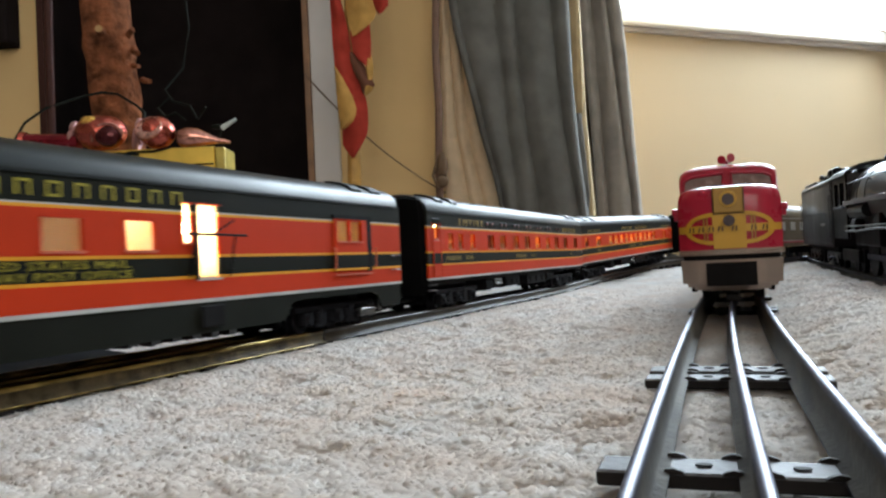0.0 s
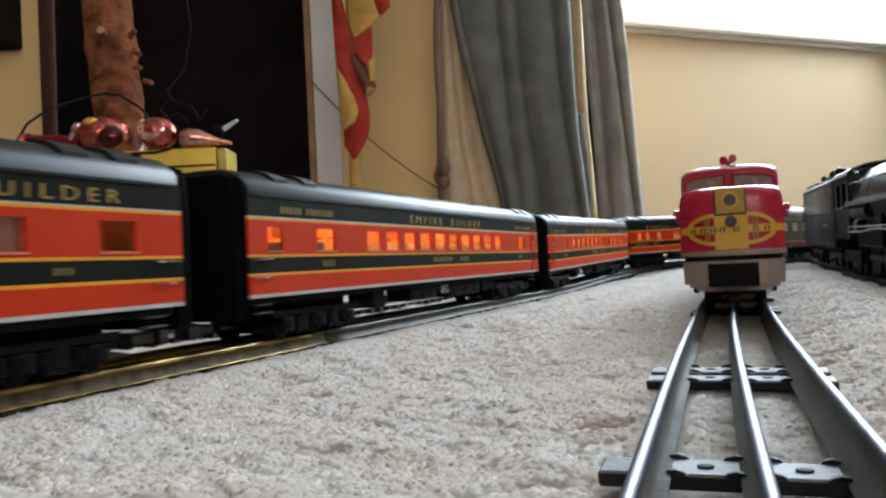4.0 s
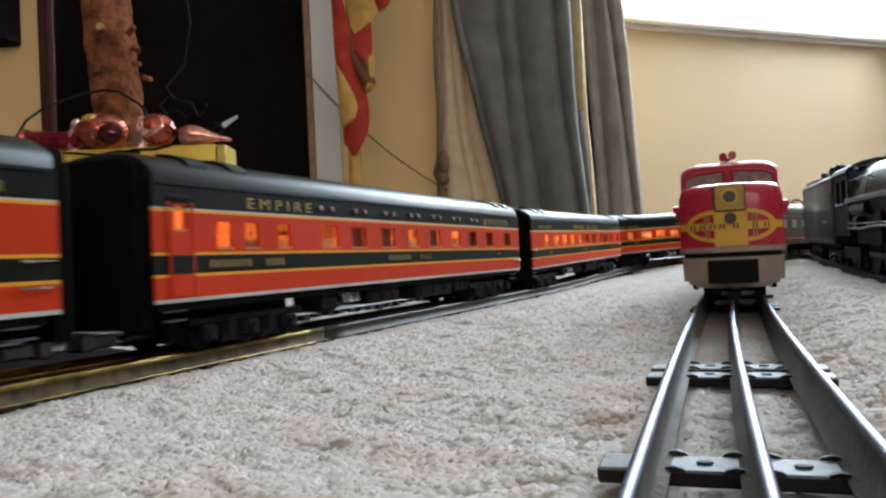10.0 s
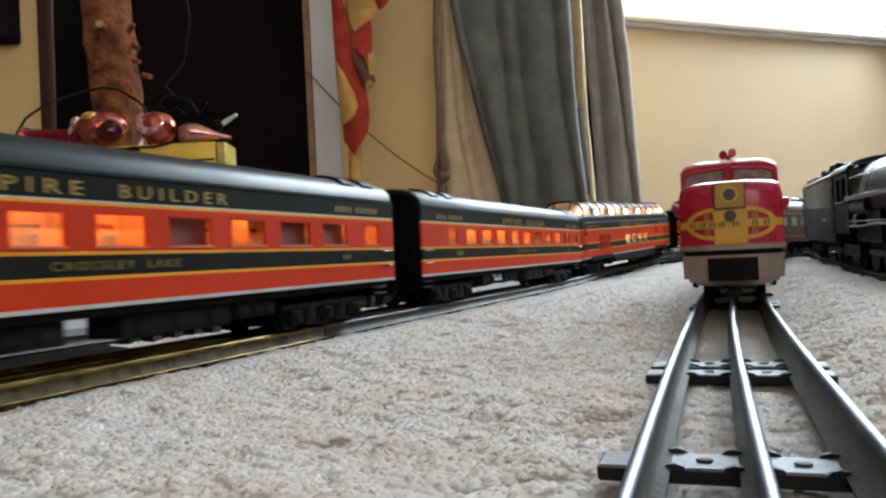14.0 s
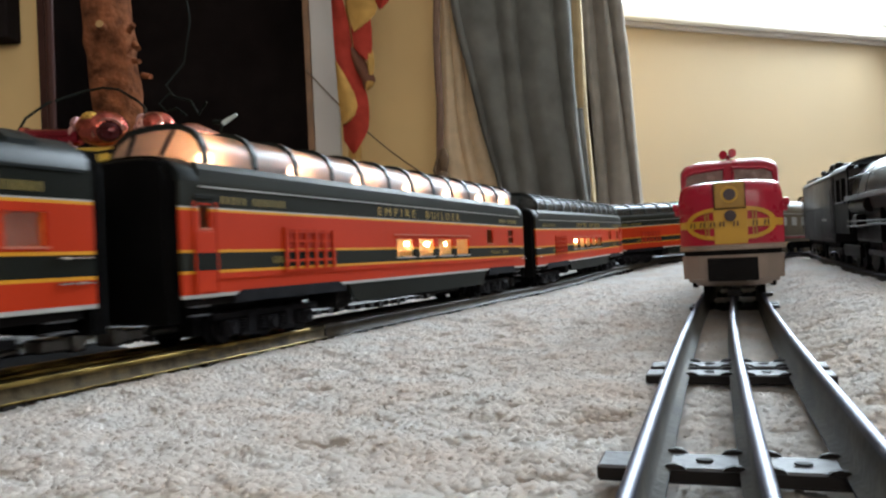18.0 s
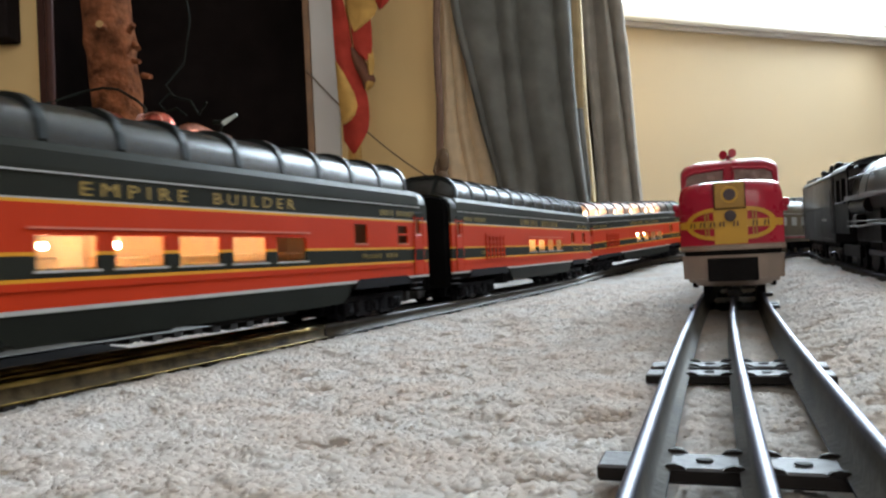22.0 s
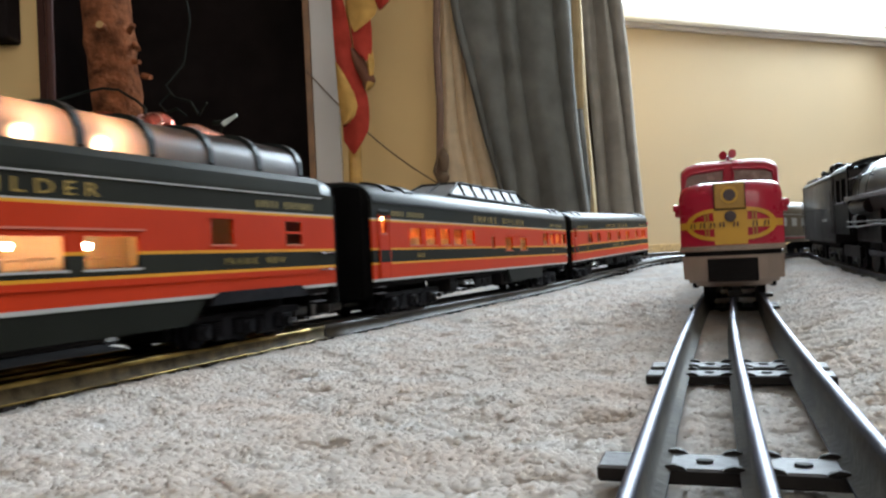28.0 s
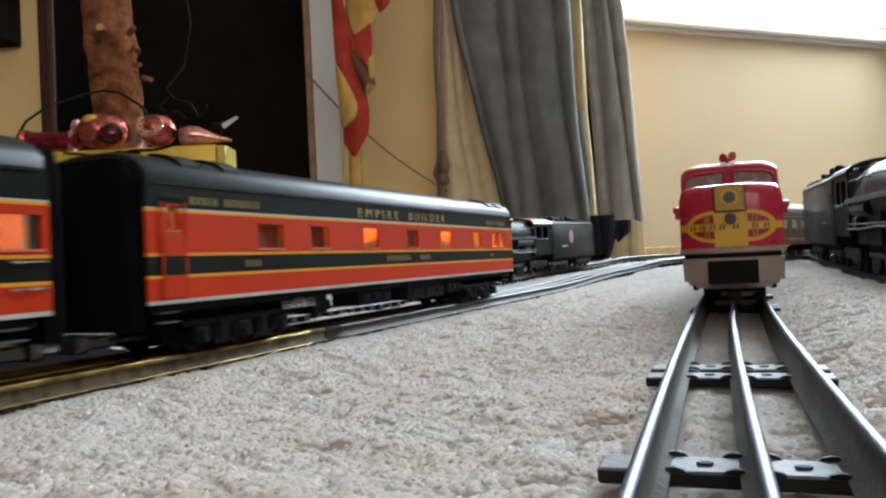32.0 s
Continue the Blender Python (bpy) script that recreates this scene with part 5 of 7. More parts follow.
def diesel():
    """Nose at y = 0 facing -y; rail top at z = 0."""
    x, y, h = sf.at(SF_NOSE)
    d = thing("diesel_locomotive", pose(x + 0.0014, y, RAIL_TALL, 0, 0, -math.degrees(h)) @ Matrix.Diagonal((0.945, 1, 1, 1)), "red and silver model diesel with yellow nose emblem", "toy locomotive")
    bm = loft(bmesh.new(), [nose_outline(0.0285, 0.0, 0.05), nose_outline(0.059, 0.0, 0.05), nose_outline(0.0640, 0.0012, 0.05),
                            nose_outline(0.0668, 0.0035, 0.05), nose_outline(0.0682, 0.0075, 0.05)])
    bmesh.ops.recalc_face_normals(bm, faces=bm.faces)
    nose = part("nose", bm, RED, d, "glossy red nose hood", smooth=True)
    # cab and long hood
    def arch(yy, w, z1, crown, n=12):
        pts = [(w, yy, 0.0285), (w, yy, z1)]
        for k in range(1, n):
            a = math.pi * k / n
            pts.append((w * math.copysign(abs(math.cos(a)) ** 0.45, math.cos(a)), yy, z1 + (crown - z1) * math.sin(a) ** 0.8))
        return pts + [(-w, yy, z1), (-w, yy, 0.0285)]
    bm = loft(bmesh.new(), [arch(0.034, 0.0296, 0.0735, 0.0806), arch(0.037, 0.0305, 0.0745, 0.0828), arch(0.285, 0.0305, 0.0745, 0.0828)])
    bmesh.ops.recalc_face_normals(bm, faces=bm.faces)
    part("hood", bm, RED, d, smooth=True)
    # windscreen: two recessed panes in a red frame
    for sx in (-1, 1):
        bm = bmesh.new()
        pts = [(sx * 0.0028, 0.0660), (sx * 0.0270, 0.0660), (sx * 0.0262, 0.0742), (sx * 0.0215, 0.0764), (sx * 0.0028, 0.0776)]
        a = [bm.verts.new((px, 0.0331, pz)) for px, pz in pts]
        b = [bm.verts.new((px, 0.0362, pz)) for px, pz in pts]
        bm.faces.new(a)
        for k in range(5):
            bm.faces.new((a[k], a[(k + 1) % 5], b[(k + 1) % 5], b[k]))
        bmesh.ops.recalc_face_normals(bm, faces=bm.faces)
        part("windscreen", bm, WINDSCREEN, d, "opaque brown-grey windscreen pane")
        bm = bmesh.new()
        tube(bm, [(px * 1.02, 0.0325, pz) for px, pz in pts + pts[:1]], 0.0009)
        part("windscreen_frame", bm, RED, d)
        bm = bmesh.new()
        block(bm, min(sx * 0.0298, sx * 0.0345), max(sx * 0.0298, sx * 0.0345), 0.012, 0.018, 0.0515, 0.0560, 0.001)
        block(bm, min(sx * 0.0298, sx * 0.0335), max(sx * 0.0298, sx * 0.0335), 0.013, 0.017, 0.0480, 0.0520, 0.001)
        part("marker_lamp", bm, RED, d)
    bm = bmesh.new()
    for px, dx, dz in ((-0.0024, -0.0006, 0.0), (0.0026, 0.0008, 0.0008)):
        rod(bm, (px * 0.6, 0.050, 0.0860 + dz), (px + dx * 0.6, 0.042, 0.0864 + dz), 0.0012, 0.0027, seg=12)
    rod(bm, (0, 0.048, 0.0820), (0, 0.048, 0.0862), 0.0014, seg=8)
    block(bm, -0.0035, 0.0035, 0.046, 0.050, 0.0848, 0.0864, 0.0005)
    part("horn", bm, RED, d, "twin red air horns")
    # emblem
    bm = bmesh.new()
    on_nose(bm, [(-0.0095, 0.0290), (0.0095, 0.0290), (0.0098, 0.0505), (-0.0098, 0.0505)], 0, 0.0014)
    part("nose_panel", bm, GOLDYELLOW, nose)
    box = part("headlight_box", block(bmesh.new(), -0.0088, 0.0088, -0.0014, 0.012, 0.0508, 0.0672, 0.0008), HEADBOX, d, "dark yellow headlight housing")
    for xa, xb, za, zb in ((-0.0092, -0.0088, 0.0508, 0.0670), (0.0088, 0.0092, 0.0508, 0.0670), (-0.0092, 0.0092, 0.0502, 0.0508)):
        part("seam", block(bmesh.new(), xa, xb, -0.0016, 0.002, za, zb), TIEBROWN, box)
    bm = rod(bmesh.new(), (0, -0.0022, 0.0592), (0, 0.0, 0.0592), 0.0050, 0.0056, seg=24)
    part("headlight_ring", bm, HEADRING, box)
    bm = rod(bmesh.new(), (0, -0.0026, 0.0592), (0, -0.0010, 0.0592), 0.0036, seg=24)
    part("headlight_lens", bm, LENS, box)
    bm = rod(bmesh.new(), (0, -0.0026, 0.0462), (0, 0.0, 0.0462), 0.0033, 0.0038, seg=24)
    part("lower_headlight", bm, LENS, nose)
    for sx in (-1, 1):
        n = 24
        ov = lambda a, b, c0: [(sx * (0.0085 + a * max(0.0, math.sin(math.pi * k / n))), c0 + b * math.cos(math.pi * k / n)) for k in range(n + 1)]
        bm = bmesh.new()
        nose_band(bm, ov(0.0178, 0.0100, 0.0415), ov(0.0150, 0.0075, 0.0415), 0.0014)
        bmesh.ops.recalc_face_normals(bm, faces=bm.faces)
        part("emblem_wing", bm, GOLDYELLOW, nose)
        bm = bmesh.new()
        on_nose(bm, [(sx * 0.0232, 0.0393), (sx * 0.0300, 0.0393), (sx * 0.0300, 0.0437), (sx * 0.0232, 0.0437)], 0, 0.0014)
        for k in range(5):
            xa, xb = 0.0095 + 0.003 * k, 0.0126 + 0.003 * k
            on_nose(bm, [(sx * xa, 0.0390), (sx * xb, 0.0390), (sx * xb, 0.0437), (sx * xa, 0.0437)], 0, 0.0015)
        bmesh.ops.recalc_face_normals(bm, faces=bm.faces)
        part("emblem_bar", bm, GOLDYELLOW, nose)
        bm = bmesh.new()
        for px in (0.0125, 0.0143):
            on_nose(bm, [(sx * px, 0.0340), (sx * (px + 0.0008), 0.0340), (sx * (px + 0.0008), 0.0490), (sx * px, 0.0490)], 0, 0.0016)
        bmesh.ops.recalc_face_normals(bm, faces=bm.faces)
        part("emblem_stripe", bm, HEADBOX, nose)
    bm = bmesh.new()
    for px in (-0.0222, -0.0165, -0.0105, -0.0050, 0.0030, 0.0140, 0.0205):
        on_nose(bm, [(px - 0.0018, 0.0397), (px - 0.0009, 0.0397), (px - 0.0003, 0.0428), (px - 0.0012, 0.0428)], 0, 0.0020)
        on_nose(bm, [(px + 0.0006, 0.0397), (px + 0.0015, 0.0397), (px + 0.0015, 0.0428), (px + 0.0006, 0.0428)], 0, 0.0020)
    bmesh.ops.recalc_face_normals(bm, faces=bm.faces)
    part("lettering_bar", bm, LETTERBROWN, nose)
    # silver belt, chassis gap, pilot
    for z0, z1 in ((0.0253, 0.0268), (0.0270, 0.0286)):
        bm = loft(bmesh.new(), [nose_outline(z0, -0.0006, 0.28), nose_outline(z1, -0.0006, 0.28)])
        bmesh.ops.recalc_face_normals(bm, faces=bm.faces)
        part("belt_rail", bm, PILOT, d)
    bm = loft(bmesh.new(), [nose_outline(0.0215, 0.002, 0.28), nose_outline(0.0254, 0.002, 0.28)])
    bmesh.ops.recalc_face_normals(bm, faces=bm.faces)
    part("chassis", bm, BLACK, d)
    def pilot_ring(z, w):
        return nose_outline(z, 0.0305 - w, 0.055)
    bm = loft(bmesh.new(), [pilot_ring(0.0030, 0.0225), pilot_ring(0.0050, 0.0230), pilot_ring(0.0052, 0.0265), pilot_ring(0.0074, 0.0270), pilot_ring(0.0076, 0.0295), pilot_ring(0.0222, 0.0302)])
    bmesh.ops.recalc_face_normals(bm, faces=bm.faces)
    pil = part("pilot", bm, PILOT, d, "tan-silver pilot")
    bm = block(bmesh.new(), -0.0146, 0.0146, -0.0012, 0.004, 0.0062, 0.0205, 0.0003, seg=1)
    part("grille", bm, BLACK, pil)
    for k in range(7):
        part("grille_bar", block(bmesh.new(), -0.0138, 0.0138, -0.0016, 0.0002, 0.0078 + 0.0018 * k, 0.0084 + 0.0018 * k), IRON, pil)
    part("coupler", block(bmesh.new(), -0.004, 0.004, -0.004, 0.02, 0.001, 0.0045, 0.001), BLACK, d)
    part("fuel_tank", block(bmesh.new(), -0.022, 0.022, 0.11, 0.17, 0.006, 0.022, 0.002), BLACK, d)
    for yy in (0.06, 0.22):
        bg = part("bogie", block(bmesh.new(), -0.014, 0.014, yy - 0.03, yy + 0.03, 0.008, 0.0205, 0.001), BOGIE, d)
        for sx in (-1, 1):
            part("side_frame", block(bmesh.new(), sx * 0.0235 - 0.002, sx * 0.0235 + 0.002, yy - 0.032, yy + 0.032, 0.005, 0.015, 0.001), BOGIE, bg)
            for dy in (-0.02, 0.02):
                part("wheel", rod(bmesh.new(), (sx * 0.0145, yy + dy, 0.0095), (sx * 0.019, yy + dy, 0.0095), 0.0095, seg=18), BOGIE, bg)
    # body: lower part shallower, cab roof a little higher
    for ob in d.children_recursive:
        if ob.name.split(".")[0] in ("bogie", "side_frame", "wheel", "coupler", "fuel_tank"):
            continue
        for v in ob.data.vertices:
            g = v.co.z - 0.0682
            v.co.z = 0.0682 + g * (0.945 if g < 0 else 1.06)
    return d


def silver_car(s):
    """Silver coach behind the diesel."""
    x, y, h = sf.at(s)
    c = thing("silver_car", pose(x, y, RAIL_TALL + float(swell(x, y)), 0, 0, -math.degrees(h)), "silver-grey model coach with a thin red stripe", "toy train car",
              "cars of the silver train")
    ring = lambda yy, k: [(0.028 * k, yy, 0.018), (0.029 * k, yy, 0.058)] + \
        [(0.029 * k * math.cos(a), yy, 0.058 + 0.018 * math.sin(a) ** 0.9) for a in [math.pi * j / 10 for j in range(1, 10)]] + \
        [(-0.029 * k, yy, 0.058), (-0.028 * k, yy, 0.018)]
    bm = loft(bmesh.new(), [ring(-0.135, 0.96), ring(-0.132, 1), ring(0.132, 1), ring(0.135, 0.96)])
    bmesh.ops.recalc_face_normals(bm, faces=bm.faces)
    part("body", bm, SILVERCAR, c, smooth=True)
    for sx in (-1, 1):
        a, b = sorted((sx * 0.0282, sx * 0.0296))
        part("red_stripe", block(bmesh.new(), a, b, -0.132, 0.132, 0.0225, 0.0250), RED, c)
        part("white_stripe", block(bmesh.new(), a, b, -0.132, 0.132, 0.0252, 0.0262), SILVERLINE, c)
        part("moulding", block(bmesh.new(), a, b, -0.132, 0.132, 0.0555, 0.0565), SILVERLINE, c)
        for k in range(8):
            yy = -0.112 + 0.032 * k
            part("window", block(bmesh.new(), a + 0.0002 * sx, b + 0.0002 * sx, yy - 0.008, yy + 0.008, 0.040, 0.051, 0.0008), SILVERWIN, c)
    for yy in (-0.095, 0.095):
        bg = part("bogie", block(bmesh.new(), -0.014, 0.014, yy - 0.024, yy + 0.024, 0.008, 0.0182, 0.001), BOGIE, c)
        for sx in (-1, 1):
            part("side_frame", block(bmesh.new(), sx * 0.0225 - 0.002, sx * 0.0225 + 0.002, yy - 0.026, yy + 0.026, 0.006, 0.015, 0.001), SILVERCAR, bg)
            for dy in (-0.017, 0.017):
                part("wheel", rod(bmesh.new(), (sx * 0.0145, yy + dy, 0.0085), (sx * 0.019, yy + dy, 0.0085), 0.0085, seg=16), BOGIE, bg)
    return c


# ---- steam engines ----
def steam_engine(m, label, roof_mat, side_mat, boiler_mat):
    """Tender's rear at y = 0, engine towards -y; rail top at z = 0."""
    e = thing("steam_locomotive", m, label, "toy locomotive", "black steam engines")
    t = thing("tender", m, "black riveted model tender behind its engine", "toy tender", "black tenders")
    w = 0.0315
    ring = lambda y, k: [(w * k, y, 0.021), (w * k, y, 0.083), (w * k - 0.003, y, 0.0868), (w * k - 0.009, y, 0.0885),
                         (-w * k + 0.009, y, 0.0885), (-w * k + 0.003, y, 0.0868), (-w * k, y, 0.083), (-w * k, y, 0.021)]
    bm = loft(bmesh.new(), [ring(-0.0005, 0.95), ring(-0.004, 1), ring(-0.255, 1), ring(-0.257, 0.98)])
    bmesh.ops.recalc_face_normals(bm, faces=bm.faces)
    body = part("body", bm, side_mat, t, smooth=True)
    bm = bmesh.new()
    rng = random.Random(4)
    for k in range(150):
        ball(bm, (rng.uniform(-0.022, 0.022), rng.uniform(-0.235, -0.11), 0.0875 + rng.uniform(0, 0.006)), rng.uniform(0.003, 0.006), (1, 1, 0.8), 6)
    ob = part("coal", bm, IRON, t, "heaped black coal")
    tagged(ob, kind="stuff")
    part("deck", block(bmesh.new(), -0.027, 0.027, -0.10, -0.006, 0.0880, 0.0905, 0.001), side_mat, t)
    for yy in (-0.02, -0.045, -0.07):
        part("hatch", rod(bmesh.new(), (0, yy, 0.0905), (0, yy, 0.0935), 0.007, 0.006, seg=14), side_mat, t)
    for sx in (-1, 1):
        a, b = sorted((sx * w, sx * (w + 0.0006)))
        for zz in (0.0235, 0.0535, 0.0815):
            part("rivet_strip", block(bmesh.new(), a, b, -0.253, -0.006, zz, zz + 0.0012), side_mat, t)
        for yy in (-0.009, -0.251):
            part("rivet_strip", block(bmesh.new(), a, b, yy - 0.0006, yy + 0.0006, 0.0235, 0.0815), side_mat, t)
        bm = bmesh.new()
        for yy in (-0.006, -0.25):
            rod(bm, (sx * (w + 0.0018), yy, 0.030), (sx * (w + 0.0018), yy, 0.070), 0.0005, seg=6)
        part("handrail", bm, DULLPIPE, t)
        part("small_lettering", block(bmesh.new(), a, b + 0.0001, -0.205, -0.175, 0.0415, 0.0440), SILVERLINE, t)
        if roof_mat is ROOFRED:
            bm = rod(bmesh.new(), (sx * w, -0.150, 0.060), (sx * (w + 0.0007), -0.150, 0.060), 0.0125, seg=28)
            part("emblem", bm, EMBLEM, t, "faded pink round emblem")
    for k in range(5):
        part("rung", rod(bmesh.new(), (-0.008, 0.0008, 0.028 + 0.010 * k), (0.008, 0.0008, 0.028 + 0.010 * k), 0.0005, seg=6), STEEL, t)
    part("underframe", block(bmesh.new(), -0.026, 0.026, -0.25, -0.004, 0.0165, 0.0215), BLACK, t)
    for yy in (-0.055, -0.2):
        bg = part("bogie", block(bmesh.new(), -0.013, 0.013, yy - 0.045, yy + 0.045, 0.008, 0.0166, 0.001), BOGIE, t)
        for sx in (-1, 1):
            bm = block(bmesh.new(), sx * 0.0225 - 0.0018, sx * 0.0225 + 0.0018, yy - 0.046, yy + 0.046, 0.0095, 0.0150, 0.0008)
            for dy in (-0.034, 0, 0.034):
                block(bm, sx * 0.0225 - 0.0028, sx * 0.0225 + 0.0028, yy + dy - 0.005, yy + dy + 0.005, 0.005, 0.0135, 0.0008)
            part("side_frame", bm, IRONLIGHT, bg)
            for dy in (-0.034, 0, 0.034):
                part("wheel", rod(bmesh.new(), (sx * 0.0145, yy + dy, 0.009), (sx * 0.019, yy + dy, 0.009), 0.009, seg=18), BOGIE, bg)
    # engine: cab
    c0, c1 = -0.268, -0.345
    for sx in (-1, 1):
        a, b = sorted((sx * 0.0300, sx * 0.0318))
        cab = bmesh.new()
        block(cab, a, b, c1, c0, 0.030, 0.058, 0.0004, seg=1)
        block(cab, a, b, c1, c1 + 0.010, 0.058, 0.083, 0.0004, seg=1)
        block(cab, a, b, c1 + 0.034, c1 + 0.042, 0.058, 0.083, 0.0004, seg=1)
        block(cab, a, b, c0 - 0.012, c0, 0.058, 0.083, 0.0004, seg=1)
        block(cab, a, b, c1, c0, 0.078, 0.0845, 0.0004, seg=1)
        part("cab_side", cab, IRON, e)
        part("cab_window_frame", block(bmesh.new(), a - 0.0003, b + 0.0003, c1 + 0.0095, c1 + 0.0345, 0.0570, 0.0585), IRONLIGHT, e)
        a, b = sorted((sx * 0.0318, sx * 0.0345))
        part("armrest", block(bmesh.new(), a, b, c1 + 0.012, c0 - 0.014, 0.0560, 0.0575, 0.0004), STEEL, e)
        part("cab_step", block(bmesh.new(), a - 0.004, b - 0.002, c0 - 0.014, c0 - 0.002, 0.012, 0.0135, 0.0003), STEEL, e)
        bm = rod(bmesh.new(), (sx * 0.0335, c0 - 0.001, 0.030), (sx * 0.0335, c0 - 0.001, 0.074), 0.0006, seg=6)
        part("handrail", bm, DULLPIPE, e)
    rr = lambda y: [(0.0335 * math.cos(math.pi * k / 10), y, 0.083 + 0.011 * math.sin(math.pi * k / 10)) for k in range(11)] + \
        [(0.0325 * math.cos(math.pi * k / 10), y, 0.0818 + 0.011 * math.sin(math.pi * k / 10)) for k in range(10, -1, -1)]
    bm = loft(bmesh.new(), [rr(c0 + 0.012), rr(c1 - 0.004)])
    bmesh.ops.recalc_face_normals(bm, faces=bm.faces)
    part("cab_roof", bm, roof_mat, e, smooth=True)
    part("cab_front", block(bmesh.new(), -0.030, 0.030, c1 - 0.001, c1 + 0.001, 0.030, 0.084), side_mat, e)
    part("backhead", block(bmesh.new(), -0.024, 0.024, c1 + 0.001, c1 + 0.014, 0.034, 0.076, 0.003), IRON, e)
    # boiler
    zc = 0.062
    circ = lambda y, r, dz=0.0: [(r * math.cos(2 * math.pi * k / 28), y, zc + dz + r * math.sin(2 * math.pi * k / 28)) for k in range(28)]
    bm = loft(bmesh.new(), [circ(c1, 0.0285), circ(-0.44, 0.0285), circ(-0.455, 0.0262), circ(-0.62, 0.0250), circ(-0.625, 0.0230)])
    bmesh.ops.recalc_face_normals(bm, faces=bm.faces)
    boil = part("boiler", bm, boiler_mat, e, "grey-black boiler with bands", smooth=True)
    for yy in (-0.375, -0.41, -0.445, -0.485, -0.525, -0.565, -0.6):
        r = 0.0289 if yy > -0.443 else 0.0266
        bm = loft(bmesh.new(), [circ(yy - 0.001, r), circ(yy + 0.001, r)])
        bmesh.ops.recalc_face_normals(bm, faces=bm.faces)
        part("boiler_band", bm, IRONLIGHT, boil)
    part("firebox", block(bmesh.new(), -0.026, 0.026, -0.45, c1, 0.024, 0.05, 0.002), IRON, e)
    for yy, r, z1 in ((-0.40, 0.011, 0.0945), (-0.50, 0.0125, 0.0955), (-0.60, 0.009, 0.097)):
        bm = rod(bmesh.new(), (0, yy, 0.083), (0, yy, z1 - 0.003), r, r * 0.96, seg=18)
        ball(bm, (0, yy, z1 - 0.003), r * 0.96, (1, 1, 0.4), 14)
        part("dome" if yy > -0.55 else "chimney", bm, IRON, e, smooth=True)
    for sx in (-1, 1):
        a, b = sorted((sx * 0.024, sx * 0.0345))
        part("running_board", block(bmesh.new(), a, b, -0.62, c1, 0.0590, 0.0608, 0.0004), IRONLIGHT, e, "grey-edged running board")
        a2, b2 = sorted((sx * 0.0335, sx * 0.0350))
        part("board_edge", block(bmesh.new(), a2, b2, -0.62, c1, 0.0575, 0.0612, 0.0003), EDGEGREY, e)
        part("air_reservoir", rod(bmesh.new(), (sx * 0.0275, -0.42, 0.0525), (sx * 0.0275, c1 - 0.006, 0.0525), 0.0055, seg=14), IRONLIGHT, e)
        part("injector", block(bmesh.new(), min(sx * 0.026, sx * 0.034), max(sx * 0.026, sx * 0.034), -0.395, -0.375, 0.036, 0.046, 0.002), IRON, e)
        bm = bmesh.new()
        tube(bm, [(sx * 0.0335, c1 - 0.002, 0.0365), (sx * 0.0338, -0.40, 0.0365), (sx * 0.0338, -0.47, 0.0385), (sx * 0.033, -0.58, 0.0385)], 0.0009)
        part("pipe", bm, DULLPIPE, e, "thin grey pipe")
        bm = bmesh.new()
        tube(bm, [(sx * 0.0335, c1 - 0.002, 0.0405), (sx * 0.0338, -0.43, 0.0405), (sx * 0.033, -0.58, 0.0415)], 0.0007)
        part("pipe", bm, IRONLIGHT, e)
        bm = rod(bmesh.new(), (sx * 0.0285, -0.61, 0.0760), (sx * 0.0305, c1, 0.0760), 0.0006, seg=6)
        for yy in (-0.37, -0.43, -0.49, -0.55, -0.6):
            rod(bm, (sx * 0.0296, yy, 0.0760), (sx * 0.025, yy, 0.0740), 0.0005, seg=6)
        part("handrail", bm, DULLPIPE, e)
        for k, yy in enumerate((-0.385, -0.435, -0.485, -0.535)):
            bm = rod(bmesh.new(), (sx * 0.0150, yy, 0.0215), (sx * 0.0190, yy, 0.0215), 0.0215, seg=28)
            wl = part("driving_wheel", bm, IRON, e)
            part("crank", rod(bmesh.new(), (sx * 0.019, yy, 0.0160), (sx * 0.0235, yy, 0.0160), 0.0028, seg=10), STEEL, wl)
        part("coupling_rod", block(bmesh.new(), sx * 0.0225 - 0.0008, sx * 0.0225 + 0.0008, -0.54, -0.38, 0.0140, 0.0180, 0.0006), STEEL, e)
        part("cylinder", rod(bmesh.new(), (sx * 0.025, -0.605, 0.0225), (sx * 0.025, -0.575, 0.0225), 0.0095, seg=18), IRON, e)
        for yy in (-0.305, -0.335, -0.585, -0.615):
            part("small_wheel", rod(bmesh.new(), (sx * 0.0150, yy, 0.0105), (sx * 0.019, yy, 0.0105), 0.0105, seg=20), BOGIE, e)
        part("trailing_frame", block(bmesh.new(), sx * 0.0245 - 0.002, sx * 0.0245 + 0.002, -0.36, -0.275, 0.010, 0.020, 0.001), IRON, e)
    part("frame", block(bmesh.new(), -0.012, 0.012, -0.62, -0.262, 0.012, 0.032, 0.001), BLACK, e)
    return e, t


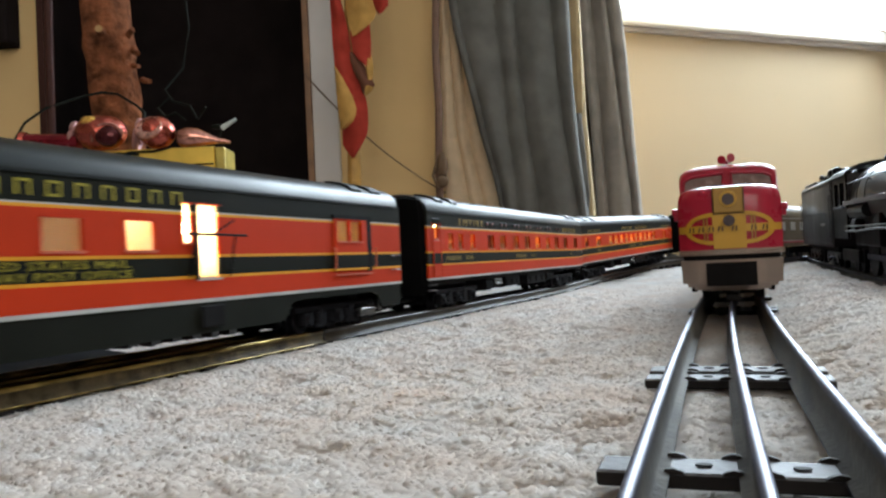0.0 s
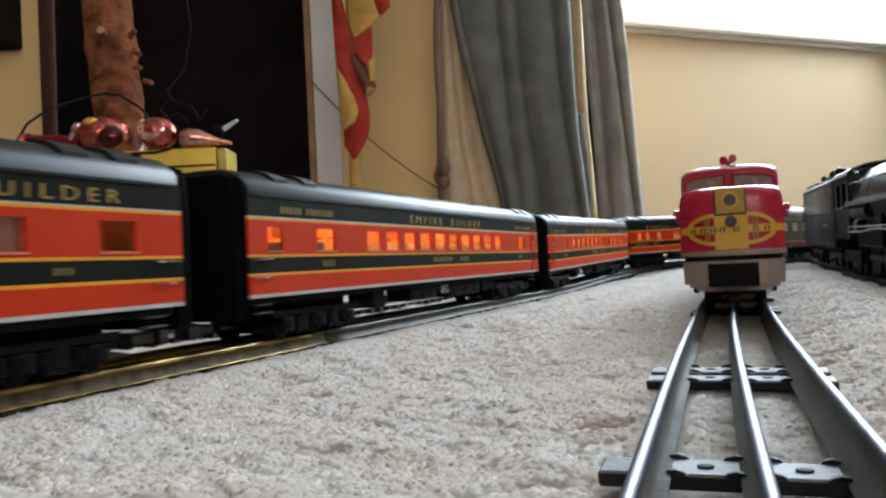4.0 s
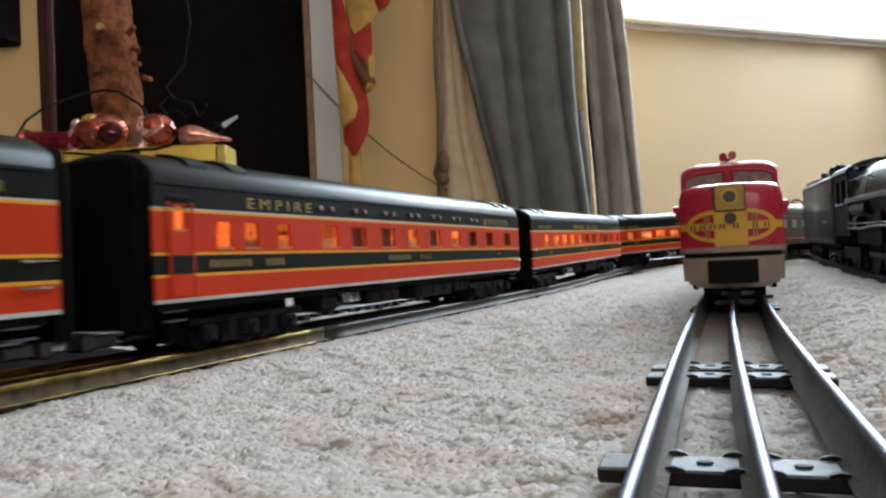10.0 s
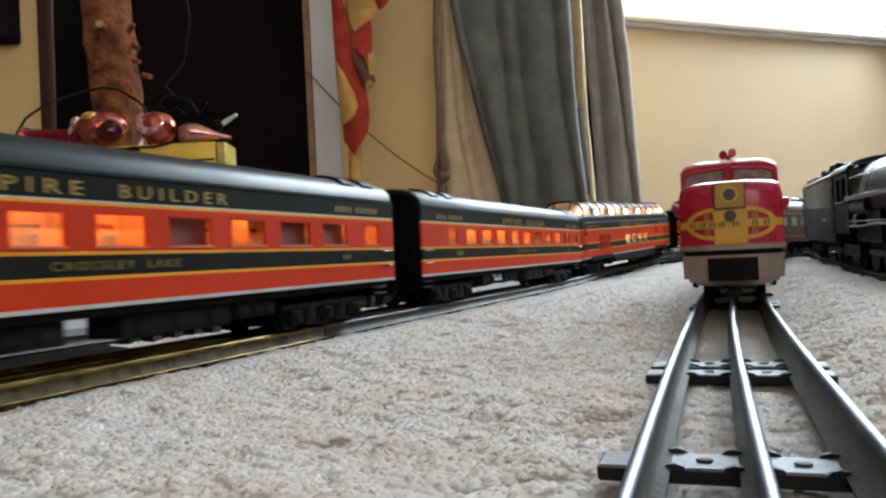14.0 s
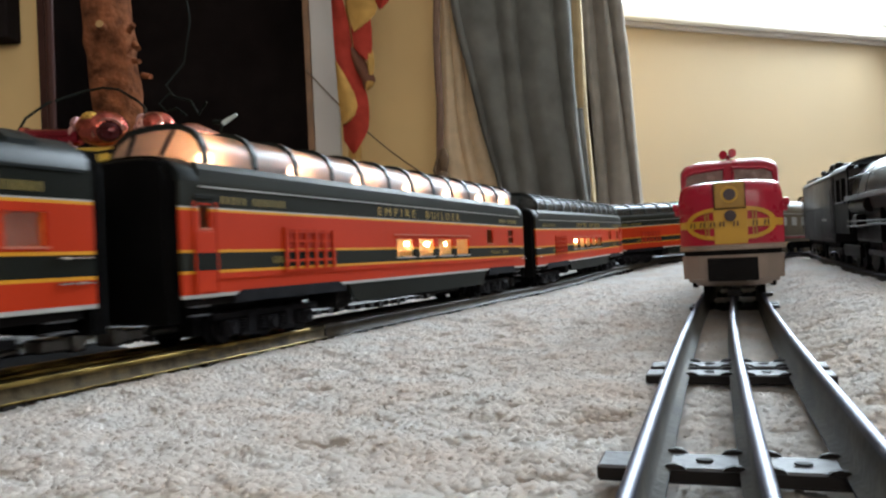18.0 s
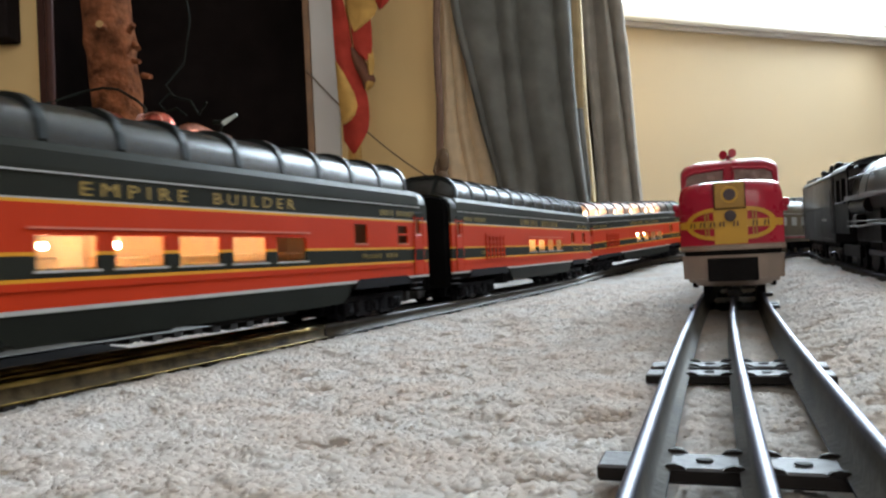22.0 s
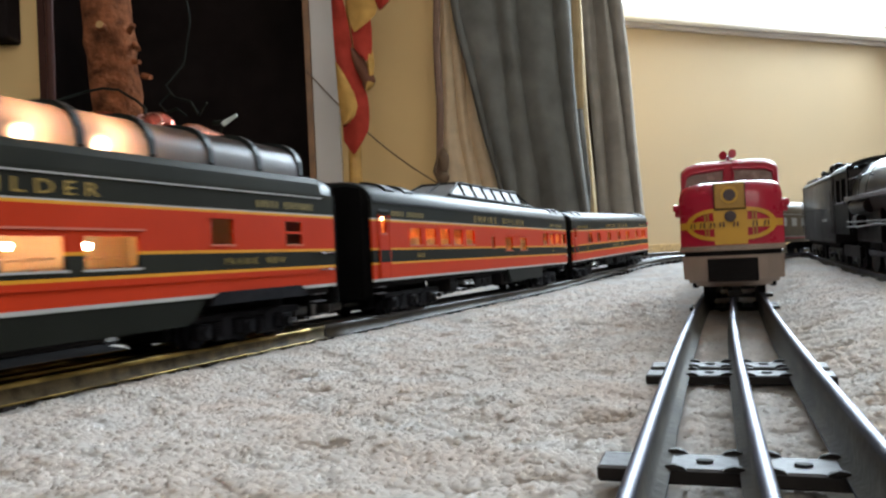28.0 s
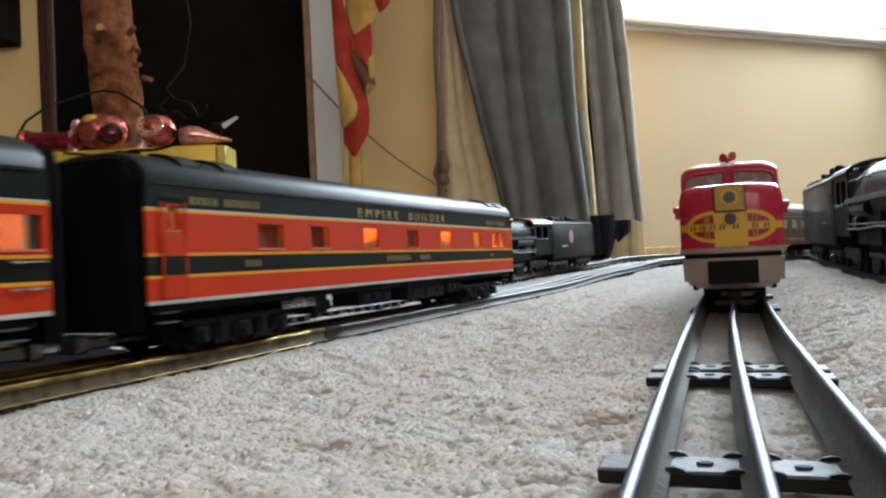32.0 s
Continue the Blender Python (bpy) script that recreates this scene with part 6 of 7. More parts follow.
# ---- things along the wall ----
def sheet(name, rows, material, parent, thick=0.002, label=""):
    """Cloth from a grid of points, with thickness away from the viewer."""
    bm = bmesh.new()
    for dy, flip in ((0.0, False), (thick, True)):
        vs = [[bm.verts.new((x, y + dy, z)) for x, y, z in r] for r in rows]
        for a, b in zip(vs, vs[1:]):
            for k in range(len(a) - 1):
                q = (a[k], a[k + 1], b[k + 1], b[k])
                bm.faces.new(q[::-1] if flip else q)
        if not flip:
            first = vs
    n, m = len(rows), len(rows[0])
    rim = [(i, 0) for i in range(n)] + [(n - 1, j) for j in range(1, m)] + [(i, m - 1) for i in range(n - 2, -1, -1)] + [(0, j) for j in range(m - 2, 0, -1)]
    for p, q in zip(rim, rim[1:] + rim[:1]):
        bm.faces.new((first[p[0]][p[1]], vs[p[0]][p[1]], vs[q[0]][q[1]], first[q[0]][q[1]]))
    bmesh.ops.recalc_face_normals(bm, faces=bm.faces)
    return part(name, bm, material, parent, label, smooth=True)


def pleated(edge, y, pleats, seed, nu=100, nv=30, hem=0.004):
    """Hanging cloth between two side edges: rows of (z, left x, right x); pleats are
    (place at the hem, place higher up, depth), the places along the width where creases lie."""
    rng = random.Random(seed)
    ph = [rng.uniform(0, 6.28) for _ in range(6)]
    zs = [q[0] for q in edge]
    rows = []
    for j in range(nv + 1):
        v = j / nv
        z = zs[0] + (zs[-1] - zs[0]) * v
        xl, xr = (float(np.interp(z, zs, [q[k] for q in edge])) for k in (1, 2))
        up = min(1.0, max(0.0, (z - 0.13) / 0.57))
        cut = [lo + (hi - lo) * up for lo, hi, _ in pleats] + [1.0001]
        r = []
        for i in range(nu + 1):
            u = i / nu
            k = max(q for q in range(len(pleats)) if cut[q] <= u + 1e-6)
            f = (u - cut[k]) / (cut[k + 1] - cut[k])
            roll = math.sin(math.pi * min(1.0, max(0.0, f))) ** 0.7
            wave = 0.0016 * math.sin(13 * u + 5 * z + ph[0]) + 0.0007 * math.sin(37 * u - 9 * z + ph[1])
            r.append((xl + (xr - xl) * u + 0.003 * math.sin(6 * z + ph[2] + 9 * u) * (1 - v), y - pleats[k][2] * roll + wave,
                      z + (hem * math.sin(7 * u + ph[3]) - 0.004 * roll) * (1 - v)))
        rows.append(r)
    return rows


def hangings():
    rail = thing("curtain_rod", pose(0, 0, 0), "dark metal curtain rod fixed over the window corner", "curtain rod")
    part("rod", rod(bmesh.new(), (-0.25, 1.86, 1.72), (0.62, 1.86, 1.72), 0.012, seg=14), IRON, rail)
    for x in (-0.22, 0.38):
        part("bracket", rod(bmesh.new(), (x, 1.86, 1.72), (x, 2.01, 1.72), 0.008, seg=10), IRON, rail)
    c = thing("grey_curtain", pose(0, 0, 0), "slate grey cloth curtain hanging in deep folds", "curtain")
    edge = ((0.136, 0.152, 0.362), (0.23, 0.140, 0.352), (0.358, 0.109, 0.340), (0.485, 0.083, 0.335), (0.613, 0.054, 0.336), (0.70, 0.042, 0.337), (1.735, -0.03, 0.338))
    sheet("cloth", pleated(edge, 1.855, ((0.0, 0.0, 0.010), (0.06, 0.07, 0.016), (0.20, 0.40, 0.018), (0.42, 0.56, 0.026), (0.90, 0.84, 0.020)), 3), CURTAIN, c)
    edge = ((0.126, 0.376, 0.494), (0.276, 0.375, 0.484), (0.403, 0.373, 0.477), (0.529, 0.367, 0.470), (0.66, 0.365, 0.459), (1.735, 0.370, 0.420))
    sheet("cloth", pleated(edge, 1.850, ((0.0, 0.0, 0.010), (0.30, 0.26, 0.030), (0.74, 0.66, 0.020)), 8, nu=70), CURTAINLIT, c)
    edge = ((0.052, 0.312, 0.362), (0.20, 0.300, 0.372), (0.40, 0.300, 0.36))
    sheet("cloth", pleated(edge, 1.885, ((0.0, 0.0, 0.010), (0.45, 0.45, 0.012)), 9, nu=30), CURTAIN, c)
    b = thing("beige_curtain", pose(0, 0, 0), "beige lining curtain gathered beside the grey curtain", "curtain")
    edge = ((0.150, 0.020, 0.215), (0.35, 0.011, 0.150), (0.70, 0.022, 0.090), (1.735, 0.015, 0.06))
    sheet("cloth", pleated(edge, 1.915, ((0.0, 0.0, 0.014), (0.30, 0.34, 0.012), (0.52, 0.55, 0.020), (0.80, 0.85, 0.01)), 5, nu=70), LINING, b)
    edge = ((0.134, 0.340, 0.385), (0.40, 0.330, 0.372), (1.735, 0.33, 0.38))
    sheet("cloth", pleated(edge, 1.898, ((0.0, 0.0, 0.010), (0.4, 0.4, 0.010)), 6, nu=30), LININGGOLD, b)
    edge = ((0.022, 0.425, 0.512), (0.14, 0.430, 0.505))
    sheet("cloth", pleated(edge, 1.940, ((0.0, 0.0, 0.008), (0.5, 0.5, 0.008)), 7, nu=30), LININGGOLD, b)
    n = thing("dark_cloth", pose(0, 0, 0), "crumpled dark navy cloth hanging below the curtain hem", "cloth")
    edge = ((0.044, 0.372, 0.402), (0.075, 0.364, 0.412), (0.140, 0.358, 0.420))
    sheet("cloth", pleated(edge, 1.845, ((0.0, 0.0, 0.010), (0.35, 0.4, 0.014)), 14, nu=40, nv=14, hem=0.006), NAVY, n)
    edge = ((0.082, 0.408, 0.440), (0.094, 0.402, 0.455), (0.140, 0.398, 0.462))
    sheet("cloth", pleated(edge, 1.862, ((0.0, 0.0, 0.012), (0.5, 0.4, 0.010)), 15, nu=40, nv=14, hem=0.006), NAVY, n)
    k = thing("tieback_cord", pose(0, 0, 0), "brown curtain cord with a knotted tassel", "cord")
    bm = tube(bmesh.new(), [(0.004 + 0.022 * min(1.0, max(0.0, (z - 0.3) / 0.9)) + 0.0025 * math.sin(19 * z), 1.868, z) for z in [0.20 + 0.075 * q for q in range(21)]], 0.0095, 8)
    part("cord", bm, STRAP, k, smooth=True)
    bm = bmesh.new()
    ball(bm, (0.012, 1.855, 0.285), 0.017, (0.8, 0.7, 1.9), 12)
    ball(bm, (0.009, 1.852, 0.245), 0.013, (1.2, 0.8, 1.2), 12)
    tube(bm, [(0.0, 1.85, 0.30), (-0.012, 1.85, 0.26), (0.0, 1.848, 0.225), (0.018, 1.85, 0.25), (0.012, 1.852, 0.30)], 0.004)
    part("tassel", bm, CORD, k, smooth=True)
    w = thing("wall_cable", pose(0, 0, 0), "thin brown cable slung along the wall", "cable")
    bm = tube(bmesh.new(), [(-0.33 + 0.36 * v, 1.955, 0.548 - 0.33 * v - 0.03 * math.sin(math.pi * v)) for v in [q / 16 for q in range(17)]], 0.0019, 8)
    part("cable", bm, CORD, w, smooth=True)


def flag():
    """A narrow red and mustard cloth twisted round its staff."""
    f = thing("cloth_flag", pose(0, 0, 0), "red and mustard striped cloth hanging from a staff", "flag")
    part("staff", rod(bmesh.new(), (-0.199, 1.77, 0.004), (-0.172, 1.77, 1.15), 0.016, 0.015, seg=14), STAFF, f)
    # folded patches: rows of (z, left x, right x), each at its own depth
    patches = (
        # red band winding down from the top to the lower tip
        (FLAGRED, 1.736, ((0.295, -0.193, -0.188), (0.324, -0.213, -0.168), (0.354, -0.214, -0.153), (0.392, -0.212, -0.151), (0.437, -0.216, -0.156), (0.470, -0.220, -0.168),
                          (0.514, -0.223, -0.183), (0.568, -0.226, -0.186), (0.613, -0.227, -0.192), (0.654, -0.228, -0.203), (1.1, -0.236, -0.2))),
        (FLAGGOLD, 1.729, ((0.360, -0.214, -0.207), (0.380, -0.217, -0.178), (0.401, -0.219, -0.167), (0.432, -0.2205, -0.172), (0.463, -0.2215, -0.188), (0.485, -0.222, -0.204), (0.503, -0.223, -0.220))),
        (FLAGGOLD, 1.726, ((0.569, -0.178, -0.174), (0.585, -0.183, -0.150), (0.600, -0.186, -0.132), (0.612, -0.187, -0.121), (0.627, -0.188, -0.122), (0.650, -0.188, -0.131), (1.1, -0.195, -0.13))),
        (FLAGRED, 1.723, ((0.615, -0.117, -0.113), (0.632, -0.124, -0.094), (0.648, -0.131, -0.094), (1.1, -0.13, -0.09))),
        (FLAGRED, 1.731, ((0.502, -0.153, -0.148), (0.517, -0.168, -0.142), (0.535, -0.180, -0.138), (0.570, -0.184, -0.137), (0.600, -0.184, -0.139))),
        # brown patch for the dark fold, shade put into its colour
        (FLAGDARK, 1.734, ((0.437, -0.160, -0.154), (0.447, -0.163, -0.141), (0.460, -0.166, -0.134), (0.486, -0.178, -0.143), (0.513, -0.186, -0.162), (0.535, -0.187, -0.178))),
        (FLAGGOLD, 1.7375, ((0.470, -0.150, -0.139), (0.503, -0.152, -0.135), (0.530, -0.150, -0.138))),
        (FLAGGOLD, 1.7315, ((0.436, -0.158, -0.154), (0.446, -0.160, -0.142), (0.455, -0.157, -0.137))),
    )
    for mt, y, edge in patches:
        rows = []
        zs = [q[0] for q in edge]
        for j in range(25):
            z = zs[0] + (zs[-1] - zs[0]) * (j / 24) ** 1.3
            xl, xr = (float(np.interp(z, zs, [q[k] for q in edge])) for k in (1, 2))
            rows.append([(xl + (xr - xl) * i / 8, y - 0.010 * math.sin(math.pi * i / 8) + 0.005 * math.sin(22 * z + i * 0.5), z) for i in range(9)])
        sheet("cloth", rows, mt, f)


def corner_things():
    # wrapped box with tape, ornaments on it
    g = thing("gift_box", pose(-0.437, 1.13, 0, 0, 0, 0), "box wrapped in shiny gold paper under the tree", "box")
    part("body", block(bmesh.new(), -0.125, 0.117, -0.03, 0.028, 0.0, 0.232, 0.002), GOLDPAPER, g)
    part("end_flap", block(bmesh.new(), 0.1175, 0.1320, -0.029, 0.027, 0.0, 0.2305, 0.003), GOLDDULL, g, "dull olive-gold folded paper end")
    part("lid_edge", block(bmesh.new(), -0.126, 0.116, -0.0315, -0.030, 0.205, 0.2075), IRON, g)
    bm = bmesh.new()
    tube(bm, [(-0.035, -0.0325, 0.222), (0.0, -0.033, 0.228), (0.03, -0.033, 0.2275), (0.055, -0.033, 0.2325)], 0.0017)
    tube(bm, [(-0.10, -0.0325, 0.229), (-0.05, -0.033, 0.223), (-0.02, -0.033, 0.227), (0.01, -0.033, 0.224)], 0.0017)
    ob = part("twine", bm, CABLE, g)
    o = thing("glass_ornament", pose(-0.480, 1.105, 0.2335), "red mirrored glass ornament with a dented hollow", "ornament", "glass ornaments on the box")
    bm = ball(bmesh.new(), (-0.003, 0, 0.0255), 0.030, (1.26, 0.9, 0.88), 28)
    part("bulb", bm, ORNAMENT, o, smooth=True)
    part("hollow", ball(bmesh.new(), (0.016, -0.022, 0.016), 0.0165, (1.1, 0.6, 0.9), 20), DARKRED, o, smooth=True)
    bm = bmesh.new()
    for k in range(14):
        a = math.pi * k / 13
        tube(bm, [(0.016 + 0.0215 * math.cos(a), -0.024, 0.014 + 0.0195 * math.sin(a)), (0.016 + 0.0225 * math.cos(a + 0.26), -0.024, 0.014 + 0.0205 * math.sin(a + 0.26))], 0.0022)
    part("rim", bm, PINKGLASS, o)
    part("gold_spot", ball(bmesh.new(), (-0.012, -0.0165, 0.0395), 0.0110, (1.2, 0.7, 0.75), 16), GOLDFOIL, o, smooth=True)
    o = thing("glass_ornament", pose(-0.402, 1.105, 0.2330), "pink silvered glass ornament with a mottled hollow", "ornament", "glass ornaments on the box")
    bm = ball(bmesh.new(), (0, 0, 0.0225), 0.026, (1.0, 0.85, 0.92), 26)
    part("bulb", bm, ORNAMENT, o, smooth=True)
    face = Matrix.Translation((-0.006, -0.0175, 0.0265)) @ Euler((radians(62), radians(-14), 0)).to_matrix().to_4x4()
    bm = tube(bmesh.new(), [face @ Vector((0.0185 * math.cos(a), 0.0185 * math.sin(a), 0)) for a in [2 * math.pi * k / 28 for k in range(29)]], 0.0019, 8)
    part("rim", bm, PINKGLASS, o, smooth=True)
    bm = bmesh.new()
    rings = [[face @ Vector((r * (1 + 0.10 * math.cos(8 * a)) * math.cos(a), r * (1 + 0.10 * math.cos(8 * a)) * math.sin(a), d)) for a in [2 * math.pi * k / 48 for k in range(48)]]
             for r, d in ((0.0178, 0.0005), (0.0135, 0.0016), (0.0085, -0.0004), (0.0035, 0.0020), (0.0010, 0.0012))]
    loft(bm, rings)
    bmesh.ops.recalc_face_normals(bm, faces=bm.faces)
    part("hollow", bm, PINKFOIL, o, "mottled pink foil hollow", smooth=True)
    o = thing("glass_ornament", pose(-0.345, 1.11, 0.2320), "teardrop pink glass ornament lying on its side", "ornament", "glass ornaments on the box")
    bm = bmesh.new()
    rs = ((-0.030, 0.007), (-0.026, 0.0125), (-0.014, 0.0155), (0.000, 0.0135), (0.016, 0.0085), (0.030, 0.0045), (0.046, 0.0025))
    loft(bm, [[(x, r * math.cos(a), 0.0150 - 0.009 * max(0, x) / 0.046 + r * math.sin(a)) for a in [2 * math.pi * k / 16 for k in range(16)]] for x, r in rs])
    bmesh.ops.recalc_face_normals(bm, faces=bm.faces)
    part("bulb", bm, PINKGLASS, o, smooth=True)
    o = thing("candy_tube", pose(-0.545, 1.11, 0.2345), "shiny dark red foil tube lying on the box", "ornament")
    part("tube", rod(bmesh.new(), (-0.05, 0, 0.0150), (0.028, 0, 0.0140), 0.0145, 0.0120, seg=20), DARKFOIL, o, smooth=True)
    part("cap", rod(bmesh.new(), (-0.054, 0, 0.0165), (-0.047, 0, 0.0165), 0.0165, 0.0150, seg=20), ORNAMENT, o)
    for nm, x in (("bell_rim", -0.527), ("bell_rim", -0.432)):
        o = thing("ornament_bell", pose(x, 1.112, 0.2332), "small dull pink metal bell rim standing on edge", "ornament", "bell rims on the box")
        bm = bmesh.new()
        tube(bm, [(0.004 * math.sin(a), 0.010 * math.cos(a), 0.021 + 0.021 * math.sin(a)) for a in [2 * math.pi * k / 20 for k in range(21)]], 0.0045, 8)
        part("rim", bm, PINKDULL, o, smooth=True)
    # tree trunk with knots and branch stubs
    t = thing("pine_tree_trunk", pose(-0.533, 1.30, 0), "rough brown pine trunk of a cut tree in its stand", "tree")
    rng = random.Random(11)
    lean = lambda z: -0.003 - 0.075 * (z - 0.30)
    rings = []
    for j in range(60):
        z = 0.02 + 1.3 * j / 59
        cx = lean(z)
        ring = []
        for k in range(40):
            a = 2 * math.pi * k / 40
            r = 0.0388 + 0.0022 * math.sin(3 * a + 9 * z) + 0.0009 * math.sin(7 * a - 31 * z) + rng.uniform(-0.0005, 0.0005)
            r += 0.006 * math.exp(-((z - 0.445) / 0.014) ** 2) + 0.004 * math.exp(-((z - 0.36) / 0.012) ** 2) * (1 + math.cos(a))
            ring.append((cx + r * math.cos(a), r * math.sin(a), z))
        rings.append(ring)
    tr = part("trunk", loft(bmesh.new(), rings), BARK, t, smooth=True)
    for (x, z, dx, dy, dz, r) in ((0.0050, 0.453, 0.0, -0.016, 0.004, 0.0085), (0.031, 0.452, 0.016, -0.006, 0.010, 0.006), (0.036, 0.435, 0.012, -0.008, -0.012, 0.007),
                                  (0.034, 0.405, 0.014, -0.004, -0.004, 0.005), (0.040, 0.385, 0.017, -0.004, -0.006, 0.0055)):
        cy = -math.sqrt(max(0.0, 0.0388 ** 2 - x * x)) * 0.95
        x = x * (1.13 if x > 0.02 else 1.0) + lean(z)
        bm = rod(bmesh.new(), (x, cy + 0.006, z), (x + dx, cy + dy, z + dz), r, r * 0.75, seg=10)
        part("branch_stub", bm, BARK, tr)
        if dx == 0.0:
            part("cut_face", rod(bmesh.new(), (x + dx, cy + dy + 0.001, z + dz), (x + dx, cy + dy - 0.0012, z + dz + 0.0003), r * 0.72, seg=14), CUTWOOD, tr, "pale sawn branch end")
    p = thing("tree_stand_pole", pose(0, 0, 0), "dark red-brown metal pole beside the trunk", "pole")
    part("pole", rod(bmesh.new(), (-0.606, 1.2, 0.0), (-0.592, 1.2, 1.1), 0.0066, 0.0062, seg=14), POLEBROWN, p, smooth=True)
    part("collar", rod(bmesh.new(), (-0.6025, 1.2, 0.236), (-0.6020, 1.2, 0.278), 0.0085, seg=16), DULLPIPE, p, smooth=True)
    # light string with wires
    w = thing("light_string", pose(0, 0, 0), "dark green light string looped round the trunk", "cable")
    bm = tube(bmesh.new(), [(-0.640, 1.16, 0.262), (-0.628, 1.17, 0.292), (-0.605, 1.19, 0.318), (-0.565, 1.235, 0.345), (-0.540, 1.245, 0.352),
                            (-0.515, 1.245, 0.348), (-0.48, 1.235, 0.325), (-0.455, 1.20, 0.305), (-0.44, 1.16, 0.288)], 0.0022, 6)
    part("wire", bm, CABLE, w)
    bm = tube(bmesh.new(), [(-0.42, 1.3, 0.75), (-0.425, 1.3, 0.6), (-0.412, 1.3, 0.47), (-0.425, 1.3, 0.40), (-0.45, 1.28, 0.36), (-0.43, 1.26, 0.335), (-0.40, 1.25, 0.325),
                            (-0.385, 1.24, 0.30), (-0.365, 1.22, 0.315)], 0.002, 6)
    part("wire", bm, CABLE, w)
    bm = tube(bmesh.new(), [(-0.44, 1.27, 0.345), (-0.455, 1.26, 0.325), (-0.44, 1.25, 0.308), (-0.42, 1.24, 0.312), (-0.405, 1.24, 0.30)], 0.002, 6)
    part("wire", bm, CABLE, w)
    bm = tube(bmesh.new(), [(-0.325, 1.13, 0.232), (-0.317, 1.12, 0.25), (-0.309, 1.11, 0.262)], 0.0019, 6)
    part("wire", bm, CABLE, w)
    bm = rod(bmesh.new(), (-0.310, 1.11, 0.259), (-0.288, 1.105, 0.270), 0.0042, 0.0022, seg=10)
    part("mini_bulb", bm, MINIBULB, w, "pale mini light bulb", smooth=True)
    bm = rod(bmesh.new(), (-0.325, 1.115, 0.262), (-0.309, 1.11, 0.2605), 0.0034, 0.0042, seg=10)
    part("bulb_socket", bm, CABLE, w, smooth=True)
    # dark picture or speaker on the wall, upper left
    s = thing("wall_box", pose(-1.16, 1.965, 0.78), "dark box fixed high on the cream wall", "box")
    part("body", block(bmesh.new(), -0.12, 0.085, -0.03, 0.036, -0.12, 0.2, 0.006), DARKVOID, s)
    c = thing("extension_cord", pose(0, 0, 0), "tan cord lying on the carpet under the curtain", "cord")
    line = [(0.30, 1.62), (0.345, 1.70), (0.40, 1.86), (0.46, 2.06), (0.54, 2.30)]
    part("cord", tube(bmesh.new(), [(x, y, float(swell(x, y)) + 0.006) for x, y in line], 0.0042, 8), FLOORCORD, c, smooth=True)


def hearth():
    """Dark recess in the side wall with a wood edge and a grey board."""
    x0, x1, z1 = -1.012, -0.330, 1.15
    f = thing("fireplace_recess", pose(0, 0, 0), "near-black recess in the wall", "fireplace", kind="structure")
    # all inner panels share one near-black colour
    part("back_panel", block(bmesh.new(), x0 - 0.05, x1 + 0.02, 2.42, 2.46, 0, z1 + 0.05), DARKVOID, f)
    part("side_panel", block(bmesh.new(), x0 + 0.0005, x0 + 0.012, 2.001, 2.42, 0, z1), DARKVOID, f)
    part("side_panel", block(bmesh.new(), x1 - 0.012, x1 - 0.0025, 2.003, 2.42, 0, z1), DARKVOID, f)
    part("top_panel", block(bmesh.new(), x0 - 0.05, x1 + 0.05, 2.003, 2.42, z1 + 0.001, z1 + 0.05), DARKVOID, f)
    part("wood_edge", block(bmesh.new(), x1 - 0.002, x1 + 0.014, 1.965, 2.002, 0, z1 + 0.02, 0.002), WOODEDGE, f, "brown wood edge strip")
    part("wood_edge", block(bmesh.new(), x0 - 0.014, x0 + 0.004, 1.985, 1.9995, 0, z1 + 0.02, 0.002), POLEBROWN, f)
    part("grey_board", block(bmesh.new(), x1 + 0.0145, x1 + 0.080, 1.972, 1.998, 0, z1 + 0.02, 0.002), GREYPAINT, f, "pale grey painted board")
    return x0, x1, z1


def grounds():
    sky_back = block(bmesh.new(), -1.0, 6.5, 5.2, 5.3, -0.5, 4.5)
    ob = part("backdrop", sky_back, OVERCAST)
    tagged(ob, "bright white overcast sky outside the window", "sky", kind="structure")


sun_lamp()
room()
grounds()
hangings()
flag()
corner_things()

SF_NOSE = 0.788
OUTER_TAIL = 2.38
sf = Route(-0.0898, -0.3, 17.1, [(1.3, 0.082), (0.85, 1 / 0.50), (0.4, 0)])
SF_TIES = [(q + 0.3) / 0.948 for q in (-0.21, -0.09, 0.03, 0.147, 0.253, 0.271, 0.535, 0.555, 0.67, 0.79, 0.81, 0.92)] + [1.33 + 0.11 * k for k in range(11)]
outer = Route(*(lambda q: (q[0], q[1], HEAD))(main.at(0.6, -0.150)), [(2.2, 0), (math.radians(90 - HEAD) * 0.55, 1 / 0.55), (1.2, 0)])
main_track = build_track(main, 0.2, main.length + 0.199, "low three-rail model track curving over the carpet", LOW_RAIL, LOW_BASE,
            [LEADIN - 0.1 + 0.02 * k for k in range(200)], web=0.0009, foot=0.0034, joint=LEADIN + 0.478)
far_ties = bmesh.new()
for k in range(int((main.length - 4.0) / 0.02) - 1):
    x, y, h = main.at((LEADIN + 3.9 + 0.02 * k) % main.length)
    bmesh.ops.create_cube(far_ties, size=1.0, matrix=pose(x, y, LOW_BASE + float(swell(x, y)) - 0.0024, 0, 0, -math.degrees(h)) @ Matrix.Diagonal((0.0414, 0.0092, 0.0064, 1)))
tagged(part("far_ties", far_ties, TIEBROWN, main_track), kind="stuff")
build_track(outer, 0.0, outer.length, "low three-rail model track behind the passenger train", LOW_RAIL, LOW_BASE, [0.9 + 0.02 * k for k in range(150)], metal=DULLSTEEL)
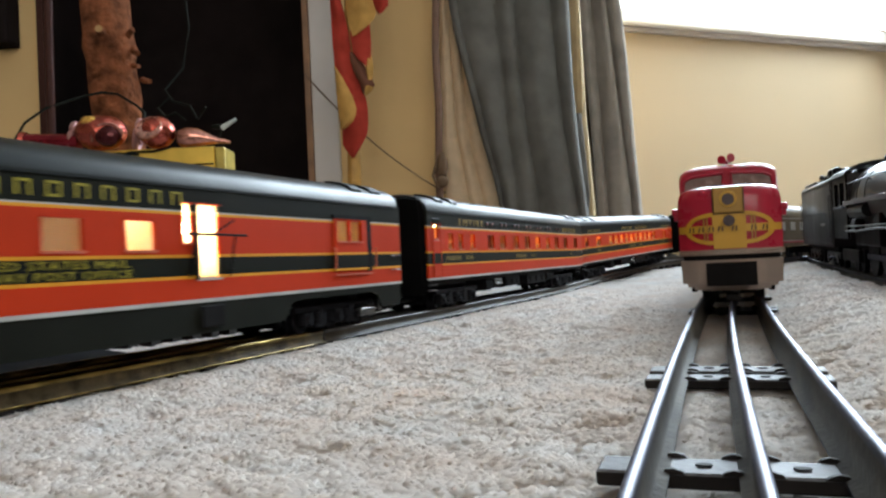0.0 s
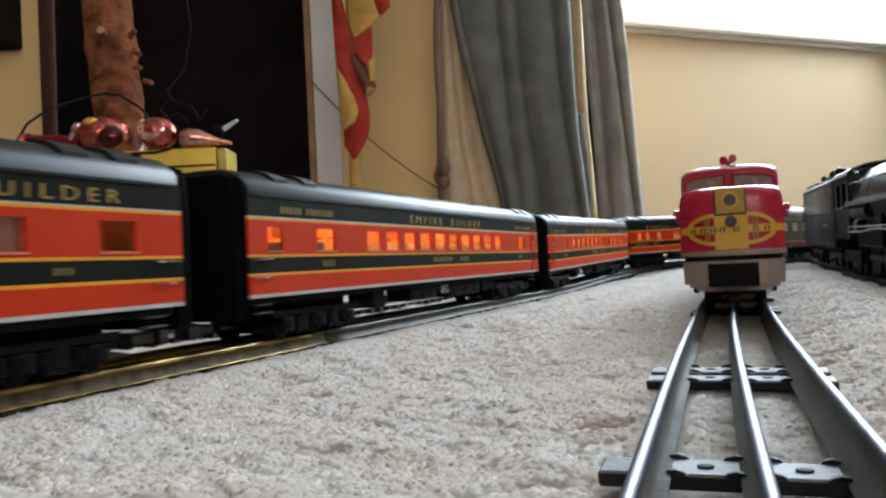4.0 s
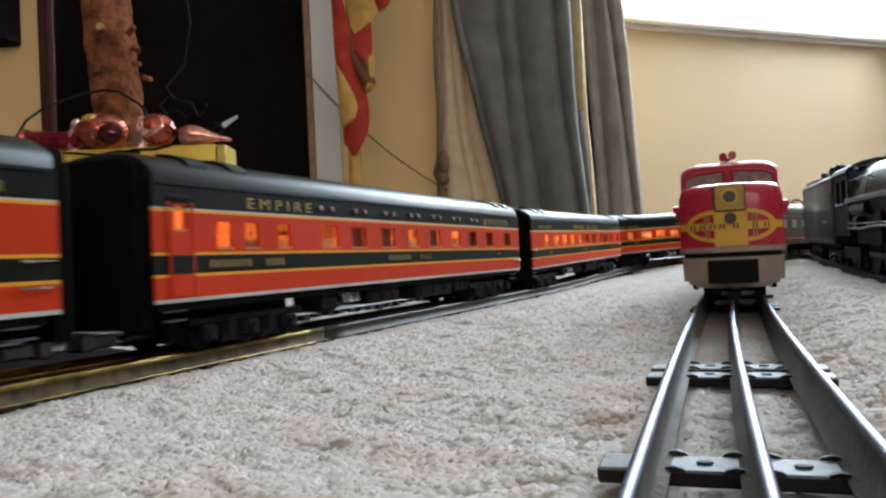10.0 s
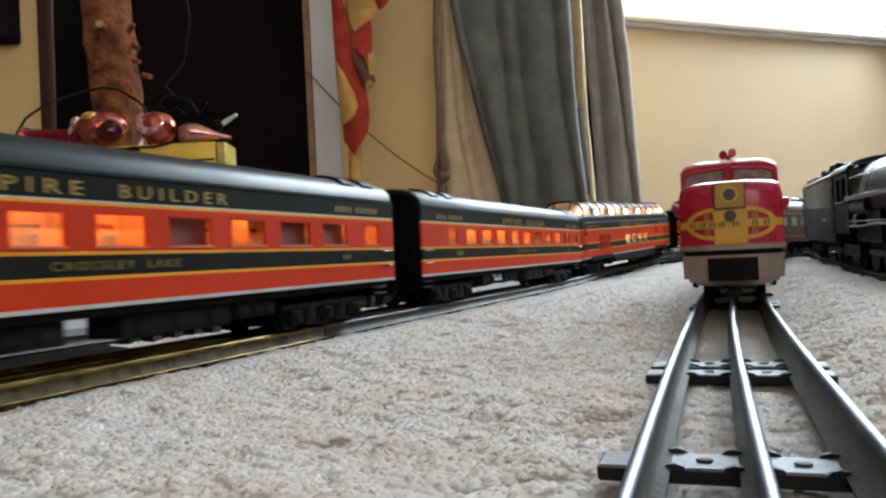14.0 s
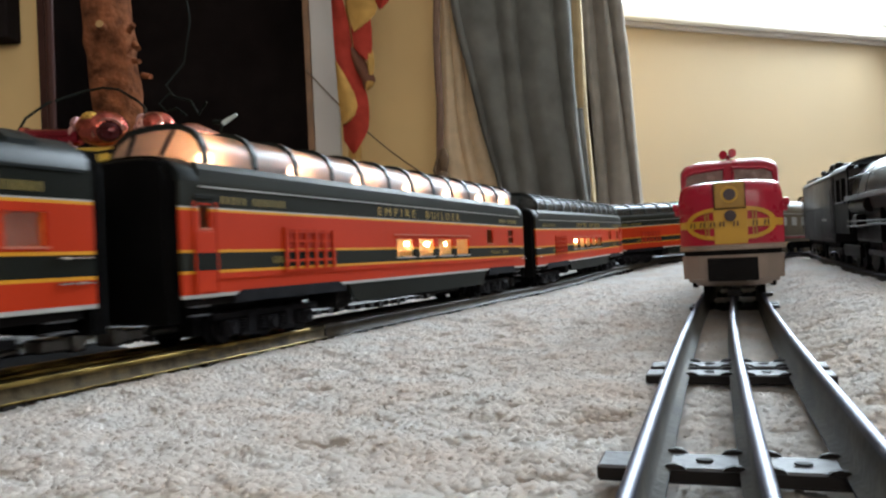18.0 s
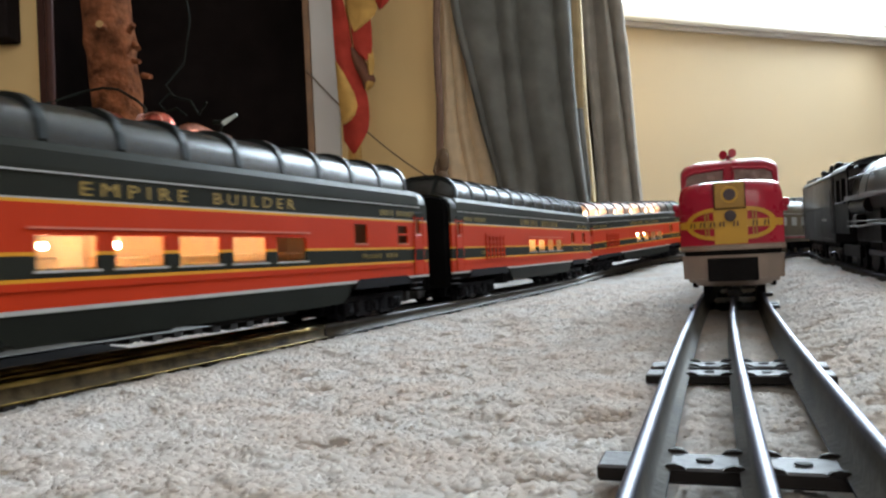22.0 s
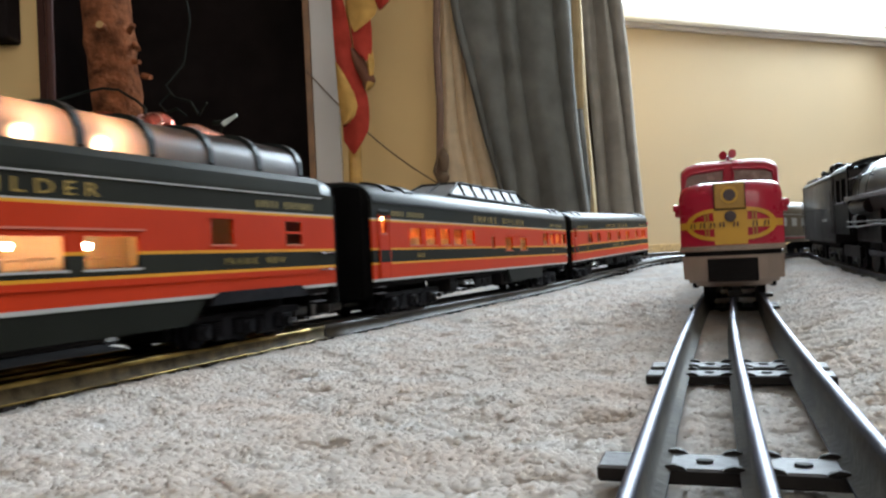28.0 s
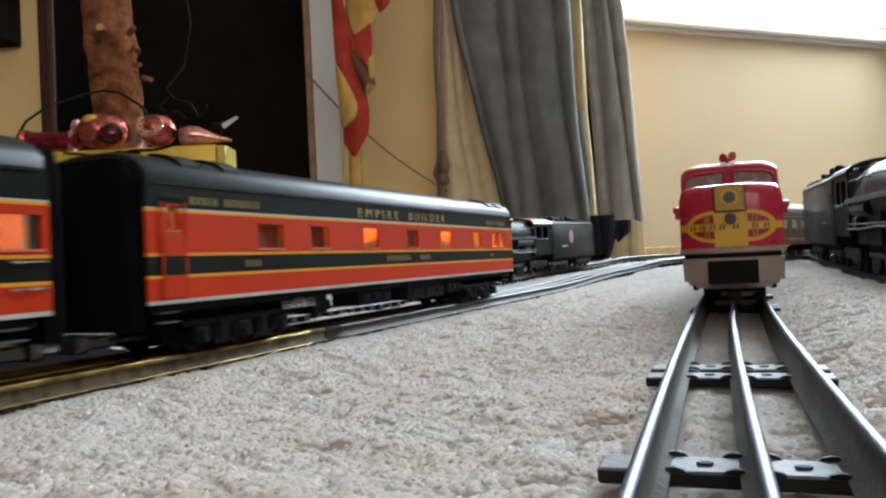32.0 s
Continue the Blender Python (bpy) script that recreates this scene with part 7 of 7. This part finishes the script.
def floor_cloth():
    """Dark sheet added as the shade on the carpet beyond the passenger track."""
    n = thing("floor_cloth", pose(0, 0, 0), "flat black sheet standing in for shade on the carpet", "cloth")
    h = radians(HEAD)
    vs, fs, nu, nv = [], [], 26, 12
    for i in range(nu):
        for j in range(nv):
            v = j / (nv - 1)
            s = -0.25 + (0.765 - 0.10 * (1 - v) + 0.02 * math.sin(7 * v)) * i / (nu - 1)
            off = -0.050 - 0.42 * v + 0.006 * math.sin(i * 0.9)
            x = MAIN_X + math.sin(h) * s + math.cos(h) * off
            y = MAIN_Y + math.cos(h) * s - math.sin(h) * off
            vs.append((x, y, 0.0049 + 0.0003 * math.sin(i * 1.7 + j * 2.3)))
    top = len(vs)
    vs += [(x, y, z - 0.0035) for x, y, z in vs]
    for i in range(nu - 1):
        for j in range(nv - 1):
            a = i * nv + j
            fs += [(a, a + nv, a + nv + 1, a + 1), (top + a, top + a + 1, top + a + nv + 1, top + a + nv)]
    rim = [i * nv for i in range(nu)] + [(nu - 1) * nv + j for j in range(1, nv)] + [i * nv + nv - 1 for i in range(nu - 2, -1, -1)] + [j for j in range(nv - 2, 0, -1)]
    for p, q in zip(rim, rim[1:] + rim[:1]):
        fs.append((p, top + p, top + q, q))
    raw("cloth", vs, fs, [SHADEBLACK], n, smooth=True)


floor_cloth()
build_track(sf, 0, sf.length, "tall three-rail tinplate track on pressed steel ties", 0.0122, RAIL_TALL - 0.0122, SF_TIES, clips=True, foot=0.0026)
RIGHT_HEAD = 19.05
right = Route(0.5135 - 1.3 * math.sin(radians(RIGHT_HEAD)), 1.015 - 1.3 * math.cos(radians(RIGHT_HEAD)), RIGHT_HEAD, [(1.36, 0), (0.5, 1 / 0.45), (0.6, 0)])
build_track(right, 0.25, right.length, "tall three-rail tinplate track under a black steam engine", 0.0122, RAIL_TALL - 0.0122, [0.3 + 0.1 * k for k in range(21)], foot=0.0026, sink=0.005)

diesel()
silver_car(SF_NOSE + 0.30 + 0.135)
silver_car(SF_NOSE + 0.30 + 0.42)


def on_route(route, s, span, base):
    """Pose on a route whose -y points back along it, tilted with the carpet."""
    xa, ya, _ = route.at(s)
    xb, yb, _ = route.at(s - span)
    za, zb = float(swell(xa, ya)), float(swell(xb, yb))
    return pose(xa, ya, base + za, math.degrees(math.atan2(za - zb, span)), 0, -math.degrees(math.atan2(xa - xb, ya - yb)))


steam_engine(on_route(right, 1.30, 0.45, RAIL_TALL) @ Matrix.Diagonal((1, 1, 1.09, 1)), "black model steam engine with grey boiler and bright pipes", IRON, IRONLIGHT, BOILER)
steam_engine(on_route(outer, OUTER_TAIL, 0.45, RAIL_MAIN), "black model steam engine with a red cab roof", ROOFRED, IRON, IRON)
cars = train()

# metres of the gap behind the mail car along the main track, at given seconds
LEAD = ((0.0, 0.5975), (1.5, 0.3097), (3.0, 0.0509), (5.0, -0.2941), (7.0, -0.6613), (9.0, -1.0201), (11.0, -1.4000), (13.0, -1.7899),
        (15.0, -2.1751), (17.0, -2.5432), (19.0, -2.9257), (21.0, -3.2858), (23.0, -3.6639), (25.0, -4.0598), (27.0, -4.4347),
        (28.5, -4.7182), (30.0, -4.9741), (31.0, -5.1423), (32.0, -5.3238))


def lead(t):
    """Smooth course through the LEAD rows."""
    n = len(LEAD)
    i = max(0, min(n - 2, sum(1 for q in LEAD if q[0] <= t) - 1))
    slope = lambda k: (LEAD[min(k + 1, n - 1)][1] - LEAD[max(k - 1, 0)][1]) / (LEAD[min(k + 1, n - 1)][0] - LEAD[max(k - 1, 0)][0])
    (ta, a), (tb, b) = LEAD[i], LEAD[i + 1]
    h = tb - ta
    u = (t - ta) / h
    return (2 * u ** 3 - 3 * u * u + 1) * a + (u ** 3 - 2 * u * u + u) * h * slope(i) + (3 * u * u - 2 * u ** 3) * b + (u ** 3 - u * u) * h * slope(i + 1)


def car_pose(s):
    xa, ya, _ = main_at(s - 0.165)
    xb, yb, _ = main_at(s + 0.165)
    za, zb = RAIL_MAIN + float(swell(xa, ya)), RAIL_MAIN + float(swell(xb, yb))
    d = Vector((xb - xa, yb - ya, zb - za))
    return pose((xa + xb) / 2, (ya + yb) / 2, (za + zb) / 2, 0, -math.degrees(math.atan2(d.z, d.xy.length)), math.degrees(math.atan2(d.y, d.x)))


def motions():
    for i, car in enumerate(cars):
        walk(car, [(k * 0.5, car_pose(lead(k * 0.5) + PITCHLEN * (i - 1) + CENTRE)) for k in range(65)])


motions()
